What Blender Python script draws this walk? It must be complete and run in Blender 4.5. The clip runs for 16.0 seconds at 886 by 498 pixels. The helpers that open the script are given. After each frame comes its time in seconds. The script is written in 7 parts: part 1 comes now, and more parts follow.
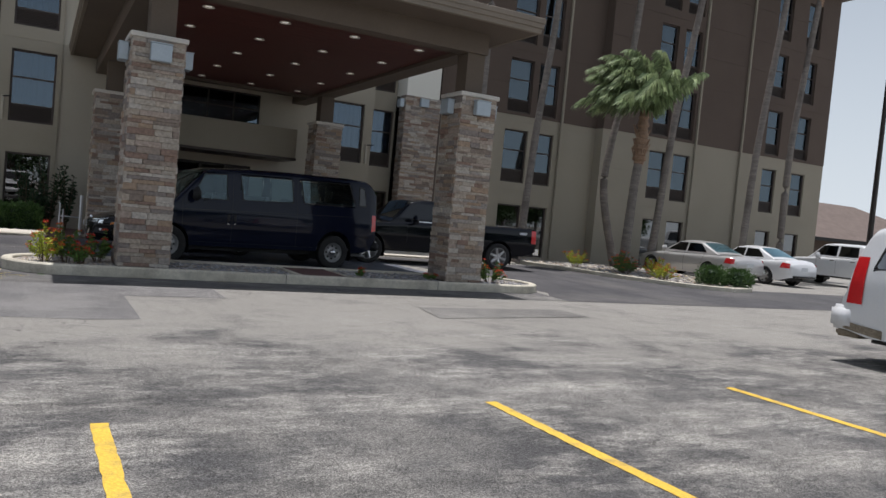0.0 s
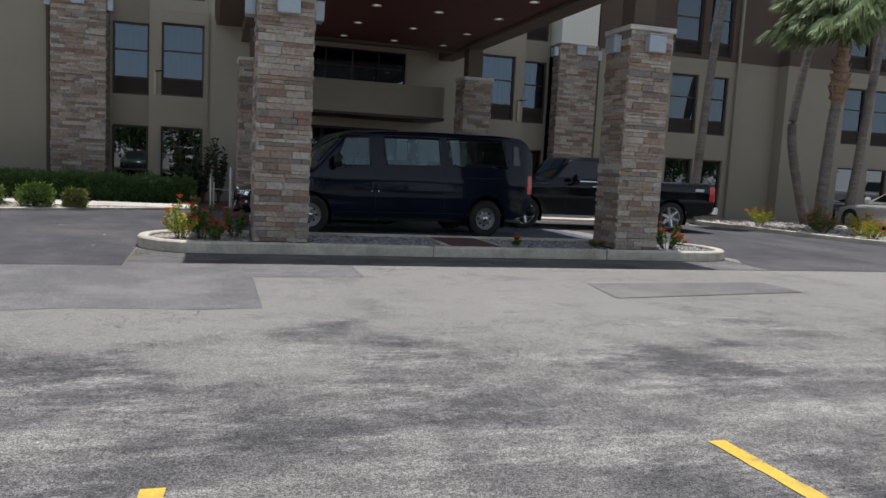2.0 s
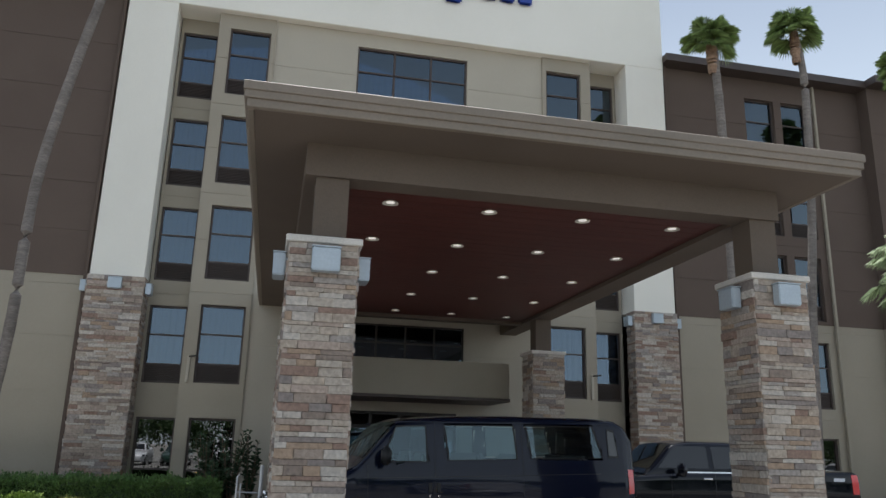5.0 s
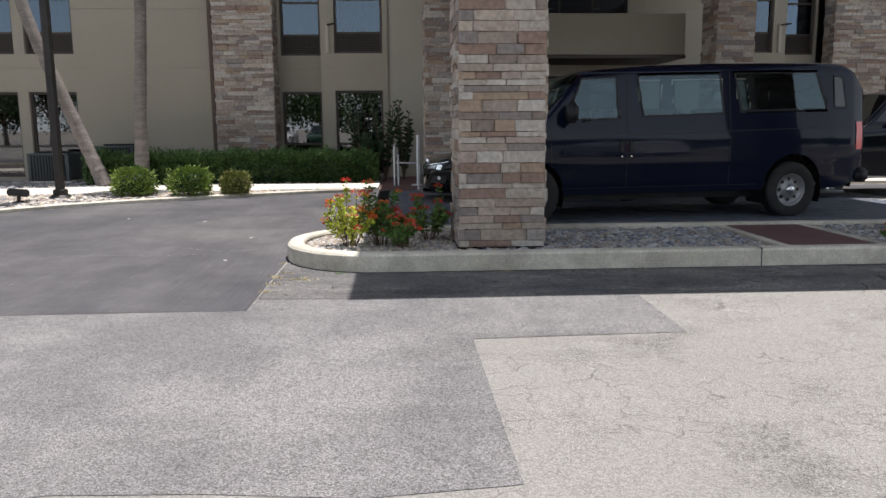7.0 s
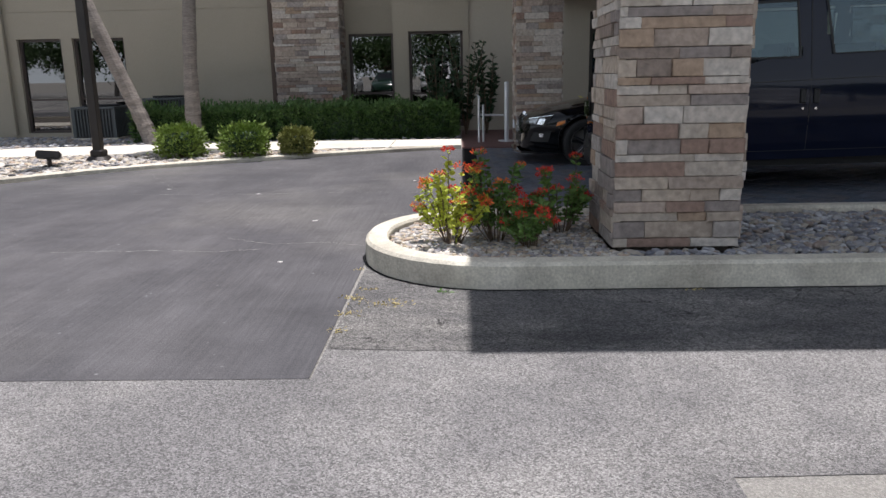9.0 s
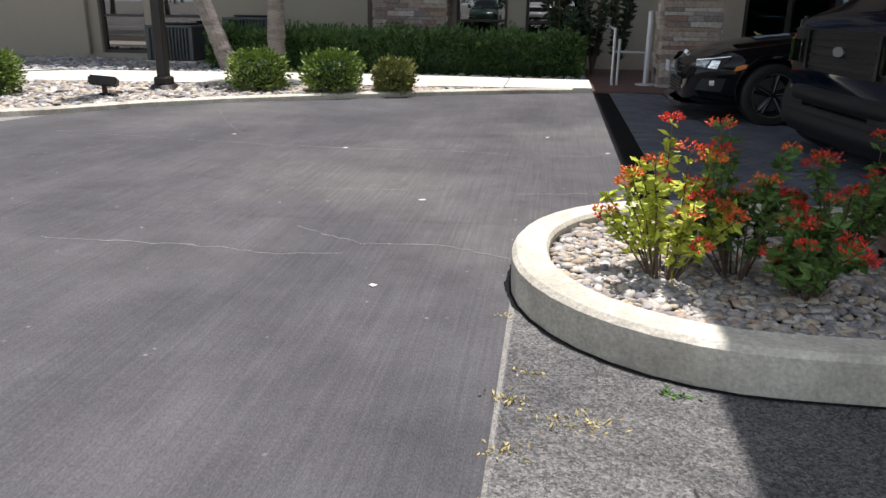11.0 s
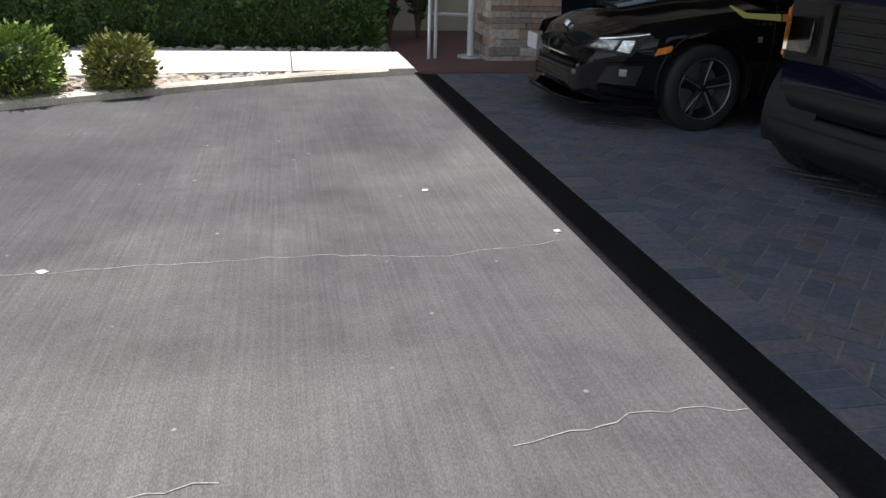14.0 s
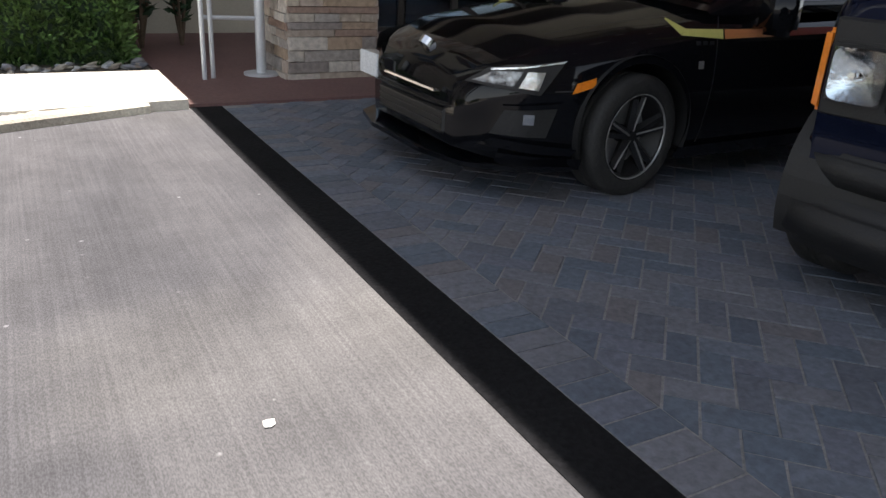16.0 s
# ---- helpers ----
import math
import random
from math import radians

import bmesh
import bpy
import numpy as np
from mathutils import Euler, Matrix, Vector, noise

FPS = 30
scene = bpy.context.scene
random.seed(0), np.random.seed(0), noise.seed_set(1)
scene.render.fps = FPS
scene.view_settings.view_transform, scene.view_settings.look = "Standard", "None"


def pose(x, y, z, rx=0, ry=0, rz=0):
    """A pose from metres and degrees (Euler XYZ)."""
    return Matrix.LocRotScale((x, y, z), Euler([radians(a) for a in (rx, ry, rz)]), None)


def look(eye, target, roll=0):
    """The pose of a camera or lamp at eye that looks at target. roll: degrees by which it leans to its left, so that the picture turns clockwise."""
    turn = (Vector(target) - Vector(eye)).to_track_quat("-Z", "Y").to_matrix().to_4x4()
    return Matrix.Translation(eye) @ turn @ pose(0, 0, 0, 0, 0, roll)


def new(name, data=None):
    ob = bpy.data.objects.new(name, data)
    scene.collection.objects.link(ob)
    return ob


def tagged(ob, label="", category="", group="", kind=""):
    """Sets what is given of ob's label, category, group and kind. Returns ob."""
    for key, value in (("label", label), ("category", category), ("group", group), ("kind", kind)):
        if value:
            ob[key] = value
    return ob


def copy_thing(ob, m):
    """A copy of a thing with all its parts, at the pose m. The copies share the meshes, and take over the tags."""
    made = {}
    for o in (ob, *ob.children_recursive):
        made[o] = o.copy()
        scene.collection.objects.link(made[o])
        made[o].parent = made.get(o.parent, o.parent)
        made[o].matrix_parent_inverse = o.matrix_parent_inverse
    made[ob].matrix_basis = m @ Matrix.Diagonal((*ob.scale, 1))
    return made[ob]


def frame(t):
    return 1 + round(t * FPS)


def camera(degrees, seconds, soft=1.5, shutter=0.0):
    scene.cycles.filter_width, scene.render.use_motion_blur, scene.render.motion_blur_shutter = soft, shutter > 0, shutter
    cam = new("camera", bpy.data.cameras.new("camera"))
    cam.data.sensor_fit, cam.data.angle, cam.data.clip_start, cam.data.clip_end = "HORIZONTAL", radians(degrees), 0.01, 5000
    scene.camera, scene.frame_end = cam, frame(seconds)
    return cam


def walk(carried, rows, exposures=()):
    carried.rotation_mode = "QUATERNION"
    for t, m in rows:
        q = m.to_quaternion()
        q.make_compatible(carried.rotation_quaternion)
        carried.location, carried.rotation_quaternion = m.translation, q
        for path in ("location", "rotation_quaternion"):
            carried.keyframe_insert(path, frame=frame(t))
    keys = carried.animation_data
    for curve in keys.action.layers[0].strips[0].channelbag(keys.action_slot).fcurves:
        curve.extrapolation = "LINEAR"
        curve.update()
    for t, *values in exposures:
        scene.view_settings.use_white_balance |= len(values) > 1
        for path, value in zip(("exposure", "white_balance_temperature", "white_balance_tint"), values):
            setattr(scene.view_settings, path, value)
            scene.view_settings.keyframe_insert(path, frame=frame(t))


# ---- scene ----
cam = camera(60.4, 16.0)
PATH = [
    (0, (0.289, 1.276, 1.435), (1.235, 3.036, 1.35), 5.3),
    (0.5, (0.514, 1.667, 1.362), (1.359, 3.466, 1.135), 5.0),
    (1, (0.719, 2.025, 1.392), (1.442, 3.864, 1.081), 5.4),
    (1.5, (0.788, 2.499, 1.393), (1.418, 4.371, 1.083), 4.7),
    (2, (0.923, 2.944, 1.402), (1.502, 4.847, 1.188), 3.0),
    (2.5, (1.096, 3.521, 1.494), (1.647, 5.436, 1.661), 2.0),
    (3, (1.156, 4.048, 1.6), (1.667, 5.924, 2.067), 0.6),
    (5.3, (1.443, 6.011, 1.528), (1.827, 7.907, 2.035), 1.4),
    (5.5, (1.419, 6.128, 1.453), (1.777, 8.059, 1.827), 1.3),
    (6, (1.247, 6.576, 1.363), (1.521, 8.557, 1.426), 1.5),
    (6.5, (1.132, 7.067, 1.296), (1.323, 9.052, 1.143), 0.6),
    (7, (0.952, 7.602, 1.273), (1.062, 9.573, 0.955), -0.4),
    (7.5, (0.821, 8.18, 1.302), (0.924, 10.133, 0.881), -1.2),
    (8, (0.781, 8.777, 1.298), (0.917, 10.724, 0.86), -1.0),
    (8.5, (0.644, 9.32, 1.284), (0.729, 11.27, 0.847), -1.0),
    (9, (0.531, 9.838, 1.27), (0.477, 11.786, 0.82), -1.1),
    (9.5, (0.401, 10.326, 1.294), (0.253, 12.264, 0.824), -0.2),
    (9.7, (0.345, 10.526, 1.256), (0.164, 12.459, 0.775), 0.2),
    (11.8, (-0.237, 12.799, 1.176), (-0.502, 14.641, 0.443), 0.5),
    (12, (-0.294, 12.999, 1.193), (-0.542, 14.832, 0.434), 0.7),
    (12.5, (-0.483, 13.49, 1.151), (-0.621, 15.329, 0.377), 1.1),
    (13, (-0.585, 14.076, 1.211), (-0.552, 15.919, 0.437), 1.3),
    (13.5, (-0.638, 14.603, 1.246), (-0.424, 16.44, 0.487), 1.3),
    (14, (-0.748, 15.148, 1.238), (-0.369, 16.966, 0.496), 1.6),
    (14.5, (-0.774, 15.677, 1.193), (-0.244, 17.467, 0.474), 1.3),
    (15, (-0.736, 16.224, 1.191), (-0.05, 17.953, 0.457), 1.8),
    (15.5, (-0.671, 16.794, 1.198), (0.161, 18.452, 0.45), 2.7),
    (16, (-0.493, 17.362, 1.197), (0.42, 18.975, 0.444), 3.1),
]
EXPOSURES = [(0.0, -0.33, 6300, 14), (0.5, -0.19, 6350, 16), (1.0, -0.32, 6350, 15), (1.5, -0.37, 6300, 15), (2.0, -0.35, 6150, 14), (2.5, 0.2, 5980, 12), (3.0, 0.7, 6080, 12), (5.3, 0.2, 6150, 11), (5.5, 0.05, 6100, 12), (6.0, 0.95, 6500, 11), (6.5, 0.45, 6450, 14), (7.0, 0.33, 6400, 15), (7.5, 0.03, 6400, 15), (8.0, -0.05, 6350, 16), (8.5, -0.15, 6250, 16), (9.0, 0.25, 6300, 16), (9.7, 0.26, 6300, 15), (12.0, 0.28, 6400, 15), (13.0, 0.2, 6400, 14), (14.0, 0.5, 6400, 13), (14.5, 0.9, 6450, 12), (15.0, 0.86, 6750, 13), (15.5, 1.07, 6700, 12), (16.0, 1.12, 6650, 14)]
walk(cam, [(t, look(eye, target, roll)) for t, eye, target, roll in PATH], EXPOSURES)

# ---- light ----
SUN_TO = Vector((0.30, 0.74, 5.5)).normalized()
world = bpy.data.worlds.new("world")
scene.world = world
world.use_nodes = True
wn = world.node_tree.nodes
sky = wn.new("ShaderNodeTexSky")
sky.sky_type = "NISHITA"
sky.sun_disc = False
sky.sun_elevation = math.asin(SUN_TO.z)
sky.sun_rotation = math.atan2(SUN_TO.x, SUN_TO.y)
sky.air_density, sky.dust_density, sky.ozone_density = 1.0, 2.0, 0.8
wn["Background"].inputs[1].default_value = 0.068
# thin bright haze and cloud over the blue
wl = world.node_tree.links
tc, cl, clr, haze = wn.new("ShaderNodeTexCoord"), wn.new("ShaderNodeTexNoise"), wn.new("ShaderNodeMapRange"), wn.new("ShaderNodeMix")
cl.inputs["Scale"].default_value, cl.inputs["Detail"].default_value = 2.2, 6
clr.inputs[1].default_value, clr.inputs[2].default_value, clr.inputs[3].default_value, clr.inputs[4].default_value = 0.35, 0.7, 0.12, 0.40
haze.data_type = "RGBA"
haze.inputs[7].default_value = (14.0, 15.4, 16.0, 1.0)
wl.new(tc.outputs["Generated"], cl.inputs["Vector"])
wl.new(cl.outputs[0], clr.inputs[0])
sepz, low, most = wn.new("ShaderNodeSeparateXYZ"), wn.new("ShaderNodeMapRange"), wn.new("ShaderNodeMath")
low.inputs[1].default_value, low.inputs[2].default_value, low.inputs[3].default_value, low.inputs[4].default_value = 0.0, 0.75, 0.90, 0.0
most.operation = "MAXIMUM"
wl.new(tc.outputs["Generated"], sepz.inputs[0])
wl.new(sepz.outputs[2], low.inputs[0])
wl.new(low.outputs[0], most.inputs[0])
wl.new(clr.outputs[0], most.inputs[1])
wl.new(most.outputs[0], haze.inputs[0])
wl.new(sky.outputs[0], haze.inputs[6])
wl.new(haze.outputs[2], wn["Background"].inputs[0])
sun = new("sun", bpy.data.lights.new("sun", "SUN"))
sun.data.energy, sun.data.angle, sun.data.color = 5.0, radians(0.55), (1.0, 0.97, 0.925)
sun.matrix_world = look((0, 0, 60), Vector((0, 0, 60)) - SUN_TO)


# ---- materials ----
def rgb(c):
    return (*c, 1.0) if len(c) == 3 else c


def surf(name, c1, c2, scale=1.0, rough=0.8, bump=0.1, fine=40.0, fine_amt=0.25, metal=0.0, rnd=0.0, stain=None, stain_scale=0.4, spec=0.5, island=0.0, stretch=(1, 1, 1), bump_d=0.01, coat=0.0, mid=0.0, mid_scale=5.0, sharp=0.2, lines=0.0, chips=0.0):
    """Two colours mixed by coarse noise, with fine grain in value and relief; rnd varies it from object to object."""
    m = bpy.data.materials.new(name)
    m.use_nodes = True
    t, nt = m.node_tree.nodes, m.node_tree.links
    b = t["Principled BSDF"]
    geo = t.new("ShaderNodeNewGeometry")
    mp = t.new("ShaderNodeMapping")
    mp.inputs["Scale"].default_value = stretch
    nt.new(geo.outputs["Position"], mp.inputs["Vector"])
    pos = mp.outputs[0]
    n1 = t.new("ShaderNodeTexNoise")
    n1.inputs["Scale"].default_value, n1.inputs["Detail"].default_value = scale, 6
    nt.new(pos, n1.inputs["Vector"])
    r1 = t.new("ShaderNodeMapRange")
    r1.inputs[1].default_value, r1.inputs[2].default_value = 0.32, 0.68
    nt.new(n1.outputs[0], r1.inputs[0])
    mix = t.new("ShaderNodeMix")
    mix.data_type = "RGBA"
    mix.inputs[6].default_value, mix.inputs[7].default_value = rgb(c1), rgb(c2)
    nt.new(r1.outputs[0], mix.inputs[0])
    col = mix.outputs[2]
    if stain:
        n3 = t.new("ShaderNodeTexNoise")
        n3.inputs["Scale"].default_value, n3.inputs["Detail"].default_value = stain_scale, 5
        nt.new(geo.outputs["Position"], n3.inputs["Vector"])
        r3 = t.new("ShaderNodeMapRange")
        r3.inputs[1].default_value, r3.inputs[2].default_value = 0.50, 0.72
        nt.new(n3.outputs[0], r3.inputs[0])
        mx = t.new("ShaderNodeMix")
        mx.data_type = "RGBA"
        mx.inputs[7].default_value = rgb(stain)
        nt.new(r3.outputs[0], mx.inputs[0])
        nt.new(col, mx.inputs[6])
        col = mx.outputs[2]
    n2 = t.new("ShaderNodeTexNoise")
    n2.inputs["Scale"].default_value, n2.inputs["Detail"].default_value = fine, 3
    nt.new(pos, n2.inputs["Vector"])
    r2 = t.new("ShaderNodeMapRange")
    r2.inputs[1].default_value, r2.inputs[2].default_value = 0.5 - sharp, 0.5 + sharp
    r2.inputs[3].default_value, r2.inputs[4].default_value = 1 - fine_amt, 1 + fine_amt
    nt.new(n2.outputs[0], r2.inputs[0])
    val = r2.outputs[0]
    if mid:
        n4 = t.new("ShaderNodeTexNoise")
        n4.inputs["Scale"].default_value, n4.inputs["Detail"].default_value, n4.inputs["Roughness"].default_value = mid_scale, 8, 0.75
        nt.new(geo.outputs["Position"], n4.inputs["Vector"])
        r4 = t.new("ShaderNodeMapRange")
        r4.inputs[1].default_value, r4.inputs[2].default_value = 0.32, 0.68
        r4.inputs[3].default_value, r4.inputs[4].default_value = 1 - mid, 1 + mid
        nt.new(n4.outputs[0], r4.inputs[0])
        m4 = t.new("ShaderNodeMath")
        m4.operation = "MULTIPLY"
        nt.new(val, m4.inputs[0])
        nt.new(r4.outputs[0], m4.inputs[1])
        val = m4.outputs[0]
    for sc3 in ((70, 1.1, 1), (1.0, 48, 1)) if lines else ():
        mpl, nl, rl, ml = t.new("ShaderNodeMapping"), t.new("ShaderNodeTexNoise"), t.new("ShaderNodeMapRange"), t.new("ShaderNodeMath")
        mpl.inputs["Scale"].default_value = sc3
        mpl.inputs["Rotation"].default_value = (0, 0, 0.06)
        nt.new(geo.outputs["Position"], mpl.inputs["Vector"])
        nt.new(mpl.outputs[0], nl.inputs["Vector"])
        nl.inputs["Scale"].default_value, nl.inputs["Detail"].default_value, nl.inputs["Roughness"].default_value = 1.0, 4, 0.7
        a = lines if sc3[0] > 2 else lines * 0.12
        rl.inputs[1].default_value, rl.inputs[2].default_value, rl.inputs[3].default_value, rl.inputs[4].default_value = 0.40, 0.72, 1 - 0.25 * a, 1 + a
        nt.new(nl.outputs[0], rl.inputs[0])
        ml.operation = "MULTIPLY"
        nt.new(val, ml.inputs[0])
        nt.new(rl.outputs[0], ml.inputs[1])
        val = ml.outputs[0]
    if chips:
        vc, sp, near, pick, both, lift = t.new("ShaderNodeTexVoronoi"), t.new("ShaderNodeSeparateColor"), t.new("ShaderNodeMapRange"), t.new("ShaderNodeMapRange"), t.new("ShaderNodeMath"), t.new("ShaderNodeMath")
        vc.inputs["Scale"].default_value = 11.0
        nt.new(geo.outputs["Position"], vc.inputs["Vector"])
        nt.new(vc.outputs["Color"], sp.inputs[0])
        near.inputs[1].default_value, near.inputs[2].default_value, near.inputs[3].default_value, near.inputs[4].default_value = 0.05, 0.12, chips, 0.0
        pick.inputs[1].default_value, pick.inputs[2].default_value = 0.72, 0.98
        nt.new(vc.outputs["Distance"], near.inputs[0])
        nt.new(sp.outputs[0], pick.inputs[0])
        both.operation, lift.operation = "MULTIPLY", "ADD"
        nt.new(near.outputs[0], both.inputs[0])
        nt.new(pick.outputs[0], both.inputs[1])
        nt.new(val, lift.inputs[0])
        nt.new(both.outputs[0], lift.inputs[1])
        val = lift.outputs[0]
    if rnd or island:
        src = t.new("ShaderNodeObjectInfo").outputs["Random"] if rnd else geo.outputs["Random Per Island"]
        rr = t.new("ShaderNodeMapRange")
        a = rnd or island
        rr.inputs[3].default_value, rr.inputs[4].default_value = 1 - a, 1 + a
        nt.new(src, rr.inputs[0])
        mu = t.new("ShaderNodeMath")
        mu.operation = "MULTIPLY"
        nt.new(val, mu.inputs[0])
        nt.new(rr.outputs[0], mu.inputs[1])
        val = mu.outputs[0]
    hsv = t.new("ShaderNodeHueSaturation")
    nt.new(val, hsv.inputs["Value"])
    nt.new(col, hsv.inputs["Color"])
    nt.new(hsv.outputs[0], b.inputs["Base Color"])
    if bump:
        bp = t.new("ShaderNodeBump")
        bp.inputs["Strength"].default_value, bp.inputs["Distance"].default_value = bump, bump_d
        nt.new(n2.outputs[0], bp.inputs["Height"])
        nt.new(bp.outputs[0], b.inputs["Normal"])
    b.inputs["Roughness"].default_value, b.inputs["Metallic"].default_value = rough, metal
    b.inputs["Specular IOR Level"].default_value = spec
    if coat:
        b.inputs["Coat Weight"].default_value, b.inputs["Coat Roughness"].default_value = coat, 0.03
    return m


def ramp_rnd(name, colours, rough=0.85, fine=30.0, fine_amt=0.2, bump=0.5, bump_d=0.006, island=False, spec=0.4):
    """Each piece takes one of the colours."""
    m = surf(name, colours[0], colours[0], rough=rough, fine=fine, fine_amt=fine_amt, bump=bump, bump_d=bump_d, spec=spec)
    t, nt = m.node_tree.nodes, m.node_tree.links
    src = t["Geometry"].outputs["Random Per Island"] if island else t.new("ShaderNodeObjectInfo").outputs["Random"]
    cr = t.new("ShaderNodeValToRGB")
    cr.color_ramp.interpolation = "CONSTANT"
    el = cr.color_ramp.elements
    while len(el) < len(colours):
        el.new(0.5)
    for i, c in enumerate(colours):
        el[i].position, el[i].color = i / len(colours), rgb(c)
    nt.new(src, cr.inputs[0])
    hsv = t["Hue/Saturation/Value"]
    nt.new(cr.outputs[0], hsv.inputs["Color"])
    return m


def glass(name, tint, ior=1.9, sheen=(1.0, 1.0, 1.0)):
    m = bpy.data.materials.new(name)
    m.use_nodes = True
    t, nt = m.node_tree.nodes, m.node_tree.links
    t.remove(t["Principled BSDF"])
    tr, gl, fr, mx = t.new("ShaderNodeBsdfTransparent"), t.new("ShaderNodeBsdfGlossy"), t.new("ShaderNodeFresnel"), t.new("ShaderNodeMixShader")
    tr.inputs[0].default_value = rgb(tint)
    gl.inputs[0].default_value = rgb(sheen)
    gl.inputs["Roughness"].default_value = 0.015
    fr.inputs[0].default_value = ior
    nt.new(fr.outputs[0], mx.inputs[0])
    nt.new(tr.outputs[0], mx.inputs[1])
    nt.new(gl.outputs[0], mx.inputs[2])
    nt.new(mx.outputs[0], t["Material Output"].inputs[0])
    return m


def glow(name, c, s):
    m = bpy.data.materials.new(name)
    m.use_nodes = True
    b = m.node_tree.nodes["Principled BSDF"]
    b.inputs["Base Color"].default_value = rgb(c)
    b.inputs["Emission Color"].default_value, b.inputs["Emission Strength"].default_value = rgb(c), s
    return m


def asphalt(name, dark, light, speck=0.5, cell=55.0, blotch=0.3, grain=16.0, bleach=None, edge=(7.6, 9.6), relief=0.9, crackle=0.0, scuff=None, oil=0.25):
    """Worn asphalt: blotches, single stones of the aggregate, oil stains, crazing, and a bleached stretch with a ragged edge."""
    m = bpy.data.materials.new(name)
    m.use_nodes = True
    t, nt = m.node_tree.nodes, m.node_tree.links
    b = t["Principled BSDF"]
    geo = t.new("ShaderNodeNewGeometry")
    pos = geo.outputs["Position"]

    def tex(scale, detail, rough, lo, hi, a, c):
        n = t.new("ShaderNodeTexNoise")
        n.inputs["Scale"].default_value, n.inputs["Detail"].default_value, n.inputs["Roughness"].default_value = scale, detail, rough
        nt.new(pos, n.inputs["Vector"])
        return ranged(n.outputs[0], lo, hi, a, c)

    def ranged(src, lo, hi, a, c):
        r = t.new("ShaderNodeMapRange")
        for i, v in enumerate((lo, hi, a, c)):
            r.inputs[i + 1].default_value = v
        nt.new(src, r.inputs[0])
        return r.outputs[0]

    def op(kind, x, y):
        q = t.new("ShaderNodeMath")
        q.operation = kind
        nt.new(x, q.inputs[0])
        nt.new(y, q.inputs[1])
        return q.outputs[0]

    def mixed(fac, x, y):
        q = t.new("ShaderNodeMix")
        q.data_type = "RGBA"
        nt.new(fac, q.inputs[0])
        for k, v in ((6, x), (7, y)):
            if isinstance(v, tuple):
                q.inputs[k].default_value = rgb(v)
            else:
                nt.new(v, q.inputs[k])
        return q.outputs[2]

    def spread(sx, sy):
        q = t.new("ShaderNodeMapping")
        q.inputs["Scale"].default_value = (sx, sy, 1)
        nt.new(geo.outputs["Position"], q.inputs["Vector"])
        return q.outputs[0]

    col = mixed(tex(0.7, 14, 0.70, 0.42, 0.59, 0.0, 1.0), dark, light)
    if scuff:
        pos = spread(0.55, 1.25)
        col = mixed(op("MULTIPLY", tex(1.1, 14, 0.78, 0.48, 0.60, 0.0, 1.0), tex(9.0, 6, 0.7, 0.30, 0.58, 0.25, 1.0)), col, scuff)
        pos = geo.outputs["Position"]
    if bleach:
        sep = t.new("ShaderNodeSeparateXYZ")
        nt.new(pos, sep.inputs[0])
        wob = op("ADD", sep.outputs[1], tex(0.7, 9, 0.68, 0.25, 0.75, -2.2, 2.2))
        fac = op("MULTIPLY", ranged(wob, edge[0], edge[1], 0.0, 1.0), tex(1.1, 8, 0.7, 0.36, 0.5, 0.55, 1.0))
        col = mixed(fac, col, bleach)
    vor = t.new("ShaderNodeTexVoronoi")
    vor.inputs["Scale"].default_value = cell
    nt.new(pos, vor.inputs["Vector"])
    sc = t.new("ShaderNodeSeparateColor")
    nt.new(vor.outputs["Color"], sc.inputs[0])
    val = op("MULTIPLY", ranged(sc.outputs[0], 0.0, 1.0, 1 - speck, 1 + speck), tex(grain, 8, 0.8, 0.30, 0.70, 1 - blotch, 1 + blotch))
    vor_b = t.new("ShaderNodeTexVoronoi")
    vor_b.inputs["Scale"].default_value = cell * 2.3
    nt.new(pos, vor_b.inputs["Vector"])
    scb = t.new("ShaderNodeSeparateColor")
    nt.new(vor_b.outputs["Color"], scb.inputs[0])
    val = op("MULTIPLY", val, ranged(scb.outputs[1], 0.0, 1.0, 1 - 0.7 * speck, 1 + 0.7 * speck))
    val = op("MULTIPLY", val, tex(0.32, 5, 0.6, 0.35, 0.65, 0.88, 1.1))
    pos = spread(0.45, 1.3)
    val = op("MULTIPLY", val, tex(0.9, 8, 0.62, 0.56, 0.72, 1.0, 1.0 - oil))
    pos = geo.outputs["Position"]
    if bleach:
        calm = t.new("ShaderNodeMix")
        nt.new(ranged(fac, 0.3, 1.0, 0.0, 0.62), calm.inputs[0])
        nt.new(val, calm.inputs[2])
        calm.inputs[3].default_value = 1.0
        val = calm.outputs[0]
    if crackle:
        wn_, wa_ = t.new("ShaderNodeTexNoise"), t.new("ShaderNodeVectorMath")
        wn_.inputs["Scale"].default_value, wn_.inputs["Detail"].default_value = 4.0, 6
        nt.new(pos, wn_.inputs["Vector"])
        wa_.operation = "MULTIPLY_ADD"
        wa_.inputs[1].default_value = (0.35, 0.35, 0.0)
        nt.new(wn_.outputs["Color"], wa_.inputs[0])
        nt.new(pos, wa_.inputs[2])
        ve = t.new("ShaderNodeTexVoronoi")
        ve.feature = "DISTANCE_TO_EDGE"
        ve.inputs["Scale"].default_value = 4.2
        nt.new(wa_.outputs[0], ve.inputs["Vector"])
        line = op("MULTIPLY", ranged(ve.outputs["Distance"], 0.004, 0.016, crackle, 0.0), tex(0.8, 6, 0.6, 0.44, 0.56, 0.0, 1.0))
        val = op("MULTIPLY", val, ranged(line, 0.0, 1.0, 1.0, 0.0))
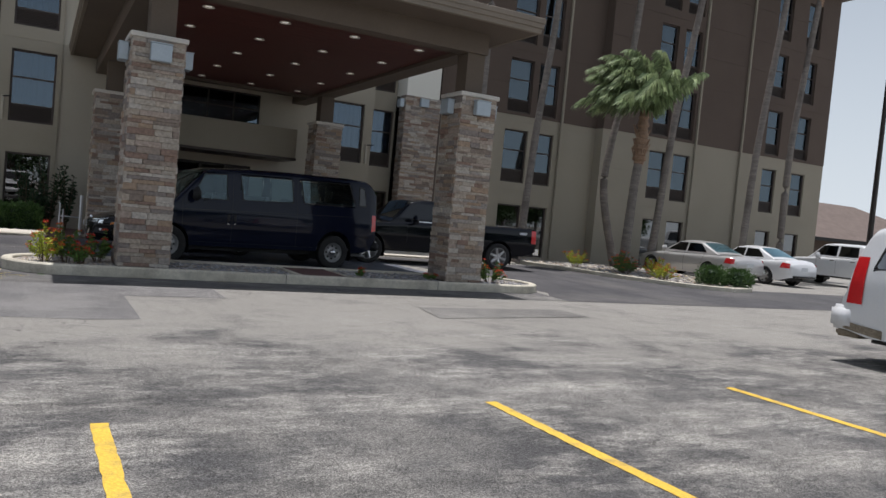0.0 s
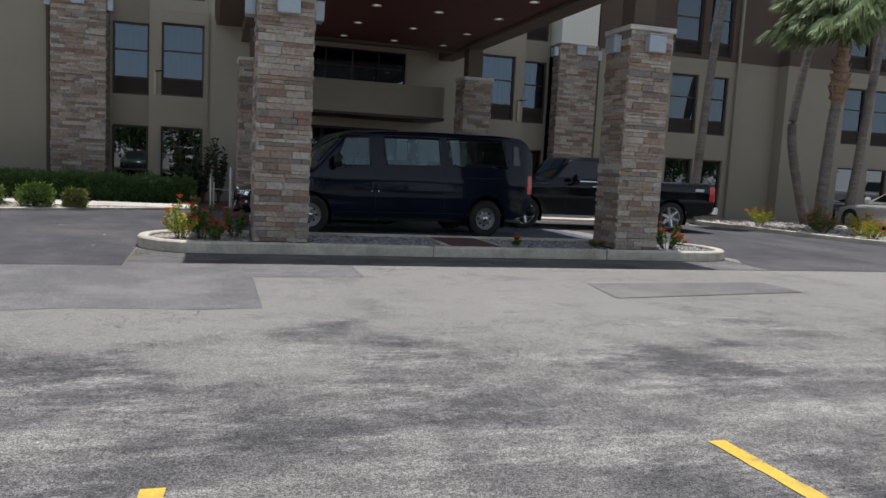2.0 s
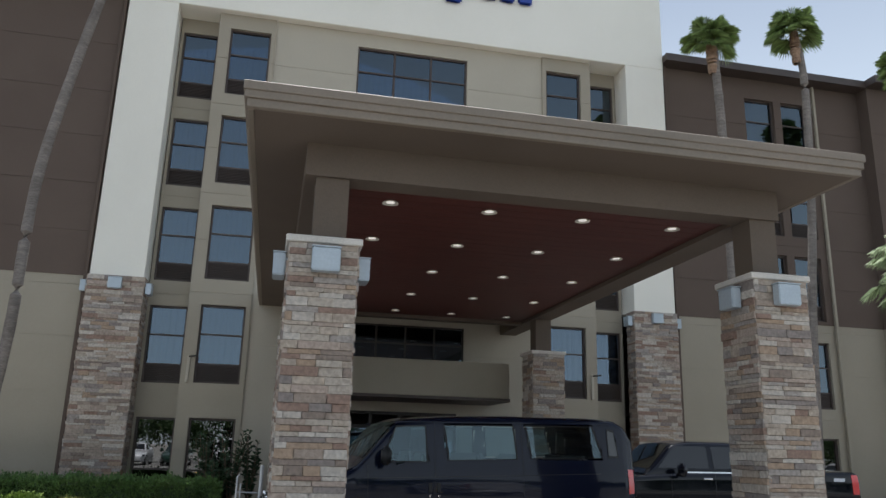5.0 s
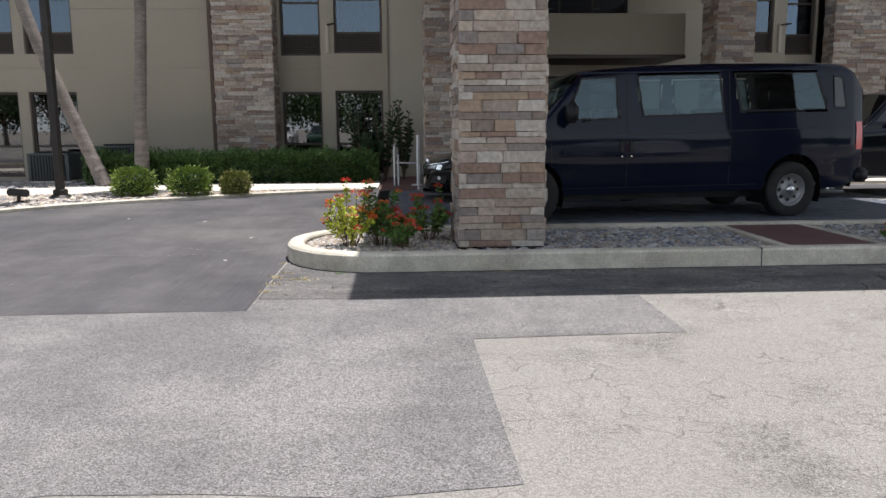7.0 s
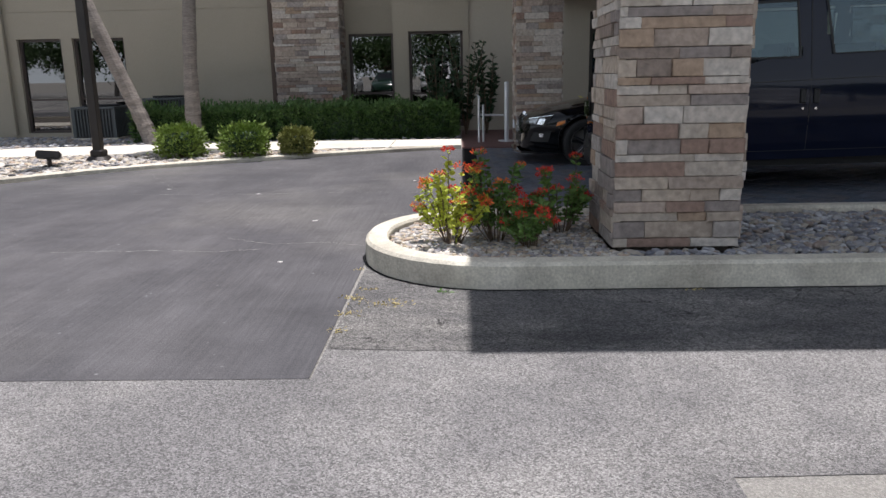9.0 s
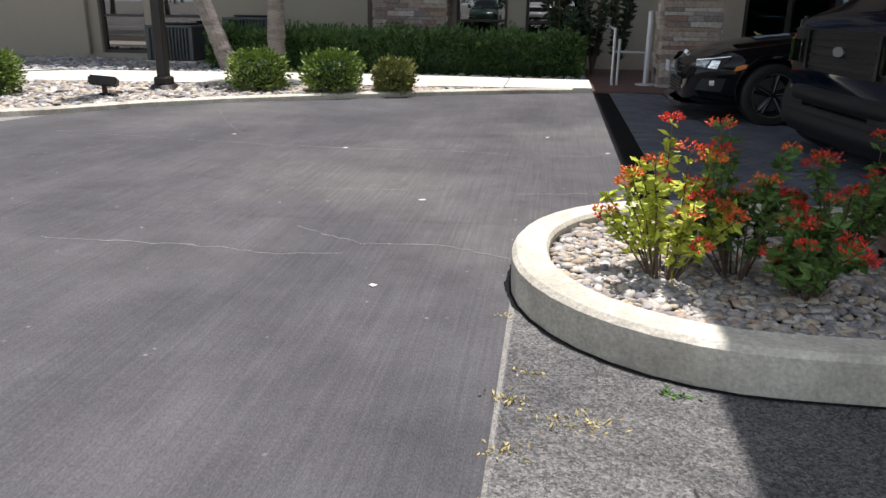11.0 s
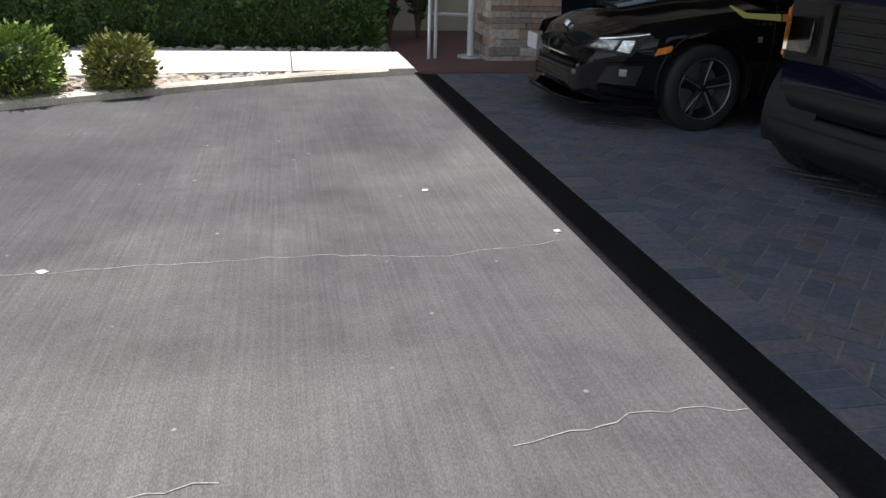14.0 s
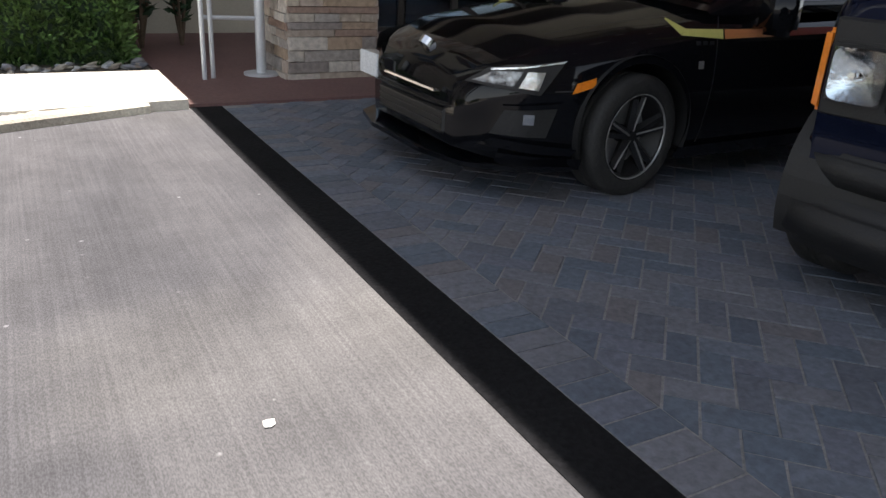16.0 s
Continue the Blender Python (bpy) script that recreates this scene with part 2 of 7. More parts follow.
    sca = t.new("ShaderNodeVectorMath")
    sca.operation = "SCALE"
    nt.new(col, sca.inputs[0])
    nt.new(val, sca.inputs["Scale"])
    nt.new(sca.outputs[0], b.inputs["Base Color"])
    b.inputs["Roughness"].default_value = 0.9
    b.inputs["Specular IOR Level"].default_value = 0.35
    bp = t.new("ShaderNodeBump")
    bp.inputs["Strength"].default_value, bp.inputs["Distance"].default_value = relief, 0.012
    nt.new(op("ADD", vor.outputs["Distance"], tex(90, 5, 0.7, 0.2, 0.8, 0.0, 1.0)), bp.inputs["Height"])
    nt.new(bp.outputs[0], b.inputs["Normal"])
    return m


M = {
    "lot": asphalt("worn_asphalt", (0.120, 0.118, 0.117), (0.260, 0.250, 0.232), 0.62, 140.0, 0.17, 34.0, bleach=(0.345, 0.330, 0.300), relief=0.8, crackle=0.42, scuff=(0.47, 0.45, 0.41), oil=0.38),
    "patch_grey": asphalt("grey_asphalt_patch", (0.175, 0.170, 0.168), (0.245, 0.237, 0.228), 0.50, 160.0, 0.10, 50.0, relief=0.6, crackle=0.2, oil=0.30),
    "patch_dark": asphalt("dark_asphalt_patch", (0.200, 0.193, 0.182), (0.26, 0.250, 0.231), 0.40, 150.0, 0.12, 70.0, relief=0.6, crackle=0.3),
    # cracked asphalt with some of the canopy's shadow mixed into its dark tone
    "kerb_shade": asphalt("cracked_asphalt_shade", (0.112, 0.110, 0.110), (0.185, 0.178, 0.170), 0.50, 120.0, 0.25, 50.0, relief=0.8, crackle=0.7, scuff=(0.26, 0.25, 0.23), oil=0.3),
    "drive": surf("dark_broomed_concrete", (0.064, 0.063, 0.067), (0.097, 0.094, 0.097), 0.7, 0.8, 0.5, 130, 0.20, sharp=0.12, stain=(0.122, 0.117, 0.113), stain_scale=0.4, spec=0.22, stretch=(1.7, 0.6, 1.7), bump_d=0.003, mid=0.20, mid_scale=2.2, lines=0.25, chips=2.0),
    # near-black for the painted canopy shade strip and the seam round the kerb
    "seam_shade": surf("black_seam_and_shade", (0.007, 0.007, 0.008), (0.012, 0.012, 0.013), 2, 0.9, 0.4, 60, 0.4, spec=0.15),
    "concrete": surf("kerb_concrete", (0.52, 0.485, 0.39), (0.64, 0.60, 0.50), 1.5, 0.85, 0.7, 60, 0.16, stain=(0.34, 0.305, 0.25), stain_scale=1.4, bump_d=0.008, mid=0.20, mid_scale=7),
    "walk": surf("sidewalk_concrete", (0.58, 0.54, 0.46), (0.66, 0.62, 0.54), 1.2, 0.85, 0.4, 60, 0.1, stain=(0.5, 0.46, 0.4), stain_scale=0.8, bump_d=0.005),
    "crack": surf("pale_crack_filler", (0.30, 0.29, 0.27), (0.36, 0.35, 0.33), 8, 0.9, 0.3, 80, 0.3),
    "joint": surf("dark_joint", (0.03, 0.03, 0.03), (0.045, 0.045, 0.045), 8, 0.9, 0.2, 80, 0.3),
    "gum": surf("chewing_gum", (0.55, 0.53, 0.5), (0.62, 0.6, 0.57), 30, 0.8, 0.2, 80, 0.1),
    "yellow": surf("yellow_road_paint", (0.72, 0.46, 0.05), (0.80, 0.52, 0.07), 3, 0.7, 0.6, 90, 0.22, stain=(0.45, 0.31, 0.08), stain_scale=6, bump_d=0.008),
    "redpad": surf("red_stamped_concrete", (0.135, 0.072, 0.066), (0.165, 0.090, 0.080), 1.5, 0.7, 0.4, 40, 0.2),
    "beige": surf("beige_stucco", (0.33, 0.295, 0.23), (0.355, 0.315, 0.247), 0.6, 0.92, 0.35, 70, 0.06, bump_d=0.008),
    "beige_lt": surf("cream_stucco", (0.43, 0.39, 0.315), (0.455, 0.415, 0.335), 0.6, 0.92, 0.35, 70, 0.05, bump_d=0.008),
    "brown": surf("brown_stucco", (0.108, 0.078, 0.062), (0.121, 0.089, 0.070), 0.6, 0.92, 0.35, 70, 0.08, bump_d=0.008),
    "white": surf("white_stucco", (0.80, 0.77, 0.68), (0.84, 0.81, 0.72), 0.5, 0.92, 0.3, 70, 0.04, bump_d=0.008),
    "canopy": surf("taupe_canopy_paint", (0.125, 0.096, 0.072), (0.145, 0.111, 0.083), 0.6, 0.75, 0.15, 50, 0.06),
    "cornice": surf("taupe_metal_edge", (0.20, 0.165, 0.125), (0.23, 0.185, 0.14), 0.9, 0.5, 0.1, 30, 0.06),
    "soffit": surf("maroon_soffit_boards", (0.095, 0.026, 0.02), (0.125, 0.036, 0.027), 2.0, 0.5, 0.2, 18, 0.2, stretch=(0.4, 5, 1)),
    "metal_dk": surf("dark_bronze_metal", (0.025, 0.021, 0.019), (0.04, 0.033, 0.028), 3, 0.45, 0.1, 60, 0.15, metal=0.3),
    "frame": surf("dark_bronze_frame", (0.055, 0.04, 0.033), (0.07, 0.05, 0.042), 3, 0.5, 0.1, 50, 0.1),
    "louver": surf("brown_louver", (0.045, 0.032, 0.026), (0.06, 0.042, 0.034), 3, 0.55, 0.1, 50, 0.1),
    "lampbox": surf("pale_blue_grey_lamp_metal", (0.42, 0.48, 0.53), (0.48, 0.54, 0.58), 3, 0.4, 0.1, 40, 0.06, metal=0.2),
    "cap": surf("pale_stone_cap", (0.60, 0.56, 0.50), (0.68, 0.64, 0.58), 4, 0.8, 0.4, 60, 0.1),
    "mortar": surf("dark_mortar", (0.07, 0.06, 0.05), (0.10, 0.085, 0.07), 8, 0.95, 0.5, 60, 0.3),
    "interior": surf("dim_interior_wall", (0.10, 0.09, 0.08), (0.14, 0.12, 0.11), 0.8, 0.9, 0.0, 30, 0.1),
    "curtain": surf("pale_curtain", (0.18, 0.22, 0.26), (0.24, 0.28, 0.32), 2, 0.9, 0.2, 30, 0.1, stretch=(6, 1, 0.2)),
    "glass": glass("window_glass", (0.22, 0.31, 0.42), 2.1, (0.68, 0.84, 0.97)),
    "glass_dk": glass("dark_ground_floor_glass", (0.05, 0.058, 0.066), 2.5),
    "lens": glow("lit_downlight", (1.0, 0.93, 0.82), 0.42),
    "chrome": surf("chrome", (0.75, 0.75, 0.76), (0.8, 0.8, 0.8), 5, 0.12, 0.0, 50, 0.02, metal=1.0),
    "galv": surf("pale_painted_steel", (0.55, 0.57, 0.60), (0.62, 0.64, 0.66), 4, 0.4, 0.1, 50, 0.06, metal=0.3),
    "green_sign": surf("green_sign_face", (0.02, 0.30, 0.13), (0.025, 0.33, 0.15), 2, 0.4, 0.0, 30, 0.04),
    "blue_sign": surf("blue_sign_face", (0.02, 0.05, 0.30), (0.025, 0.06, 0.34), 2, 0.4, 0.0, 30, 0.04),
    "lime_sign": surf("lime_sign_face", (0.10, 0.38, 0.06), (0.12, 0.42, 0.08), 2, 0.4, 0.0, 30, 0.04),
    "roof": surf("brown_shingle_roof", (0.13, 0.10, 0.085), (0.17, 0.13, 0.11), 1.5, 0.9, 0.5, 25, 0.25),
    "earth": surf("dry_ground", (0.20, 0.19, 0.17), (0.26, 0.24, 0.21), 0.02, 0.95, 0.3, 3, 0.15),
}
STONES = [(0.34, 0.275, 0.225), (0.42, 0.365, 0.305), (0.25, 0.20, 0.165), (0.47, 0.42, 0.365), (0.36, 0.265, 0.19), (0.25, 0.215, 0.195), (0.38, 0.315, 0.255), (0.27, 0.185, 0.145), (0.50, 0.455, 0.40), (0.33, 0.295, 0.265), (0.43, 0.36, 0.29), (0.40, 0.32, 0.265)]
M["stone"] = ramp_rnd("ledge_stone", STONES, 0.9, 22, 0.22, 0.8, 0.012)
M["stone_j"] = ramp_rnd("ledge_stone_joined", STONES, 0.9, 22, 0.22, 0.8, 0.012, island=True)
PAVERS = [(0.130, 0.136, 0.154), (0.146, 0.146, 0.153), (0.098, 0.112, 0.130), (0.146, 0.136, 0.134), (0.134, 0.147, 0.165), (0.113, 0.119, 0.132), (0.158, 0.158, 0.165), (0.108, 0.126, 0.145)]
PAVERS = [(c[0] * 0.98, c[1] * 1.02, c[2] * 1.12) for c in PAVERS]
M["paver"] = ramp_rnd("slate_paver", PAVERS, 0.62, 45, 0.22, 0.6, 0.006)
M["paver_j"] = ramp_rnd("slate_paver_joined", PAVERS, 0.62, 45, 0.22, 0.6, 0.006, island=True)
PEBBLES = [(0.40, 0.37, 0.33), (0.52, 0.48, 0.42), (0.28, 0.26, 0.24), (0.46, 0.39, 0.30), (0.35, 0.335, 0.325), (0.60, 0.565, 0.51), (0.38, 0.29, 0.22), (0.24, 0.23, 0.235), (0.50, 0.42, 0.31), (0.33, 0.31, 0.30)]
# slate-grey copy of the pebble colours, darkened and blued for the canopy's shade
M["gravel"] = ramp_rnd("grey_slate_gravel_shade_toned", [(c[0] * 0.78, c[1] * 0.83, c[2] * 0.92) for c in PEBBLES], 0.75, 40, 0.15, 0.3, 0.004, island=True)
M["pebble"] = ramp_rnd("river_pebbles", PEBBLES, 0.7, 40, 0.15, 0.3, 0.004, island=True)


# ---- building blocks ----
def obj(name, bm, mat, parent=None, smooth=False):
    me = bpy.data.meshes.new(name)
    bm.to_mesh(me)
    bm.free()
    if smooth:
        me.polygons.foreach_set("use_smooth", [True] * len(me.polygons))
    me.materials.append(M[mat] if isinstance(mat, str) else mat)
    ob = new(name, me)
    if parent:
        ob.parent = parent
    return ob


def part(name, bm, mat, parent, label="", smooth=False):
    ob = obj(name, bm, mat, parent, smooth)
    return tagged(ob, label) if label else ob


def thing(name, label, category, group="", m=None):
    ob = tagged(new(name), label, category, group)
    ob.empty_display_size = 0.2
    if m is not None:
        ob.matrix_basis = m
    return ob


def setting(name, bm, mat, label, category, parent=None):
    return tagged(obj(name, bm, mat, parent), label, category, kind="structure")


def box(bm, x0, x1, y0, y1, z0, z1, bevel=0.0, seg=1):
    r = bmesh.ops.create_cube(bm, size=1.0, matrix=Matrix.Translation(((x0 + x1) / 2, (y0 + y1) / 2, (z0 + z1) / 2)) @ Matrix.Diagonal((x1 - x0, y1 - y0, z1 - z0, 1)))
    if bevel:
        es = {e for v in r["verts"] for e in v.link_edges}
        bmesh.ops.bevel(bm, geom=list(es), offset=bevel, segments=seg, affect="EDGES", clamp_overlap=True)
    return bm


def B(*a, **k):
    return box(bmesh.new(), *a, **k)


def cyl(bm, p, q, r0, r1=None, n=16, caps=True):
    p, q = Vector(p), Vector(q)
    d = q - p
    m = Matrix.Translation((p + q) / 2) @ d.to_track_quat("Z", "Y").to_matrix().to_4x4()
    bmesh.ops.create_cone(bm, cap_ends=caps, segments=n, radius1=r0, radius2=r0 if r1 is None else r1, depth=d.length, matrix=m)
    return bm


def poly(bm, pts, z, h=0.0):
    """A flat polygon, or a slab of height h below z."""
    f = bm.faces.new([bm.verts.new((x, y, z)) for x, y in pts])
    f.normal_update()
    if f.normal.z < 0:
        f.normal_flip()
    if h:
        r = bmesh.ops.extrude_face_region(bm, geom=[f])
        bmesh.ops.translate(bm, verts=[v for v in r["geom"] if isinstance(v, bmesh.types.BMVert)], vec=(0, 0, -h))
        bmesh.ops.recalc_face_normals(bm, faces=bm.faces[:])
    return bm


def wall(bm, x0, x1, z0, z1, y, thick, holes=(), joints=()):
    """A wall that faces -y, with openings through it and recessed joint lines at the heights given."""
    xs = sorted({x0, x1, *[min(max(v, x0), x1) for h in holes for v in h[:2]]})
    zs = sorted({z0, z1, *[min(max(v, z0), z1) for h in holes for v in h[2:]], *[j + d for j in joints for d in (-0.008, 0.008) if z0 < j < z1]})
    for za, zb in zip(zs, zs[1:]):
        mid = (za + zb) / 2
        groove = any(abs(mid - j) < 0.007 for j in joints)
        run = None
        for xa, xb in zip(xs, xs[1:]):
            xm = (xa + xb) / 2
            open_ = any(h[0] < xm < h[1] and h[2] < mid < h[3] for h in holes)
            if open_:
                if run:
                    box(bm, run[0], run[1], y + (0.012 if groove else 0), y + thick, za, zb)
                run = None
            else:
                run = (run[0], xb) if run else (xa, xb)
        if run:
            box(bm, run[0], run[1], y + (0.012 if groove else 0), y + thick, za, zb)
    return bm


def rounded(x0, x1, y0, y1, r, n=10):
    pts = []
    for cx, cy, a0 in ((x1 - r, y1 - r, 0), (x0 + r, y1 - r, 90), (x0 + r, y0 + r, 180), (x1 - r, y0 + r, 270)):
        for i in range(n + 1):
            a = radians(a0 + 90 * i / n)
            pts.append((cx + r * math.cos(a), cy + r * math.sin(a)))
    return pts


def ring_slab(bm, outer, inner, z0, z1, round_=0.02):
    """A kerb: the band between two like outlines, with softened top edges."""
    n = len(outer)

    def loop(pts, z, toward=None, d=0.0):
        vs = []
        for i, (x, y) in enumerate(pts):
            if toward:
                tx, ty = toward[i]
                L = math.hypot(tx - x, ty - y) or 1
                x, y = x + (tx - x) / L * d, y + (ty - y) / L * d
            vs.append(bm.verts.new((x, y, z)))
        return vs
    loops = [loop(outer, z0), loop(outer, z1 - round_), loop(outer, z1, inner, round_), loop(inner, z1, outer, round_ * 0.6), loop(inner, z1 - round_), loop(inner, z0)]
    for a, b in zip(loops, loops[1:]):
        for i in range(n):
            j = (i + 1) % n
            bm.faces.new((a[i], a[j], b[j], b[i]))
    return bm


def pebbles(bm, inside, box_, count, z, size, seed, flat=0.55):
    rng = random.Random(seed)
    base = bmesh.new()
    bmesh.ops.create_icosphere(base, subdivisions=1, radius=1.0)
    vs = np.array([v.co[:] for v in base.verts])
    fs = [[v.index for v in f.verts] for f in base.faces]
    base.free()
    verts, faces = [], []
    x0, x1, y0, y1 = box_
    done = 0
    while done < count:
        x, y = rng.uniform(x0, x1), rng.uniform(y0, y1)
        if not inside(x, y):
            continue
        done += 1
        s = size * rng.choice((rng.uniform(0.5, 0.9), rng.uniform(0.8, 1.6)))
        m = np.array((pose(0, 0, 0, rng.uniform(-25, 25), rng.uniform(-25, 25), rng.uniform(0, 360)) @ Matrix.Diagonal((s * rng.uniform(0.95, 1.7), s * rng.uniform(0.65, 1.05), s * flat * rng.uniform(0.5, 1.15), 1))).to_3x3())
        k = len(verts)
        verts.extend((vs @ m.T + (x, y, z + s * 0.2 * rng.uniform(-0.5, 1.6))).tolist())
        faces.extend([[i + k for i in f] for f in fs])
    return verts, faces


def stuff_mesh(name, verts, faces, mat, label, category, parent=None, smooth=True, part_of=False):
    me = bpy.data.meshes.new(name)
    me.from_pydata(verts, [], faces)
    me.update()
    if smooth:
        me.polygons.foreach_set("use_smooth", [True] * len(me.polygons))
    me.materials.append(M[mat] if isinstance(mat, str) else mat)
    ob = new(name, me)
    if parent:
        ob.parent = parent
    return tagged(ob, label, "" if part_of else category, kind="stuff")


# ---- ground ----
setting("ground", poly(bmesh.new(), [(-400, -400), (400, -400), (400, 400), (-400, 400)], -0.012), "earth", "dry pale open ground round the hotel", "ground")
setting("road", poly(bmesh.new(), [(-45, -40), (60, -40), (60, 42), (-45, 42)], 0.0), "lot", "worn mottled grey asphalt of the car park", "asphalt")
drive_pts = [(-30, 12.88), (-0.14, 12.88), (-0.15, 14.9), (-0.12, 15.6), (0.3, 15.95), (0.9, 16.1), (0.9, 22.9), (0.3, 22.85), (-1.6, 22.15), (-3.2, 21.15), (-4.6, 20.2), (-5.3, 19.3), (-5.6, 18.4), (-30, 18.0)]
setting("driveway", poly(bmesh.new(), drive_pts, 0.004), "drive", "dark broom-finished concrete driveway beside the canopy", "driveway")
setting("pavement_patch_1", poly(bmesh.new(), [(-30, 9.9)] + [(-8 + 0.55 * i, 10.12 + 0.05 * math.sin(i * 2.3) + 0.03 * math.sin(i * 5.1)) for i in range(18)] + [(1.38, 10.15), (1.38, 12.05), (2.72, 12.1), (2.75, 13.25), (0.6, 13.3), (0.4, 14.3), (-0.13, 14.6), (-0.13, 12.877), (-30, 12.877)], 0.003), "patch_grey", "smooth grey asphalt patch beside the kerb", "asphalt patch")
# strip darkened where the canopy's shadow falls; front edge set along the shadow
setting("pavement_shade_patch", poly(bmesh.new(), [(-0.125, 13.24)] + [(0.4 * i, 13.19 + 0.012 * math.sin(i * 2.9) + 0.008 * math.sin(i * 7.3)) for i in range(1, 25)] + [(9.8, 14.6), (-0.125, 14.9)], 0.0055), "kerb_shade", "old cracked asphalt strip along the kerb, darkened to deepen the canopy's shadow", "asphalt patch")
setting("pavement_patch_2", poly(bmesh.new(), [(5.56, 11.71), (8.39, 11.89), (8.42, 11.1), (5.39, 10.65)], 0.007), "patch_dark", "dark rectangular asphalt repair", "asphalt patch")
setting("road_right", poly(bmesh.new(), [(9.2, 13.2), (40, 13.2), (40, 17.6), (19.2, 17.6), (16, 23.2), (9.2, 23.2), (9.9, 16.0), (10.1, 14.6)], 0.005), "drive", "dark smooth driveway past the canopy", "driveway")
# black paints in canopy shade; its left edge follows the shadow's at x = 0.53
setting("canopy_shade_strip", B(0.53, 0.75, 16.05, 22.9, -0.01, 0.008), "seam_shade", "near-black strip beside the pavers, coloured for the canopy's shade", "strip")


def crack(pts, w, mat, seed, z=0.0075):
    rng = random.Random(seed)
    jag = 0.12 if mat == "joint" else 1.0
    fine = []
    for (xa, ya), (xb, yb) in zip(pts, pts[1:]):
        n = max(2, int(math.hypot(xb - xa, yb - ya) / 0.05))
        for i in range(n):
            f = i / n
            fine.append((xa + (xb - xa) * f + rng.uniform(-0.012, 0.012) * jag, ya + (yb - ya) * f + rng.uniform(-0.016, 0.016) * jag))
    fine.append(pts[-1])
    bm = bmesh.new()
    rows = [(bm.verts.new((x, y - w * rng.uniform(0.2, 0.6), z)), bm.verts.new((x, y + w * rng.uniform(0.2, 0.6), z))) for x, y in fine]
    for a, b in zip(rows, rows[1:]):
        bm.faces.new((a[0], b[0], b[1], a[1]))
    return bm


for i, pts in enumerate([[(-2.6, 15.36), (-1.62, 15.37), (-1.36, 15.30), (-0.99, 15.38)], [(-1.36, 15.79), (-0.95, 15.55), (-0.54, 15.60), (-0.16, 15.42)], [(-4.6, 18.45), (-3.0, 18.2), (-1.77, 18.12), (-0.8, 18.17), (-0.1, 18.09), (0.45, 18.2)], [(-3.81, 20.28), (-3.4, 19.5), (-3.1, 19.0), (-2.78, 18.55)], [(-0.2, 16.77), (-0.04, 16.79), (0.17, 16.84), (0.33, 16.85), (0.52, 16.82)], [(-1.54, 16.65), (-1.3, 16.70), (-0.96, 16.73)]]):
    setting("crack_%d" % (i + 1), crack(pts, 0.0045 if i < 2 else 0.0035, "crack", i), "crack", "thin pale crack line across the driveway", "crack")
setting("control_joint_1", crack([(-30, 15.75), (-2.7, 15.92), (-1.4, 15.97), (-0.04, 16.05)], 0.003, "joint", 9), "joint", "fine saw-cut joint in the driveway", "joint")
rng = random.Random(5)
for i, (x, y) in enumerate([(-0.79, 16.49), (-0.05, 19.02), (0.455, 18.32), (-0.75, 14.97), (-1.73, 18.13), (-2.9, 18.59)]):
    bm = bmesh.new()
    n = 9
    poly(bm, [(x + math.cos(2 * math.pi * k / n) * rng.uniform(0.013, 0.030), y + math.sin(2 * math.pi * k / n) * rng.uniform(0.011, 0.024)) for k in range(n)], 0.009, 0.002)
    tagged(obj("gum_spot", bm, "gum"), "flattened pale gum spot stuck on the driveway", "gum spot", "gum spots on the driveway")
for i, (xa, ya, xb, yb) in enumerate([(0.70, 6.2, 0.72, 1.2), (3.56, 6.33, 3.60, 1.2), (6.45, 6.5, 6.4, 1.2), (9.4, 6.6, 9.3, 1.2), (-2.2, 6.1, -2.1, 1.2)]):
    bm = bmesh.new()
    rng = random.Random(i)
    n = 60
    rows = []
    for k in range(n + 1):
        f = k / n
        x, y = xa + (xb - xa) * f, ya + (yb - ya) * f
        rows.append((bm.verts.new((x - 0.052 + rng.uniform(-0.006, 0.006), y, 0.005)), bm.verts.new((x + 0.052 + rng.uniform(-0.006, 0.006), y, 0.005))))
    for a, b in zip(rows, rows[1:]):
        bm.faces.new((a[0], a[1], b[1], b[0]))
    setting("parking_line_%d" % (i + 1), bm, "yellow", "worn yellow painted parking bay line on asphalt", "parking line")

# ---- planted island under the canopy ----
isl_out = rounded(-0.16, 9.96, 14.2, 16.14, 0.93)
isl_in = rounded(0.0, 9.80, 14.36, 15.99, 0.78)
island = setting("kerb_island", ring_slab(bmesh.new(), isl_out, isl_in, -0.02, 0.17), "concrete", "raised pale concrete kerb round the planted island", "kerb")
island_soil = setting("island_soil", poly(bmesh.new(), isl_in, 0.09), "mortar", "dark soil under the island's gravel", "soil")


def in_round(x, y, x0, x1, y0, y1, r):
    dx, dy = max(x0 + r - x, 0, x - (x1 - r)), max(y0 + r - y, 0, y - (y1 - r))
    return x0 < x < x1 and y0 < y < y1 and dx * dx + dy * dy < r * r


COLS = {"A": (1.50, 2.31, 14.71), "B": (7.63, 8.43, 14.71), "C": (7.63, 8.43, 23.7), "D": (1.50, 2.31, 23.7)}


def on_island(x, y):
    if not in_round(x, y, 0.02, 9.78, 14.38, 15.97, 0.76) or 4.46 < x < 5.62:
        return False
    return not any(c[0] - 0.02 < x < c[1] + 0.02 and c[2] - 0.02 < y < c[2] + 0.83 for c in COLS.values())


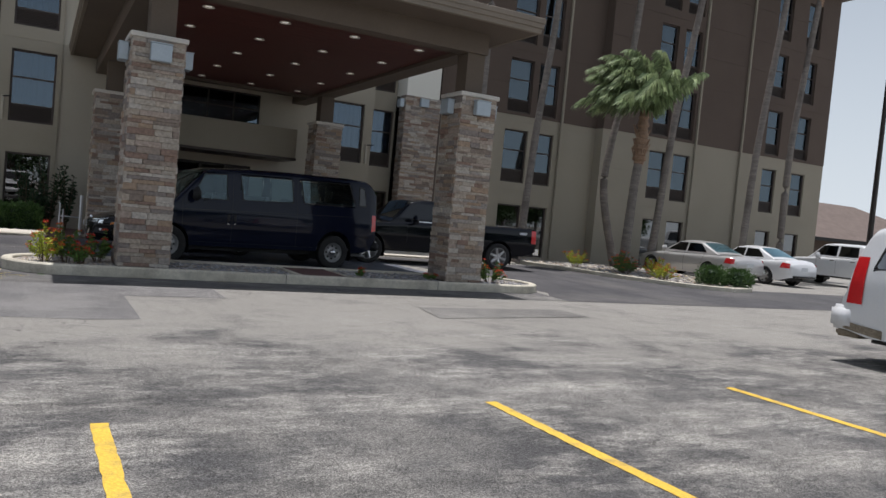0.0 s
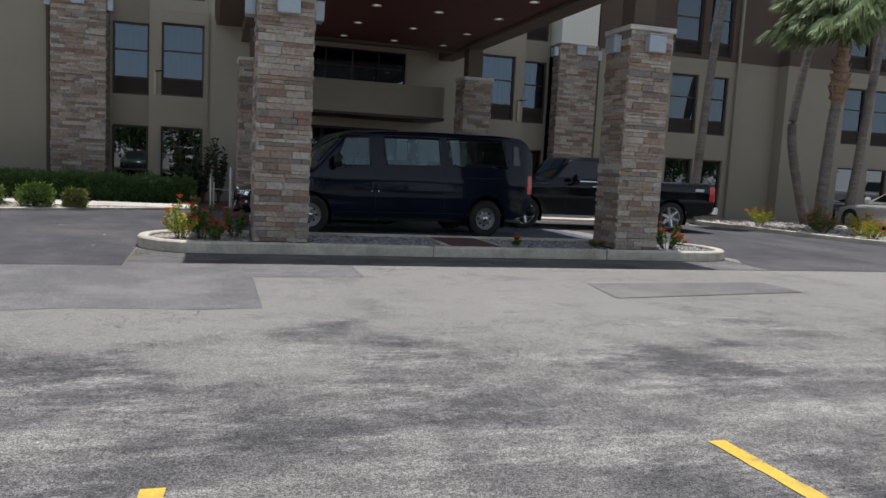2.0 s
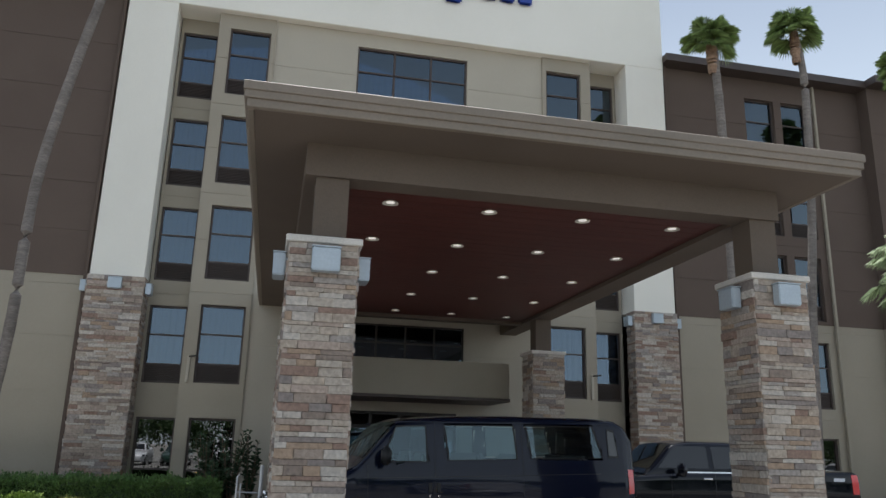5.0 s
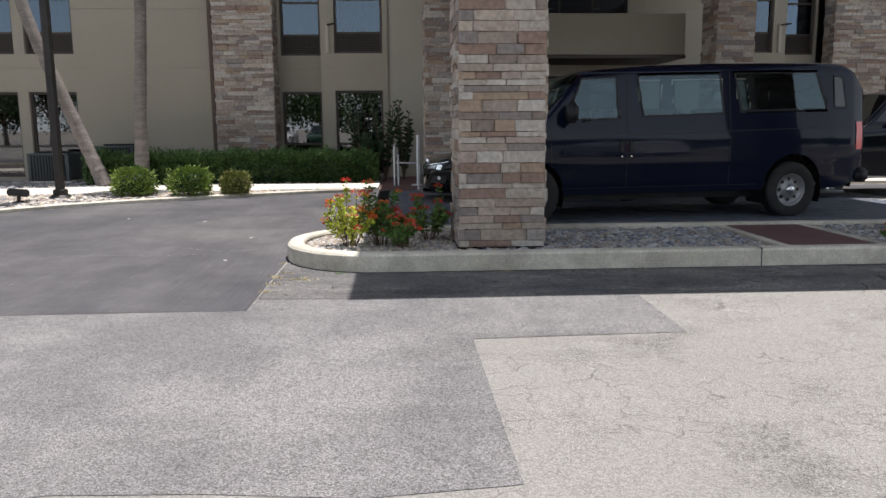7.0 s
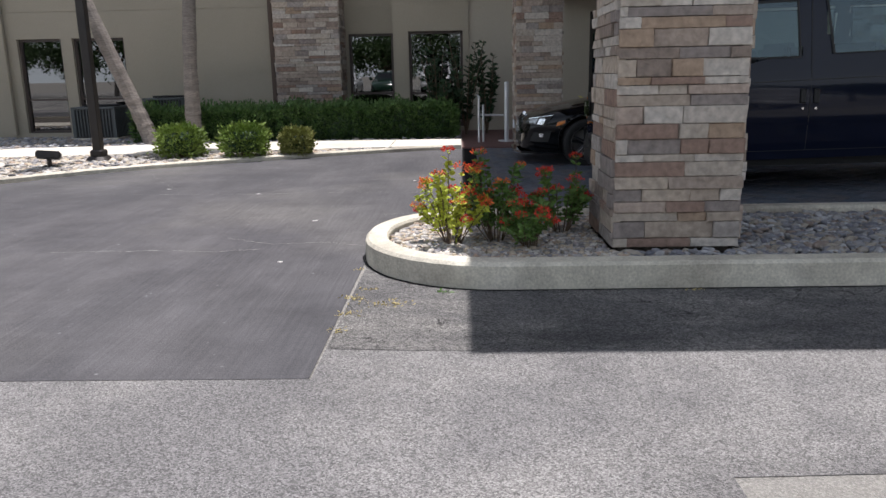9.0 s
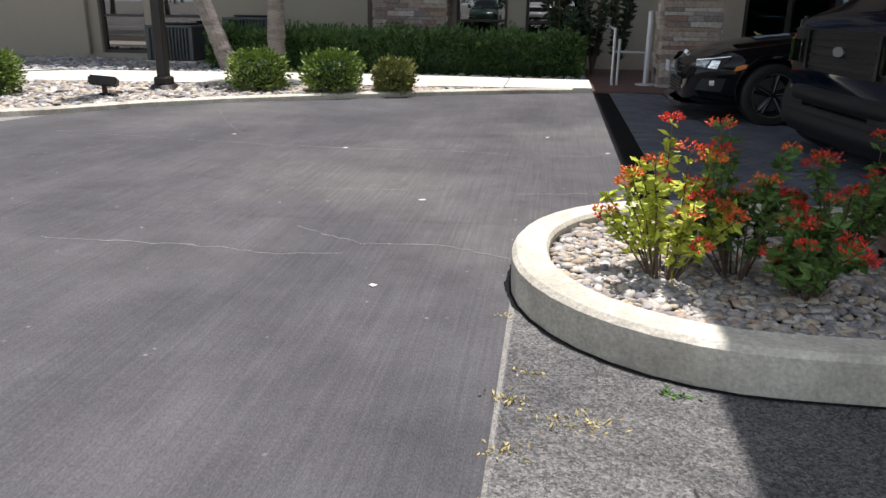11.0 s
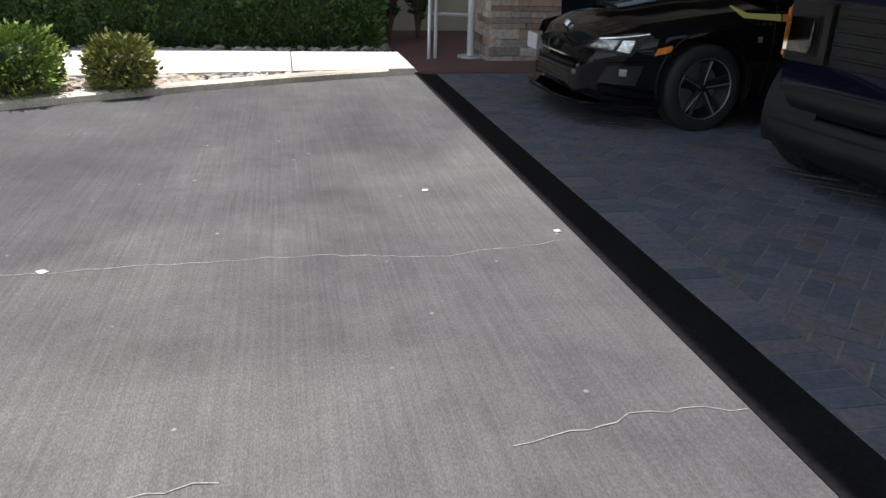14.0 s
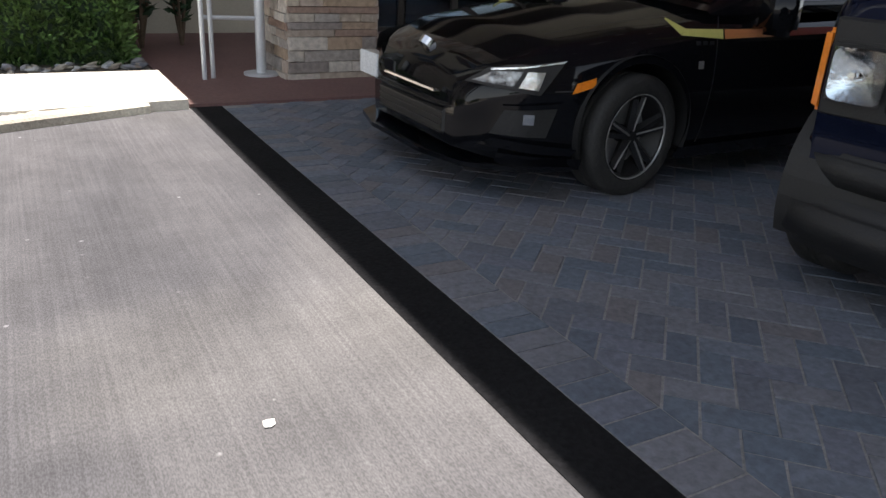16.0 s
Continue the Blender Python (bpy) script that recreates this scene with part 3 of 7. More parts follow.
# flat black band of ragged width for the gap at the kerb's foot
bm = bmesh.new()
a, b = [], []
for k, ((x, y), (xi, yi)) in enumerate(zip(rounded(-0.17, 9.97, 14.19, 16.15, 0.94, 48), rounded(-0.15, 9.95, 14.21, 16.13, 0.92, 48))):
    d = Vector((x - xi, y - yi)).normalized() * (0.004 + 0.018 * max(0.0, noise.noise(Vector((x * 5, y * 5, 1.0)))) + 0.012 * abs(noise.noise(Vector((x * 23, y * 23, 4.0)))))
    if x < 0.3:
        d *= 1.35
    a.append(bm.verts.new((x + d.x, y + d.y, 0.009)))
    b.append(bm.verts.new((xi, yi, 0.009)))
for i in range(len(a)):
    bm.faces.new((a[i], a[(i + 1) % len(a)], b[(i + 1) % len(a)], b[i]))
setting("kerb_seam", bm, "seam_shade", "ragged black seam at the foot of the island kerb", "seam")
for i, (xa, ya, xb, yb) in enumerate([(4.2, 14.195, 4.2, 14.36), (7.2, 14.195, 7.2, 14.36)]):
    setting("kerb_joint_%d" % (i + 1), B(xa - 0.004, xa + 0.004, 14.196, 14.358, 0.0, 0.172), "joint", "fine dark joint across the kerb", "joint")
v, f = pebbles(None, lambda x, y: on_island(x, y) and x < 1.6, (0, 1.6, 14.3, 16.3), 6000, 0.115, 0.0195, 3)
stuff_mesh("island_pebbles", v, f, "pebble", "loose grey and tan river pebbles filling the kerbed island", "gravel")
v, f = pebbles(None, lambda x, y: on_island(x, y) and x >= 1.6, (1.6, 9.8, 14.3, 16.3), 9500, 0.115, 0.026, 4)
stuff_mesh("island_gravel", v, f, "gravel", "grey river gravel between the canopy columns, toned darker and bluer for the shade", "gravel")
for i, x in enumerate((4.56, 5.52)):
    setting("path_border_%d" % (i + 1), B(x - 0.045, x + 0.045, 14.365, 15.985, 0.0, 0.152, bevel=0.008), "concrete", "narrow pale concrete edging of the red crossing", "edging")
setting("red_path", B(4.607, 5.473, 14.37, 15.98, 0.0, 0.144, bevel=0.006), "redpad", "dark red concrete crossing through the island", "path")

# ---- hotel walls ----
CX = 4.88
YW, YR, YP = 26.88, 27.42, 26.58
ROWS_Z = [(3.05, 5.13), (5.82, 7.92), (8.57, 10.61), (11.29, 13.38)]
GROUND_Z = (0.12, 2.16)
JOINTS = [1.35, 2.72, 4.1, 5.45, 6.9, 8.25, 9.6, 10.95, 12.4]


def mirror(a, b):
    return 2 * CX - b, 2 * CX - a


def holes_for(spans):
    return [(a, b, *z) for a, b in spans for z in [GROUND_Z, *ROWS_Z]]


wa, wb = (-1.98, -0.98), (-0.60, 0.57)
front = [(-0.93, 0.70), mirror(-0.93, 0.70)]
for k, (xa, xb) in enumerate(front):
    sp = wb if k == 0 else mirror(*wb)
    setting("wall_bay_%d" % (k + 1), wall(bmesh.new(), xa, xb, 0, 13.84, YW - 0.06, 0.5, holes_for([sp]), JOINTS), "beige" , "beige stucco window bay of the hotel front", "wall")
    ra, rb = (-2.06, -0.93) if k == 0 else mirror(-2.06, -0.93)
    sp = wa if k == 0 else mirror(*wa)
    setting("wall_recess_%d" % (k + 1), wall(bmesh.new(), ra, rb, 0, 13.84, YR, 0.3, holes_for([sp]), JOINTS), "beige", "beige stucco recess beside the stone pier", "wall")
BIG = (3.17, 6.60, 11.29, 13.38)
DOOR = (3.3, 6.5, 0.0, 2.5)
GLAZ = (3.3, 6.66, 3.9, 4.9)
setting("wall_centre", wall(bmesh.new(), 0.70, 2 * CX - 0.70, 0, 13.84, YW, 0.44, [BIG, DOOR, GLAZ, (3.2, 6.56, 5.9, 7.9), (3.2, 6.56, 8.57, 10.6)], JOINTS), "beige_lt", "cream stucco centre of the hotel front", "wall")
for k in range(2):
    xa, xb = (-3.45, -2.06) if k == 0 else mirror(-3.45, -2.06)
    setting("wall_pier_%d" % (k + 1), B(xa + 0.03, xb - 0.03, YP + 0.03, YR + 0.3, 5.70, 13.84), "white", "white stucco pier above the stone base", "wall")
setting("wall_parapet", B(-3.43, 2 * CX + 3.43, YP + 0.01, YR + 0.8, 13.84, 18.3, bevel=0.02), "white", "tall white stucco sign parapet of the hotel", "wall")
RW = [(16.31, 17.42), (17.70, 18.68)]
LW = [(-9.20, -8.22), (-7.97, -6.83)] + [mirror(23.6, 24.6), mirror(24.95, 25.95)]
LW2 = [mirror(31.0, 32.1), mirror(33.1, 34.2)]
side_l = holes_for(LW + LW2)
setting("wall_west_lower", wall(bmesh.new(), -34, -3.42, 0, 5.70, YW, 0.4, side_l, JOINTS), "beige", "beige stucco lower wall of the hotel wing", "wall")
setting("wall_west_upper", wall(bmesh.new(), -34, -3.42, 5.70, 14.1, YW - 0.02, 0.42, side_l, JOINTS[4:]), "brown", "brown stucco upper wall of the hotel wing", "wall")
xr = 2 * CX + 3.42
setting("wall_east_lower", wall(bmesh.new(), xr, 20.8, 0, 5.70, YW, 0.4, holes_for(RW), JOINTS), "beige", "beige stucco lower wall of the hotel wing", "wall")
setting("wall_east_upper", wall(bmesh.new(), xr, 20.8, 5.70, 14.1, YW - 0.02, 0.42, holes_for(RW), JOINTS[4:]), "brown", "brown stucco upper wall of the hotel wing", "wall")
YE = 26.4
RW2 = [(23.45, 24.45), (24.85, 25.85), (30.6, 31.6), (32.7, 33.7)]
setting("wall_end_lower", wall(bmesh.new(), 20.8, 35.0, 0, 5.70, YE, 0.88, holes_for(RW2), JOINTS), "beige", "beige stucco lower wall of the projecting wing", "wall")
setting("wall_end_upper", wall(bmesh.new(), 20.8, 35.0, 5.70, 14.1, YE - 0.02, 0.9, holes_for(RW2), JOINTS[4:]), "brown", "brown stucco upper wall of the projecting wing", "wall")
setting("wall_back", B(-34, 35.0, 40, 40.4, 0, 14.1), "brown", "plain brown rear wall of the hotel", "wall")
setting("wall_side_east", B(34.6, 35.0, 27.28, 40, 0, 14.1), "brown", "plain brown end wall of the hotel", "wall")
setting("wall_side_west", B(-34, -33.6, 27.28, 40, 0, 14.1), "brown", "plain brown end wall of the hotel", "wall")
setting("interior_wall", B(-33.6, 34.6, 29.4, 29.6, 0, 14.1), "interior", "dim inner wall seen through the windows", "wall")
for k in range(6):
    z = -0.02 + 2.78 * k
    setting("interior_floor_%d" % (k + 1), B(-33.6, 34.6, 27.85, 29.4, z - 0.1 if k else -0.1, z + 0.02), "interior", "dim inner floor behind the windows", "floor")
bm = bmesh.new()
box(bm, -35, -3.44, YW - 0.55, 41, 14.1, 14.35)
setting("roof_west", bm, "frame", "dark brown eave of the hotel roof", "roof")
bm = bmesh.new()
box(bm, xr + 0.02, 20.75, YW - 0.55, 41, 14.1, 14.35)
setting("roof_east", bm, "frame", "dark brown eave of the hotel roof", "roof")
setting("roof_end", B(20.75, 35.6, YE - 0.55, 41, 14.1, 14.36), "frame", "dark brown eave of the projecting wing's roof", "roof")
for k, (x, y) in enumerate([(-3.6, YW - 0.13), (xr + 0.12, YW - 0.13), (18.92, YW - 0.13), (26.0, YE - 0.13), (28.9, YE - 0.13), (-9.5, YW - 0.13)]):
    tagged(obj("downspout", B(x, x + 0.09, y, y + 0.1, 0.1, 14.1, bevel=0.01), "brown" if k < 2 else "beige"), "painted metal downspout fixed to the stucco wall", "downspout", "downspouts on the hotel front")


# ---- windows ----
def window(x0, x1, z0, z1, y, kind):
    w, h = x1 - x0, z1 - z0
    t = tagged(new("window_1"), "", "window", "hotel windows", "structure")
    t["label"] = {"room": "hotel room window in a dark frame with a louver below", "ground": "tall ground-floor window in a dark frame", "big": "wide upper window in a dark frame"}[kind]
    t.matrix_basis = Matrix.Translation((x0, y, z0))
    bm = bmesh.new()
    s = 0.055
    for a in ((0, s, 0, h), (w - s, w, 0, h), (s, w - s, 0, s), (s, w - s, h - s, h)):
        box(bm, a[0], a[1], -0.02, 0.10, a[2], a[3], bevel=0.006)
    lo = 0.50 if kind == "room" else s
    cuts = [h * 0.62] if kind != "ground" else [h * 0.36]
    for c in cuts:
        box(bm, s, w - s, 0.0, 0.085, c - 0.022, c + 0.022)
    if kind == "room":
        box(bm, s, w - s, -0.005, 0.09, lo - 0.025, lo + 0.025)
    if kind == "big":
        for c in (w / 3, 2 * w / 3):
            box(bm, c - 0.03, c + 0.03, 0.0, 0.085, s, h - s)
    part("window_frame", bm, "frame", t)
    zs = [lo + 0.025 if kind == "room" else s, cuts[0] - 0.022, cuts[0] + 0.022, h - s]
    xs = [s, w - s] if kind != "big" else [s, w / 3 - 0.03, w / 3 + 0.03, 2 * w / 3 - 0.03, 2 * w / 3 + 0.03, w - s]
    for xa, xb in zip(xs[::2], xs[1::2]):
        for za, zb in zip(zs[::2], zs[1::2]):
            p = part("pane", B(xa, xb, 0.036, 0.046, za, zb), "glass_dk" if kind == "ground" else "glass", t)
            p.visible_shadow = False
    if kind == "room":
        part("louver_panel", B(s, w - s, 0.06, 0.08, s, lo - 0.025), "louver", t)
        bm = bmesh.new()
        n = 9
        for i in range(n):
            z = s + (i + 0.5) * (lo - 0.025 - s) / n
            box(bm, s, w - s, 0.0, 0.05, z - 0.012, z + 0.006)
        part("louver", bm, "louver", t, "horizontal brown louver")
    if kind in ("room", "big"):
        bm = bmesh.new()
        n = int(w / 0.06)
        top, bot = h - s, lo + 0.03
        rows = []
        for i in range(n + 1):
            x = s + (w - 2 * s) * i / n
            yy = 0.22 + 0.02 * math.sin(i * 1.9)
            rows.append((bm.verts.new((x, yy, bot)), bm.verts.new((x, yy, top))))
        for a, b in zip(rows, rows[1:]):
            bm.faces.new((a[0], b[0], b[1], a[1]))
        part("curtain", bm, "curtain", t, "drawn pale curtain")
    return t


room_cache = {}


def add_window(x0, x1, z0, z1, y, kind):
    key = (round(x1 - x0, 2), round(z1 - z0, 2), kind)
    if key in room_cache:
        return copy_thing(room_cache[key], Matrix.Translation((x0, y, z0)))
    room_cache[key] = window(x0, x1, z0, z1, y, kind)


def add_column(a, b, y):
    add_window(a, b, *GROUND_Z, y, "ground")
    for z in ROWS_Z:
        add_window(a, b, *z, y, "room")


for k in range(2):
    add_column(*(wb if k == 0 else mirror(*wb)), YW + 0.05)
    add_column(*(wa if k == 0 else mirror(*wa)), YR + 0.06)
for s in LW + LW2 + RW:
    add_column(*s, YW + 0.1)
for s in RW2:
    add_column(*s, YE + 0.1)
add_window(*BIG, YW + 0.08, "big")
add_window(3.2, 6.56, 5.9, 7.9, YW + 0.08, "big")
add_window(3.2, 6.56, 8.57, 10.6, YW + 0.08, "big")

# entrance: glazing above the inner awning, doors below
t = tagged(new("window_2"), "dark glazed band over the entrance awning", "window", kind="structure")
bm = bmesh.new()
for z in (3.9, 4.36, 4.85):
    box(bm, 3.3, 6.66, YW + 0.06, YW + 0.14, z, z + 0.05)
for x in (3.3, 4.12, 4.95, 5.78, 6.61):
    box(bm, x, x + 0.05, YW + 0.055, YW + 0.145, 3.9, 4.9)
part("window_frame", bm, "metal_dk", t)
for i in range(4):
    for z in (3.95, 4.41):
        p = part("pane", B(3.35 + 0.83 * i, 4.12 + 0.83 * i, YW + 0.09, YW + 0.10, z, z + 0.41 + (0.03 if z > 4 else 0)), "glass", t)
        p.visible_shadow = False
t = tagged(new("door_1"), "dark framed glass sliding entrance doors", "door", kind="structure")
bm = bmesh.new()
for x in (3.3, 4.05, 4.86, 5.67, 6.42):
    box(bm, x, x + 0.08, YW + 0.06, YW + 0.16, 0.0, 2.5)
for z in (0.0, 2.05, 2.42):
    box(bm, 3.3, 6.5, YW + 0.07, YW + 0.15, z, z + 0.08)
part("door_frame", bm, "metal_dk", t)
for i in range(4):
    p = part("pane", B(3.38 + 0.8 * i, 4.05 + 0.8 * i, YW + 0.10, YW + 0.11, 0.08, 2.05), "glass", t)
    p.visible_shadow = False

# ---- entrance canopy ----
X0, X1, Y0, Y1 = 0.85, 8.91, 13.9, 26.86
bm = B(X0 + 0.132, X1 - 0.132, Y0 + 0.132, Y1, 5.203, 5.44)
setting("canopy_roof", bm, "canopy", "flat taupe painted roof slab of the entrance canopy", "canopy")
bm = bmesh.new()
for d, za, zb in ((0.05, 5.20, 5.32), (0.02, 5.30, 5.40), (0.0, 5.39, 5.50)):
    x0, x1, y0 = X0 + d, X1 - d, Y0 + d
    box(bm, x0, x1, y0, y0 + 0.08, za, zb, bevel=0.008)
    box(bm, x0, x0 + 0.08, y0 + 0.08, Y1, za, zb, bevel=0.008)
    box(bm, x1 - 0.08, x1, y0 + 0.08, Y1, za, zb, bevel=0.008)
setting("canopy_cornice", bm, "cornice", "stepped taupe metal cornice round the canopy roof", "cornice")
bm = bmesh.new()
for x0, x1, y0, y1 in ((1.62, 8.20, 14.83, 15.22), (1.62, 2.12, 15.22, Y1), (7.72, 8.20, 15.22, Y1), (2.12, 7.72, 24.9, 25.2)):
    box(bm, x0, x1, y0, y1, 4.78, 5.21)
setting("canopy_beam", bm, "canopy", "deep taupe beams round the canopy soffit", "beam")
bm = bmesh.new()
n = 36
for i in range(n):
    ya = 15.22 + (24.9 - 15.22) * i / n
    yb = 15.22 + (24.9 - 15.22) * (i + 1) / n
    box(bm, 2.12, 7.72, ya + 0.004, yb - 0.004, 4.86, 4.90)
box(bm, 2.12, 7.72, 15.22, 24.9, 4.885, 4.95)
setting("ceiling", bm, "soffit", "dark maroon boarded soffit under the canopy", "ceiling")


def downlight():
    t = thing("recessed_downlight", "lit round downlight with a white trim in the maroon soffit", "ceiling light", "canopy downlights")
    bm = bmesh.new()
    bmesh.ops.create_cone(bm, segments=24, radius1=0.115, radius2=0.09, depth=0.025, matrix=Matrix.Translation((0, 0, -0.012)))
    bmesh.ops.delete(bm, geom=[f for f in bm.faces if len(f.verts) > 4], context="FACES")
    cyl(bm, (0, 0, -0.004), (0, 0, -0.001), 0.09, n=24)
    part("trim_ring", bm, "cap", t, "white trim ring")
    part("lamp", cyl(bmesh.new(), (0, 0, -0.012), (0, 0, -0.006), 0.062, n=20), "lens", t, "lit lamp")
    return t


first = None
for x in (2.83, 4.26, 5.68, 7.12):
    for y in (15.85, 17.8, 19.85, 22.15, 24.3):
        if first is None:
            first = downlight()
            first.matrix_basis = Matrix.Translation((x, y, 4.86))
        else:
            copy_thing(first, Matrix.Translation((x, y, 4.86)))

# inner awning over the door
bm = B(2.4, 7.42, 24.95, YW, 2.84, 3.74, bevel=0.01)
setting("entrance_awning", bm, "beige", "deep beige stucco awning over the hotel entrance", "awning")
setting("awning_trim", B(2.38, 7.44, 24.93, YW, 2.76, 2.838, bevel=0.006), "frame", "dark edge under the entrance awning", "trim")


# ---- stone columns ----
def brick_mesh(seed):
    rng = random.Random(seed)
    bm = bmesh.new()
    bmesh.ops.create_cube(bm, size=1.0)
    for v in bm.verts:
        if v.co.y < 0:
            v.co.x += rng.uniform(-0.012, 0.012)
            v.co.z += rng.uniform(-0.03, 0.03)
            v.co.y += rng.uniform(-0.12, 0.12)
    es = [e for e in bm.edges if all(v.co.y < 0 for v in e.verts)]
    bmesh.ops.bevel(bm, geom=es, offset=0.05, segments=1, affect="EDGES")
    me = bpy.data.meshes.new("stone")
    bm.to_mesh(me)
    bm.free()
    me.materials.append(M["stone"])
    return me


STONE_MESH = [brick_mesh(i) for i in range(6)]


def courses(z0, z1, rng, lo=0.055, hi=0.125):
    z = z0
    while z < z1 - 0.02:
        h = min(rng.choice((0.048, 0.055, 0.06, 0.07, 0.08, 0.095, 0.11)), z1 - z)
        if z1 - z - h < 0.05:
            h = z1 - z
        yield z, z + h
        z += h


def face_stones(length, z0, z1, rng, short=0.17, long_=0.52):
    for za, zb in courses(z0, z1, rng):
        x = -rng.uniform(0, 0.2)
        while x < length:
            w = rng.uniform(short, long_)
            if length - (x + w) < 0.1:
                w = length - x
            a, b = max(x, 0), min(x + w, length)
            if b - a > 0.03:
                yield a, b, za, zb, rng.uniform(0.0, 0.028)
            x += w


def stone_wall(parent, x0, y0, x1, y1, z0, z1, as_parts, seed, bm_rest, depth=0.05):
    """Ledge stones on the face from (x0, y0) to (x1, y1); the outside lies to the right of that way."""
    rng = random.Random(seed)
    L = math.hypot(x1 - x0, y1 - y0)
    ang = math.degrees(math.atan2(y1 - y0, x1 - x0))
    base = pose(x0, y0, 0, 0, 0, ang)
    for a, b, za, zb, out in face_stones(L, z0, z1, rng):
        g = 0.004
        m = base @ Matrix.Translation(((a + b) / 2, (depth - out) / 2 - 0.001, (za + zb) / 2)) @ Matrix.Diagonal((b - a - g, depth + out, zb - za - g, 1))
        if as_parts:
            ob = new("stone", rng.choice(STONE_MESH))
            ob.parent = parent
            ob.matrix_basis = m
        else:
            r = bmesh.ops.create_cube(bm_rest, size=1.0, matrix=m)


def lamp_box(x, y, z, rz, parent_label="canopy column"):
    t = thing("wall_lamp", "pale blue-grey box wall lamp fixed to a stone %s" % parent_label, "wall light", "box lamps on the stone", pose(x, y, z, 0, 0, rz))
    part("back_plate", B(-0.10, 0.10, -0.045, 0.0, -0.09, 0.09), "lampbox", t)
    part("housing", B(-0.165, 0.165, -0.19, -0.045, -0.14, 0.14, bevel=0.012, seg=2), "lampbox", t)
    part("hood_lip", B(-0.17, 0.17, -0.2, -0.04, 0.142, 0.155), "lampbox", t)
    return t


# ---- vehicles ----
M.update({
    "navy": surf("dark_navy_car_paint", (0.006, 0.009, 0.022), (0.008, 0.011, 0.026), 1.0, 0.12, 0.0, 60, 0.05, coat=0.35, spec=0.10),
    "blackpaint": surf("black_car_paint", (0.0035, 0.0038, 0.005), (0.005, 0.0053, 0.007), 1.0, 0.07, 0.0, 60, 0.05, coat=0.35, spec=0.15),
    "darkblue": surf("blue_black_car_paint", (0.003, 0.004, 0.007), (0.004, 0.005, 0.009), 1.0, 0.08, 0.0, 60, 0.05, coat=0.2, spec=0.25),
    "silver": surf("silver_car_paint", (0.52, 0.51, 0.50), (0.56, 0.55, 0.54), 1.0, 0.3, 0.0, 90, 0.04, metal=0.35, coat=0.6),
    "whitepaint": surf("white_car_paint", (0.70, 0.71, 0.72), (0.75, 0.76, 0.77), 1.0, 0.3, 0.0, 60, 0.03, coat=0.7),
    "bumper": surf("black_bumper_plastic", (0.009, 0.009, 0.010), (0.014, 0.014, 0.014), 3, 0.55, 0.2, 90, 0.15),
    "tyre": surf("tyre_rubber", (0.016, 0.016, 0.016), (0.024, 0.023, 0.022), 6, 0.8, 0.4, 60, 0.2),
    "steel": surf("grey_steel_wheel", (0.30, 0.30, 0.30), (0.38, 0.38, 0.37), 5, 0.4, 0.1, 50, 0.1, metal=0.6),
    "alloy": surf("dark_alloy_wheel", (0.035, 0.035, 0.037), (0.05, 0.05, 0.052), 5, 0.3, 0.0, 50, 0.1, metal=0.7),
    "grille_glint": surf("warm_grille_glint", (0.5, 0.47, 0.45), (0.6, 0.56, 0.54), 5, 0.25, 0.0, 50, 0.1, metal=0.9),
    "alloy_lt": surf("bright_alloy_wheel", (0.55, 0.55, 0.55), (0.62, 0.62, 0.62), 5, 0.3, 0.0, 50, 0.05, metal=0.8),
    "carglass": glass("tinted_car_glass", (0.44, 0.57, 0.61), 1.85, (0.70, 0.90, 0.98)),
    "darkglass": glass("dark_car_glass", (0.05, 0.055, 0.06), 1.7),
    "redlens": surf("red_tail_lens", (0.62, 0.015, 0.018), (0.70, 0.02, 0.024), 9, 0.2, 0.1, 60, 0.1, coat=0.8),
    "amber": surf("amber_lens", (0.75, 0.20, 0.015), (0.8, 0.24, 0.02), 9, 0.25, 0.1, 60, 0.1, coat=0.6),
    "clearlens": surf("clear_headlamp", (0.05, 0.055, 0.06), (0.42, 0.46, 0.50), 22, 0.12, 0.2, 40, 0.1, metal=0.6, coat=1.0),
    "lensglass": glass("clear_lamp_lens", (0.9, 0.93, 0.95), 1.45),
    "reflector": surf("bright_lamp_reflector", (0.72, 0.76, 0.80), (0.85, 0.88, 0.92), 14, 0.18, 0.6, 50, 0.05, metal=1.0, bump_d=0.003),
    "seat": surf("grey_seat_cloth", (0.09, 0.09, 0.095), (0.12, 0.12, 0.125), 3, 0.9, 0.1, 60, 0.1),
    "mud": surf("dried_mud", (0.20, 0.165, 0.12), (0.28, 0.235, 0.175), 8, 0.95, 0.6, 40, 0.3),
    "stripe_y": surf("yellow_stripe", (0.62, 0.58, 0.16), (0.66, 0.62, 0.2), 5, 0.4, 0, 50, 0.04),
    "stripe_o": surf("orange_stripe", (0.55, 0.20, 0.07), (0.6, 0.23, 0.09), 5, 0.4, 0, 50, 0.04),
    "stripe_r": surf("dark_red_stripe", (0.22, 0.03, 0.025), (0.25, 0.035, 0.03), 5, 0.4, 0, 50, 0.04),
    "plate": surf("number_plate", (0.6, 0.62, 0.64), (0.66, 0.68, 0.7), 20, 0.5, 0.1, 80, 0.15),
})


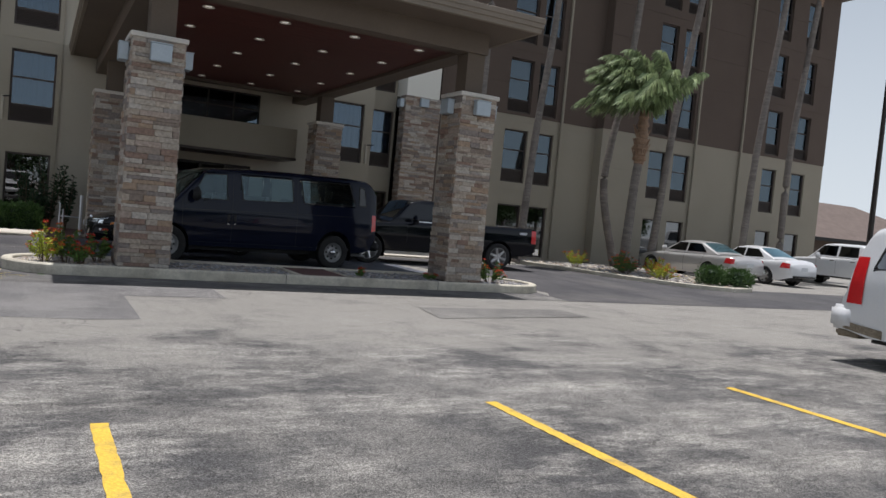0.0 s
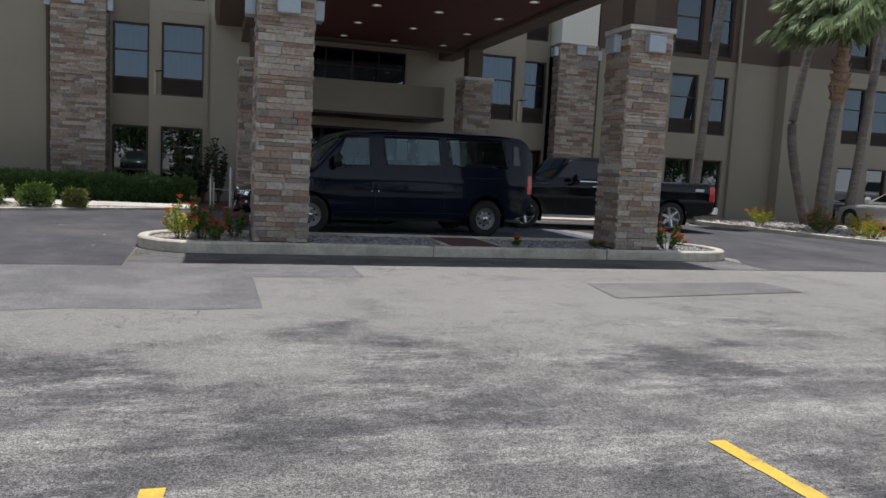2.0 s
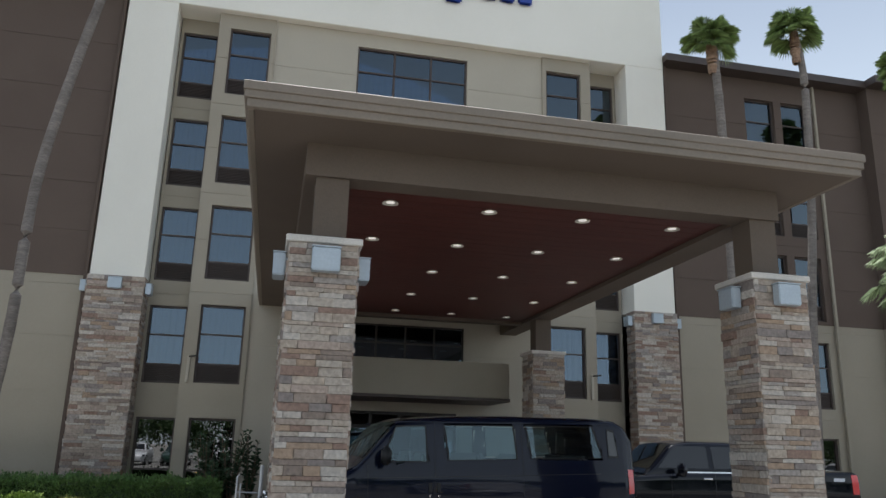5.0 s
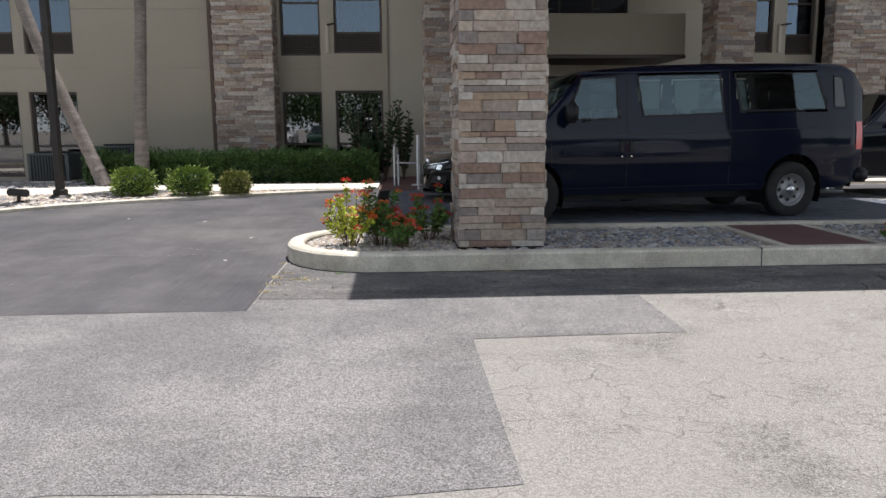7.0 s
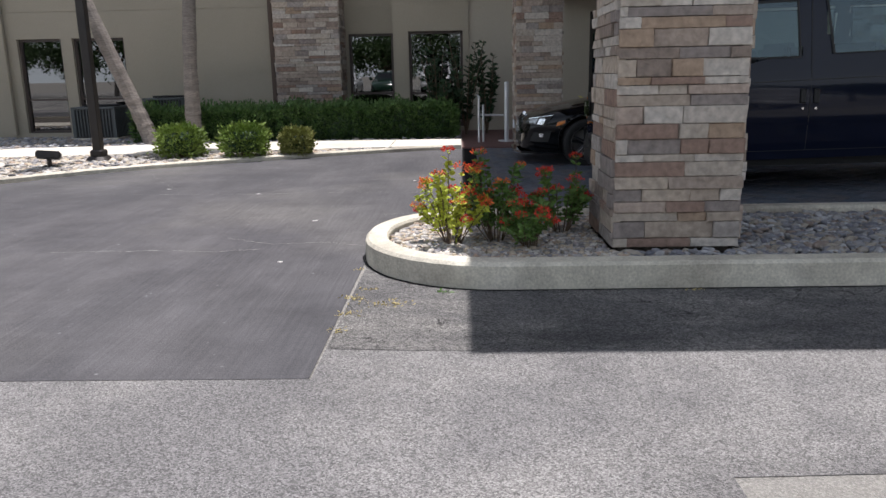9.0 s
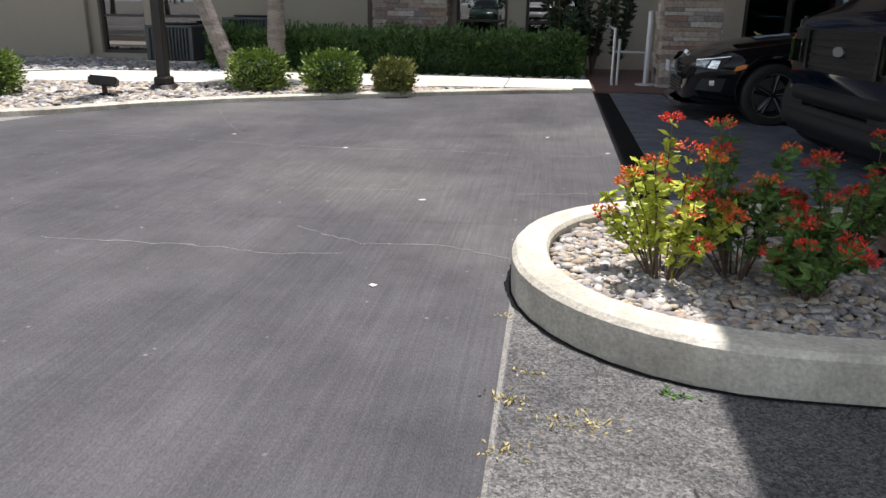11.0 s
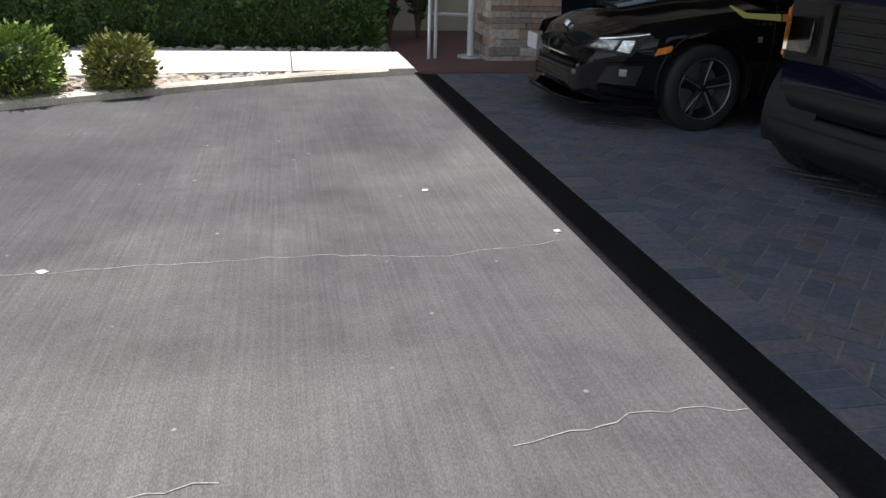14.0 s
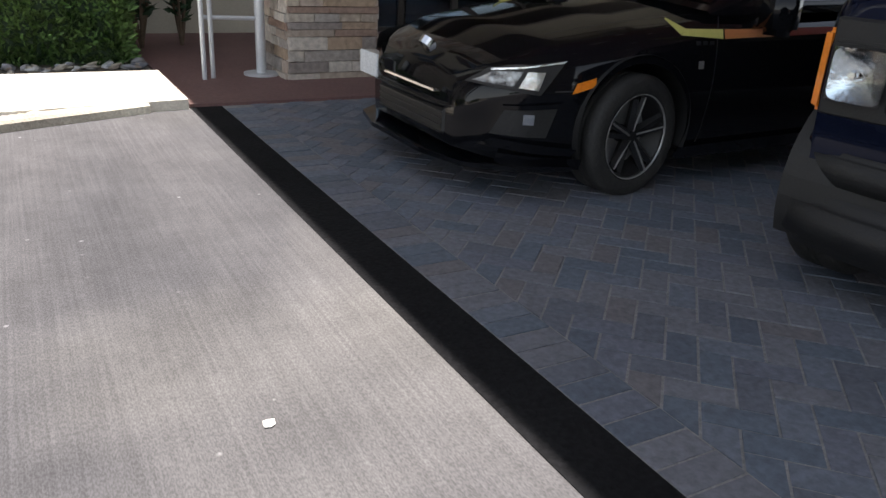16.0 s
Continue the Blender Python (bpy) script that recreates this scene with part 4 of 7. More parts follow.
class Shell:
    """A vehicle's body: nose at x = 0, tail at x = length, middle at y = 0."""

    def __init__(self, zt, zb, hw, g, r=0.12, crown=0.03, n=None):
        self.zt_p, self.zb_p, self.hw_p, self.g_p, self.r, self.crown = zt, zb, hw, g, r, crown
        self.length = zt[-1][0]

    def interp(self, p, x):
        return float(np.interp(x, [a for a, _ in p], [b for _, b in p]))

    def zt(self, x):
        return sum(self.interp(self.zt_p, x + d) for d in (-0.03, 0, 0.03)) / 3

    def zb(self, x):
        return self.interp(self.zb_p, x)

    def half(self, x, z):
        h = sum(self.interp(self.hw_p, x + d) for d in (-0.04, 0, 0.04)) / 3
        return h * sum(self.interp(self.g_p, z + d) for d in (-0.04, 0, 0.04)) / 3

    def top(self, x, y):
        zt = self.zt(x)
        w = max(self.half(x, zt - self.r), 0.1)
        f = min(abs(y) / w, 1)
        k = max(0.0, (f * w - (w - self.r * 1.2)) / (self.r * 1.2))
        return zt - self.crown * f * f - self.r * 0.8 * (1 - math.sqrt(max(0, 1 - k * k)))

    def ring(self, x, n=18):
        zb, zt = self.zb(x), self.zt(x)
        r = min(self.r, (zt - zb) * 0.4)
        pts = []
        for i in range(n):
            z = zb + (zt - r - self.crown - zb) * i / (n - 1)
            pts.append((self.half(x, z), z))
        w = pts[-1][0]
        z0 = pts[-1][1]
        for a in (25, 50, 72, 90):
            pts.append((w - r * 1.2 * (1 - math.cos(radians(a))), z0 + r * math.sin(radians(a))))
        wi = pts[-1][0]
        for f in (0.66, 0.33):
            pts.append((wi * f, zt - self.crown * f * f))
        full = [(y, z) for y, z in pts] + [(0, zt)] + [(-y, z) for y, z in reversed(pts)]
        return full

    def build(self, arches=(), windows=(), nx=90):
        bm = bmesh.new()
        xs = sorted({*[self.length * i / nx for i in range(nx + 1)]})
        rows = [[bm.verts.new((x, y, z)) for y, z in self.ring(x)] for x in xs]
        faces = []
        for a, b in zip(rows, rows[1:]):
            for i in range(len(a) - 1):
                faces.append(bm.faces.new((a[i], b[i], b[i + 1], a[i + 1])))
        for e in (rows[0], rows[-1]):
            bm.faces.new(e)
        bm.normal_update()
        kill = []
        for f in faces:
            c = f.calc_center_median()
            if abs(c.y) > 0.3 * self.half(c.x, c.z) and any(math.hypot(c.x - ax, c.z - az) < ar for ax, az, ar in arches):
                kill.append(f)
                continue
            for kind, q in windows:
                u = (c.x, c.z) if kind == "side" else (c.x, c.y)
                if kind == "side" and abs(c.y) < 0.45:
                    continue
                if kind == "top" and abs(f.normal.y) > 0.75:
                    continue
                if inside_quad(u, q):
                    kill.append(f)
                    break
        bmesh.ops.delete(bm, geom=kill, context="FACES")
        for v in bm.verts:
            for ax, az, ar in arches:
                d = math.hypot(v.co.x - ax, v.co.z - az)
                if 0 < d < ar and abs(v.co.y) > 0.4:
                    v.co.x, v.co.z = ax + (v.co.x - ax) / d * ar, az + (v.co.z - az) / d * ar
        for v in bm.verts:
            if abs(v.co.y) > 0.4 and any(len(e.link_faces) == 1 for e in v.link_edges):
                for ax, az, ar in arches:
                    d = math.hypot(v.co.x - ax, v.co.z - az)
                    if 0 < abs(d - ar) < 0.075 and v.co.z > self.zb(v.co.x) + 0.01:
                        v.co.x, v.co.z = ax + (v.co.x - ax) / d * ar, az + (v.co.z - az) / d * ar
        bmesh.ops.recalc_face_normals(bm, faces=bm.faces[:])
        return bm

    def patch(self, q, side, off=0.006, n=10, m=6):
        """A piece laid on the side, between four corners (x, z)."""
        bm = bmesh.new()
        g = []
        for j in range(m + 1):
            row = []
            for i in range(n + 1):
                x, z = bil(q, i / n, j / m)
                row.append(bm.verts.new((x, side * (self.half(x, z) + off), z)))
            g.append(row)
        for a, b in zip(g, g[1:]):
            for i in range(n):
                bm.faces.new((a[i], a[i + 1], b[i + 1], b[i]))
        return bm

    def lid(self, q, off=0.006, n=10, m=8):
        bm = bmesh.new()
        g = []
        for j in range(m + 1):
            row = []
            for i in range(n + 1):
                x, y = bil(q, i / n, j / m)
                row.append(bm.verts.new((x, y, self.top(x, y) + off)))
            g.append(row)
        for a, b in zip(g, g[1:]):
            for i in range(n):
                bm.faces.new((a[i], a[i + 1], b[i + 1], b[i]))
        return bm

    def line(self, x0, z0, x1, z1, side, w=0.008, off=0.003):
        dx, dz = x1 - x0, z1 - z0
        L = math.hypot(dx, dz)
        px, pz = -dz / L * w / 2, dx / L * w / 2
        return self.patch([(x0 - px, z0 - pz), (x1 - px, z1 - pz), (x1 + px, z1 + pz), (x0 + px, z0 + pz)], side, off, 8, 1)


def bil(q, u, v):
    return tuple((1 - u) * (1 - v) * q[0][k] + u * (1 - v) * q[1][k] + u * v * q[2][k] + (1 - u) * v * q[3][k] for k in (0, 1))


def inside_quad(p, q):
    s = 0
    for i in range(4):
        ax, ay = q[i]
        bx, by = q[(i + 1) % 4]
        c = (bx - ax) * (p[1] - ay) - (by - ay) * (p[0] - ax)
        if c == 0:
            continue
        if s == 0:
            s = 1 if c > 0 else -1
        elif s * c < 0:
            return False
    return True


def rim_strip(shell, q, side, w, off=0.009):
    """A gasket round a window: four thin strips."""
    cx, cz = sum(p[0] for p in q) / 4, sum(p[1] for p in q) / 4
    inn = []
    for x, z in q:
        d = math.hypot(x - cx, z - cz)
        inn.append((x + (cx - x) / d * w * 1.4, z + (cz - z) / d * w * 1.4))
    bm = bmesh.new()
    for i in range(4):
        j = (i + 1) % 4
        b2 = shell.patch([q[i], q[j], inn[j], inn[i]], side, off, 10, 1)
        me = bpy.data.meshes.new("tmp")
        b2.to_mesh(me)
        b2.free()
        bm.from_mesh(me)
        bpy.data.meshes.remove(me)
    return bm


def lathe(profile, n=32, axis_y=True):
    bm = bmesh.new()
    rows = []
    for i in range(n):
        a = 2 * math.pi * i / n
        rows.append([bm.verts.new((r * math.cos(a), y, r * math.sin(a))) for r, y in profile])
    for i in range(n):
        a, b = rows[i], rows[(i + 1) % n]
        for k in range(len(profile) - 1):
            bm.faces.new((a[k], a[k + 1], b[k + 1], b[k]))
    bmesh.ops.remove_doubles(bm, verts=bm.verts[:], dist=1e-5)
    bmesh.ops.recalc_face_normals(bm, faces=bm.faces[:])
    return bm


def wheel(parent, x, y, r, w, style, side, steer=0.0):
    """The wheel's outer face looks to side (+1 or -1) along y."""
    s = side
    rr = r * (0.60 if style == "steel" else 0.70)
    rim = lathe([(0.02, 0.30 * w), (rr * 0.34, 0.30 * w), (rr * 0.40, 0.22 * w), (rr * 0.80, 0.10 * w), (rr * 0.90, 0.30 * w), (rr, 0.44 * w), (rr * 1.0, -0.4 * w)] if style == "steel" else [(0.01, -0.05 * w), (rr * 0.85, -0.10 * w), (rr * 0.93, 0.36 * w), (rr, 0.46 * w), (rr, -0.4 * w)], 36)
    ob = part("wheel", rim, {"steel": "steel", "dark": "bumper", "alloy": "steel"}[style], parent, smooth=True)
    ob.matrix_basis = pose(x, y, r, 0, 0, (0 if s > 0 else 180) + steer)
    part("tyre", lathe([(rr * 0.99, -0.44 * w), (rr * 0.99, 0.44 * w), (rr * 1.06, 0.50 * w), (r * 0.90, 0.50 * w), (r * 0.97, 0.44 * w), (r, 0.36 * w), (r, 0.1 * w), (r * 0.985, 0.09 * w), (r * 0.985, 0.06 * w), (r, 0.05 * w), (r, -0.05 * w), (r * 0.985, -0.06 * w), (r * 0.985, -0.09 * w), (r, -0.1 * w), (r, -0.36 * w), (r * 0.97, -0.44 * w), (r * 0.9, -0.5 * w), (rr * 1.06, -0.5 * w), (rr * 0.99, -0.44 * w)], 40), "tyre", ob, "black rubber tyre", smooth=True)
    if style == "steel":
        part("hub_cap", lathe([(0.0, 0.52 * w), (rr * 0.20, 0.50 * w), (rr * 0.30, 0.38 * w), (rr * 0.33, 0.29 * w)], 24), "chrome", ob, "chrome hub cap", smooth=True)
        for k in range(8):
            a = 2 * math.pi * k / 8
            bm = cyl(bmesh.new(), (rr * 0.62 * math.cos(a), 0.10 * w, rr * 0.62 * math.sin(a)), (rr * 0.62 * math.cos(a), 0.20 * w, rr * 0.62 * math.sin(a)), rr * 0.10, n=10)
            part("vent_hole", bm, "bumper", ob)
    else:
        n = 5 if style == "dark" else 6
        for k in range(n):
            for dd in ((-0.10, 0.10) if style == "dark" else (0.0,)):
                a = 2 * math.pi * k / n + 0.3
                bm = bmesh.new()
                ww = 0.026 if style == "dark" else 0.05
                p0 = Vector((rr * 0.12 * math.cos(a), 0.22 * w, rr * 0.12 * math.sin(a)))
                p1 = Vector((rr * 0.92 * math.cos(a + dd * 1.4), 0.40 * w, rr * 0.92 * math.sin(a + dd * 1.4)))
                cyl(bm, p0, p1, ww * 1.2, ww * 0.75, n=6 if style != "dark" else 5)
                part("spoke", bm, "alloy" if style == "dark" else "alloy_lt", ob, smooth=False)
                if style == "dark" and dd > 0:
                    bm = cyl(bmesh.new(), p0 + Vector((0, ww * 1.0, 0)), p1 + Vector((0, ww * 0.6, 0)), 0.007, 0.006, n=5)
                    part("spoke_edge", bm, "steel", ob)
        part("hub", cyl(bmesh.new(), (0, 0.1 * w, 0), (0, 0.36 * w, 0), rr * 0.16, rr * 0.13, n=20), "alloy" if style == "dark" else "alloy_lt", ob)
        if style == "dark":
            part("rim_edge", lathe([(rr * 0.975, 0.43 * w), (rr * 0.985, 0.485 * w), (rr * 1.0, 0.47 * w)], 40), "steel", ob, "pale machined rim edge", smooth=True)
            part("brake_disc", lathe([(rr * 0.2, -0.06 * w), (rr * 0.78, -0.05 * w), (rr * 0.78, -0.09 * w)], 30), "steel", ob)
    return ob


def well(shell, ax, r, side):
    """The dark inside of a wheel arch."""
    bm = bmesh.new()
    w = shell.half(ax, 0.5)
    pts = [(ax + (r + 0.012) * math.cos(radians(a)), r_z + (r + 0.012) * math.sin(radians(a))) for a in range(-20, 201, 10) for r_z in (0.36,)]
    a = [bm.verts.new((x, side * (w - 0.01), z)) for x, z in pts]
    b = [bm.verts.new((x, side * (w - 0.42), z)) for x, z in pts]
    for i in range(len(pts) - 1):
        bm.faces.new((a[i], a[i + 1], b[i + 1], b[i]))
    bm.faces.new(b)
    return bm


def mirror_pod(parent, shell, x, z, side, mat):
    w = shell.half(x, z)
    bm = B(-0.07, 0.07, -0.10, 0.10, -0.13, 0.13, bevel=0.04, seg=3)
    bmesh.ops.translate(bm, verts=bm.verts[:], vec=(x, side * (w + 0.17), z + 0.05))
    cyl(bm, (x, side * (w - 0.03), z - 0.05), (x, side * (w + 0.12), z + 0.0), 0.03, n=8)
    part("wing_mirror", bm, mat, parent, smooth=True)


def glaze(t, sh, quads, sides, mat, gasket="bumper", name="side_window"):
    for s in sides:
        for q in quads:
            w = part(name, sh.patch(q, s, 0.004), mat, t, smooth=True)
            w.visible_shadow = False
            part("window_seal", rim_strip(sh, q, s, 0.022), gasket, w, smooth=True)


def superoval(x0, x1, hw, p=0.42, n=16):
    """Plan outline of a wrap-round bumper: straight across the front, rounded at the corners."""
    pts = []
    for i in range(2 * n + 1):
        a = radians(-90 + 90 * i / n)
        pts.append((x1 - (x1 - x0) * abs(math.cos(a)) ** p, math.copysign(hw * abs(math.sin(a)) ** p, math.sin(a))))
    return pts


def bar(pts, z, h, bevel=0.03):
    bm = poly(bmesh.new(), pts, z, h)
    edges = [e for e in bm.edges if abs(e.verts[0].co.z - e.verts[1].co.z) < 1e-4]
    bmesh.ops.bevel(bm, geom=edges, offset=bevel, segments=3, affect="EDGES")
    return bm


def square_lamp(t, y, z, w, h):
    """A sealed-beam headlamp: bezel, bright dish and a clear lens."""
    lamp = part("headlamp", B(-0.022, 0.05, y - w - 0.02, y + w + 0.02, z - h - 0.02, z + h + 0.02, bevel=0.012, seg=2), "bumper", t, "clear rectangular headlamp")
    bm = bmesh.new()
    rows = []
    n = 28
    for k in range(6):
        f = k / 5
        ring = []
        for i in range(n):
            a = 2 * math.pi * i / n
            c, q = math.cos(a), math.sin(a)
            e = 0.35 + 0.65 * (1 - f)
            ring.append(bm.verts.new((-0.0235 - 0.022 * f ** 2, y + w * (1 - 0.9 * (1 - f)) * math.copysign(abs(c) ** e, c), z + h * (1 - 0.9 * (1 - f)) * math.copysign(abs(q) ** e, q))))
        rows.append(ring)
    bm.faces.new(rows[0])
    for p, q in zip(rows, rows[1:]):
        for i in range(n):
            bm.faces.new((p[i], p[(i + 1) % n], q[(i + 1) % n], q[i]))
    part("reflector", bm, "reflector", lamp, "bright curved reflector", smooth=True)
    lens = part("lens", B(-0.056, -0.050, y - w, y + w, z - h, z + h, bevel=0.002), "lensglass", lamp, "clear ribbed lens")
    lens.visible_shadow = False
    part("bulb", cyl(bmesh.new(), (-0.028, y + 0.02, z), (-0.046, y + 0.02, z), 0.018, 0.012, n=12), "chrome", lamp)


def van():
    t = thing("passenger_van", "dark navy full-size passenger van parked under the canopy", "van")
    L = 5.40
    sh = Shell([(0, 1.0), (0.05, 1.12), (0.30, 1.22), (0.46, 1.29), (0.60, 1.42), (1.10, 1.94), (1.30, 2.01), (2.0, 2.07), (3.0, 2.11), (4.7, 2.13), (5.06, 2.11), (5.26, 2.02), (L, 1.82)],
               [(0, 0.46), (0.4, 0.37), (5.0, 0.40), (L, 0.52)],
               [(0, 0.88), (0.10, 0.95), (0.5, 0.985), (4.85, 0.985), (5.2, 0.95), (L, 0.88)],
               [(0.3, 0.945), (0.5, 0.985), (0.72, 0.992), (0.80, 1.004), (1.10, 1.0), (1.22, 0.985), (1.32, 0.968), (2.1, 0.86)], r=0.10)
    side_q = [[(0.86, 1.34), (1.63, 1.35), (1.60, 1.90), (1.10, 1.88)], [(1.96, 1.38), (3.17, 1.42), (3.12, 1.94), (1.88, 1.91)], [(3.40, 1.44), (4.76, 1.47), (4.60, 1.97), (3.32, 1.95)], [(4.86, 1.48), (5.07, 1.48), (5.01, 1.92), (4.86, 1.94)]]
    shield = [(0.60, -0.80), (1.12, -0.71), (1.12, 0.71), (0.60, 0.80)]
    arches = [(0.42, 0.40, 0.43), (4.25, 0.42, 0.45)]
    part("body", sh.build(arches, [("side", q) for q in side_q] + [("top", shield)], 108), "navy", t, smooth=True)
    glaze(t, sh, side_q[:3], (-1, 1), "carglass")
    glaze(t, sh, side_q[3:], (-1, 1), "darkglass")
    w = part("windscreen", sh.lid(shield, 0.004), "carglass", t, smooth=True)
    w.visible_shadow = False
    for s in (-1, 1):
        for x, r in ((0.42, 0.43), (4.25, 0.45)):
            part("wheel_well", well(sh, x, r, s), "bumper", t)
            wheel(t, x, s * 0.85, 0.38, 0.23, "steel", s)
        for a in ((0.69, 0.48, 0.66, 1.30), (1.74, 0.46, 1.74, 1.96), (3.26, 0.46, 3.25, 2.0), (0.69, 0.46, 3.70, 0.47), (0.60, 1.11, 5.22, 1.24)):
            part("panel_gap", sh.line(*a, s), "bumper", t)
        part("side_moulding", sh.patch([(0.90, 0.695), (3.76, 0.735), (3.76, 0.765), (0.90, 0.725)], s, 0.010), "navy", t)
        part("side_moulding", sh.patch([(4.75, 0.765), (5.25, 0.775), (5.25, 0.80), (4.75, 0.79)], s, 0.010), "navy", t)
        mirror_pod(t, sh, 0.90, 1.38, s, "bumper")
        for x in (1.66, 1.80):
            part("door_handle", B(x - 0.03, x + 0.03, s * 0.985 - 0.02, s * 0.985 + 0.02, 0.92, 1.06, bevel=0.008), "bumper", t)
            part("key_lock", cyl(bmesh.new(), (x, s * 0.98, 0.87), (x, s * 1.0, 0.87), 0.014, n=10), "chrome", t)
        part("tail_lamp", sh.patch([(5.24, 0.92), (5.37, 0.92), (5.37, 1.30), (5.24, 1.30)], s, 0.008), "redlens", t, "red tail lamp")
        square_lamp(t, s * 0.75, 0.835, 0.098, 0.092)
        part("amber_marker", B(-0.005, 0.14, s * 0.895 - 0.025, s * 0.895 + 0.025, 0.69, 0.98, bevel=0.018, seg=3), "amber", t, "amber corner marker")
        part("drip_rail", sh.patch([(1.05, 1.925), (4.95, 2.005), (4.95, 2.02), (1.05, 1.94)], s, 0.012), "navy", t)
    part("lamp_panel", B(-0.006, 0.03, -0.885, 0.885, 0.68, 1.02, bevel=0.01), "bumper", t)
    part("grille", B(-0.02, 0.03, -0.54, 0.54, 0.70, 1.0, bevel=0.015, seg=2), "bumper", t, "black grille")
    for i in range(4):
        part("grille_bar", B(-0.034, -0.016, -0.52, 0.52, 0.735 + 0.068 * i, 0.752 + 0.068 * i, bevel=0.004), "alloy", t)
    for s in (-1, 1):
        part("grille_surround", B(-0.038, -0.014, s * 0.57 - 0.035, s * 0.57 + 0.035, 0.69, 1.01, bevel=0.012, seg=2), "alloy", t)
    bm = cyl(bmesh.new(), (-0.045, 0, 0.86), (-0.01, 0, 0.86), 0.085, n=24)
    for v in bm.verts:
        v.co.z = 0.86 + (v.co.z - 0.86) * 0.45
    part("badge", bm, "steel", t, "plain oval badge")
    part("front_bumper", bar(superoval(-0.09, 0.20, 0.955), 0.40, 0.21, 0.045), "bumper", t, "dark front bumper", smooth=True)
    part("front_valance", bar(superoval(-0.03, 0.16, 0.935), 0.56, 0.14, 0.02), "bumper", t, smooth=True)
    part("air_dam", bar(superoval(0.0, 0.24, 0.66), 0.27, 0.12, 0.03), "bumper", t, smooth=True)
    part("rear_bumper", B(5.30, 5.50, -0.95, 0.95, 0.46, 0.66, bevel=0.04, seg=3), "bumper", t, smooth=True)
    part("exhaust_pipe", cyl(bmesh.new(), (4.7, -0.62, 0.33), (5.2, -0.80, 0.33), 0.03, n=12), "steel", t)
    part("underbody", B(0.9, 5.0, -0.7, 0.7, 0.28, 0.42), "bumper", t)
    part("cabin_floor", B(0.9, 5.2, -0.86, 0.86, 0.43, 0.48), "seat", t)
    part("dashboard", B(0.62, 0.95, -0.84, 0.84, 1.0, 1.28, bevel=0.05, seg=2), "bumper", t)
    for x in (1.6, 2.55, 3.5, 4.45):
        bm = B(x, x + 0.16, -0.72, 0.72 if x > 2.0 else -0.12, 0.6, 1.50, bevel=0.05, seg=2)
        if x < 2.0:
            box(bm, x, x + 0.16, 0.12, 0.72, 0.6, 1.50, bevel=0.05, seg=2)
        part("seat_back", bm, "seat", t)
    return t


v1 = van()
v1.matrix_basis = pose(2.14, 18.25, 0, 0, 0, 6.8) @ Matrix.Diagonal((0.965, 1, 1, 1))


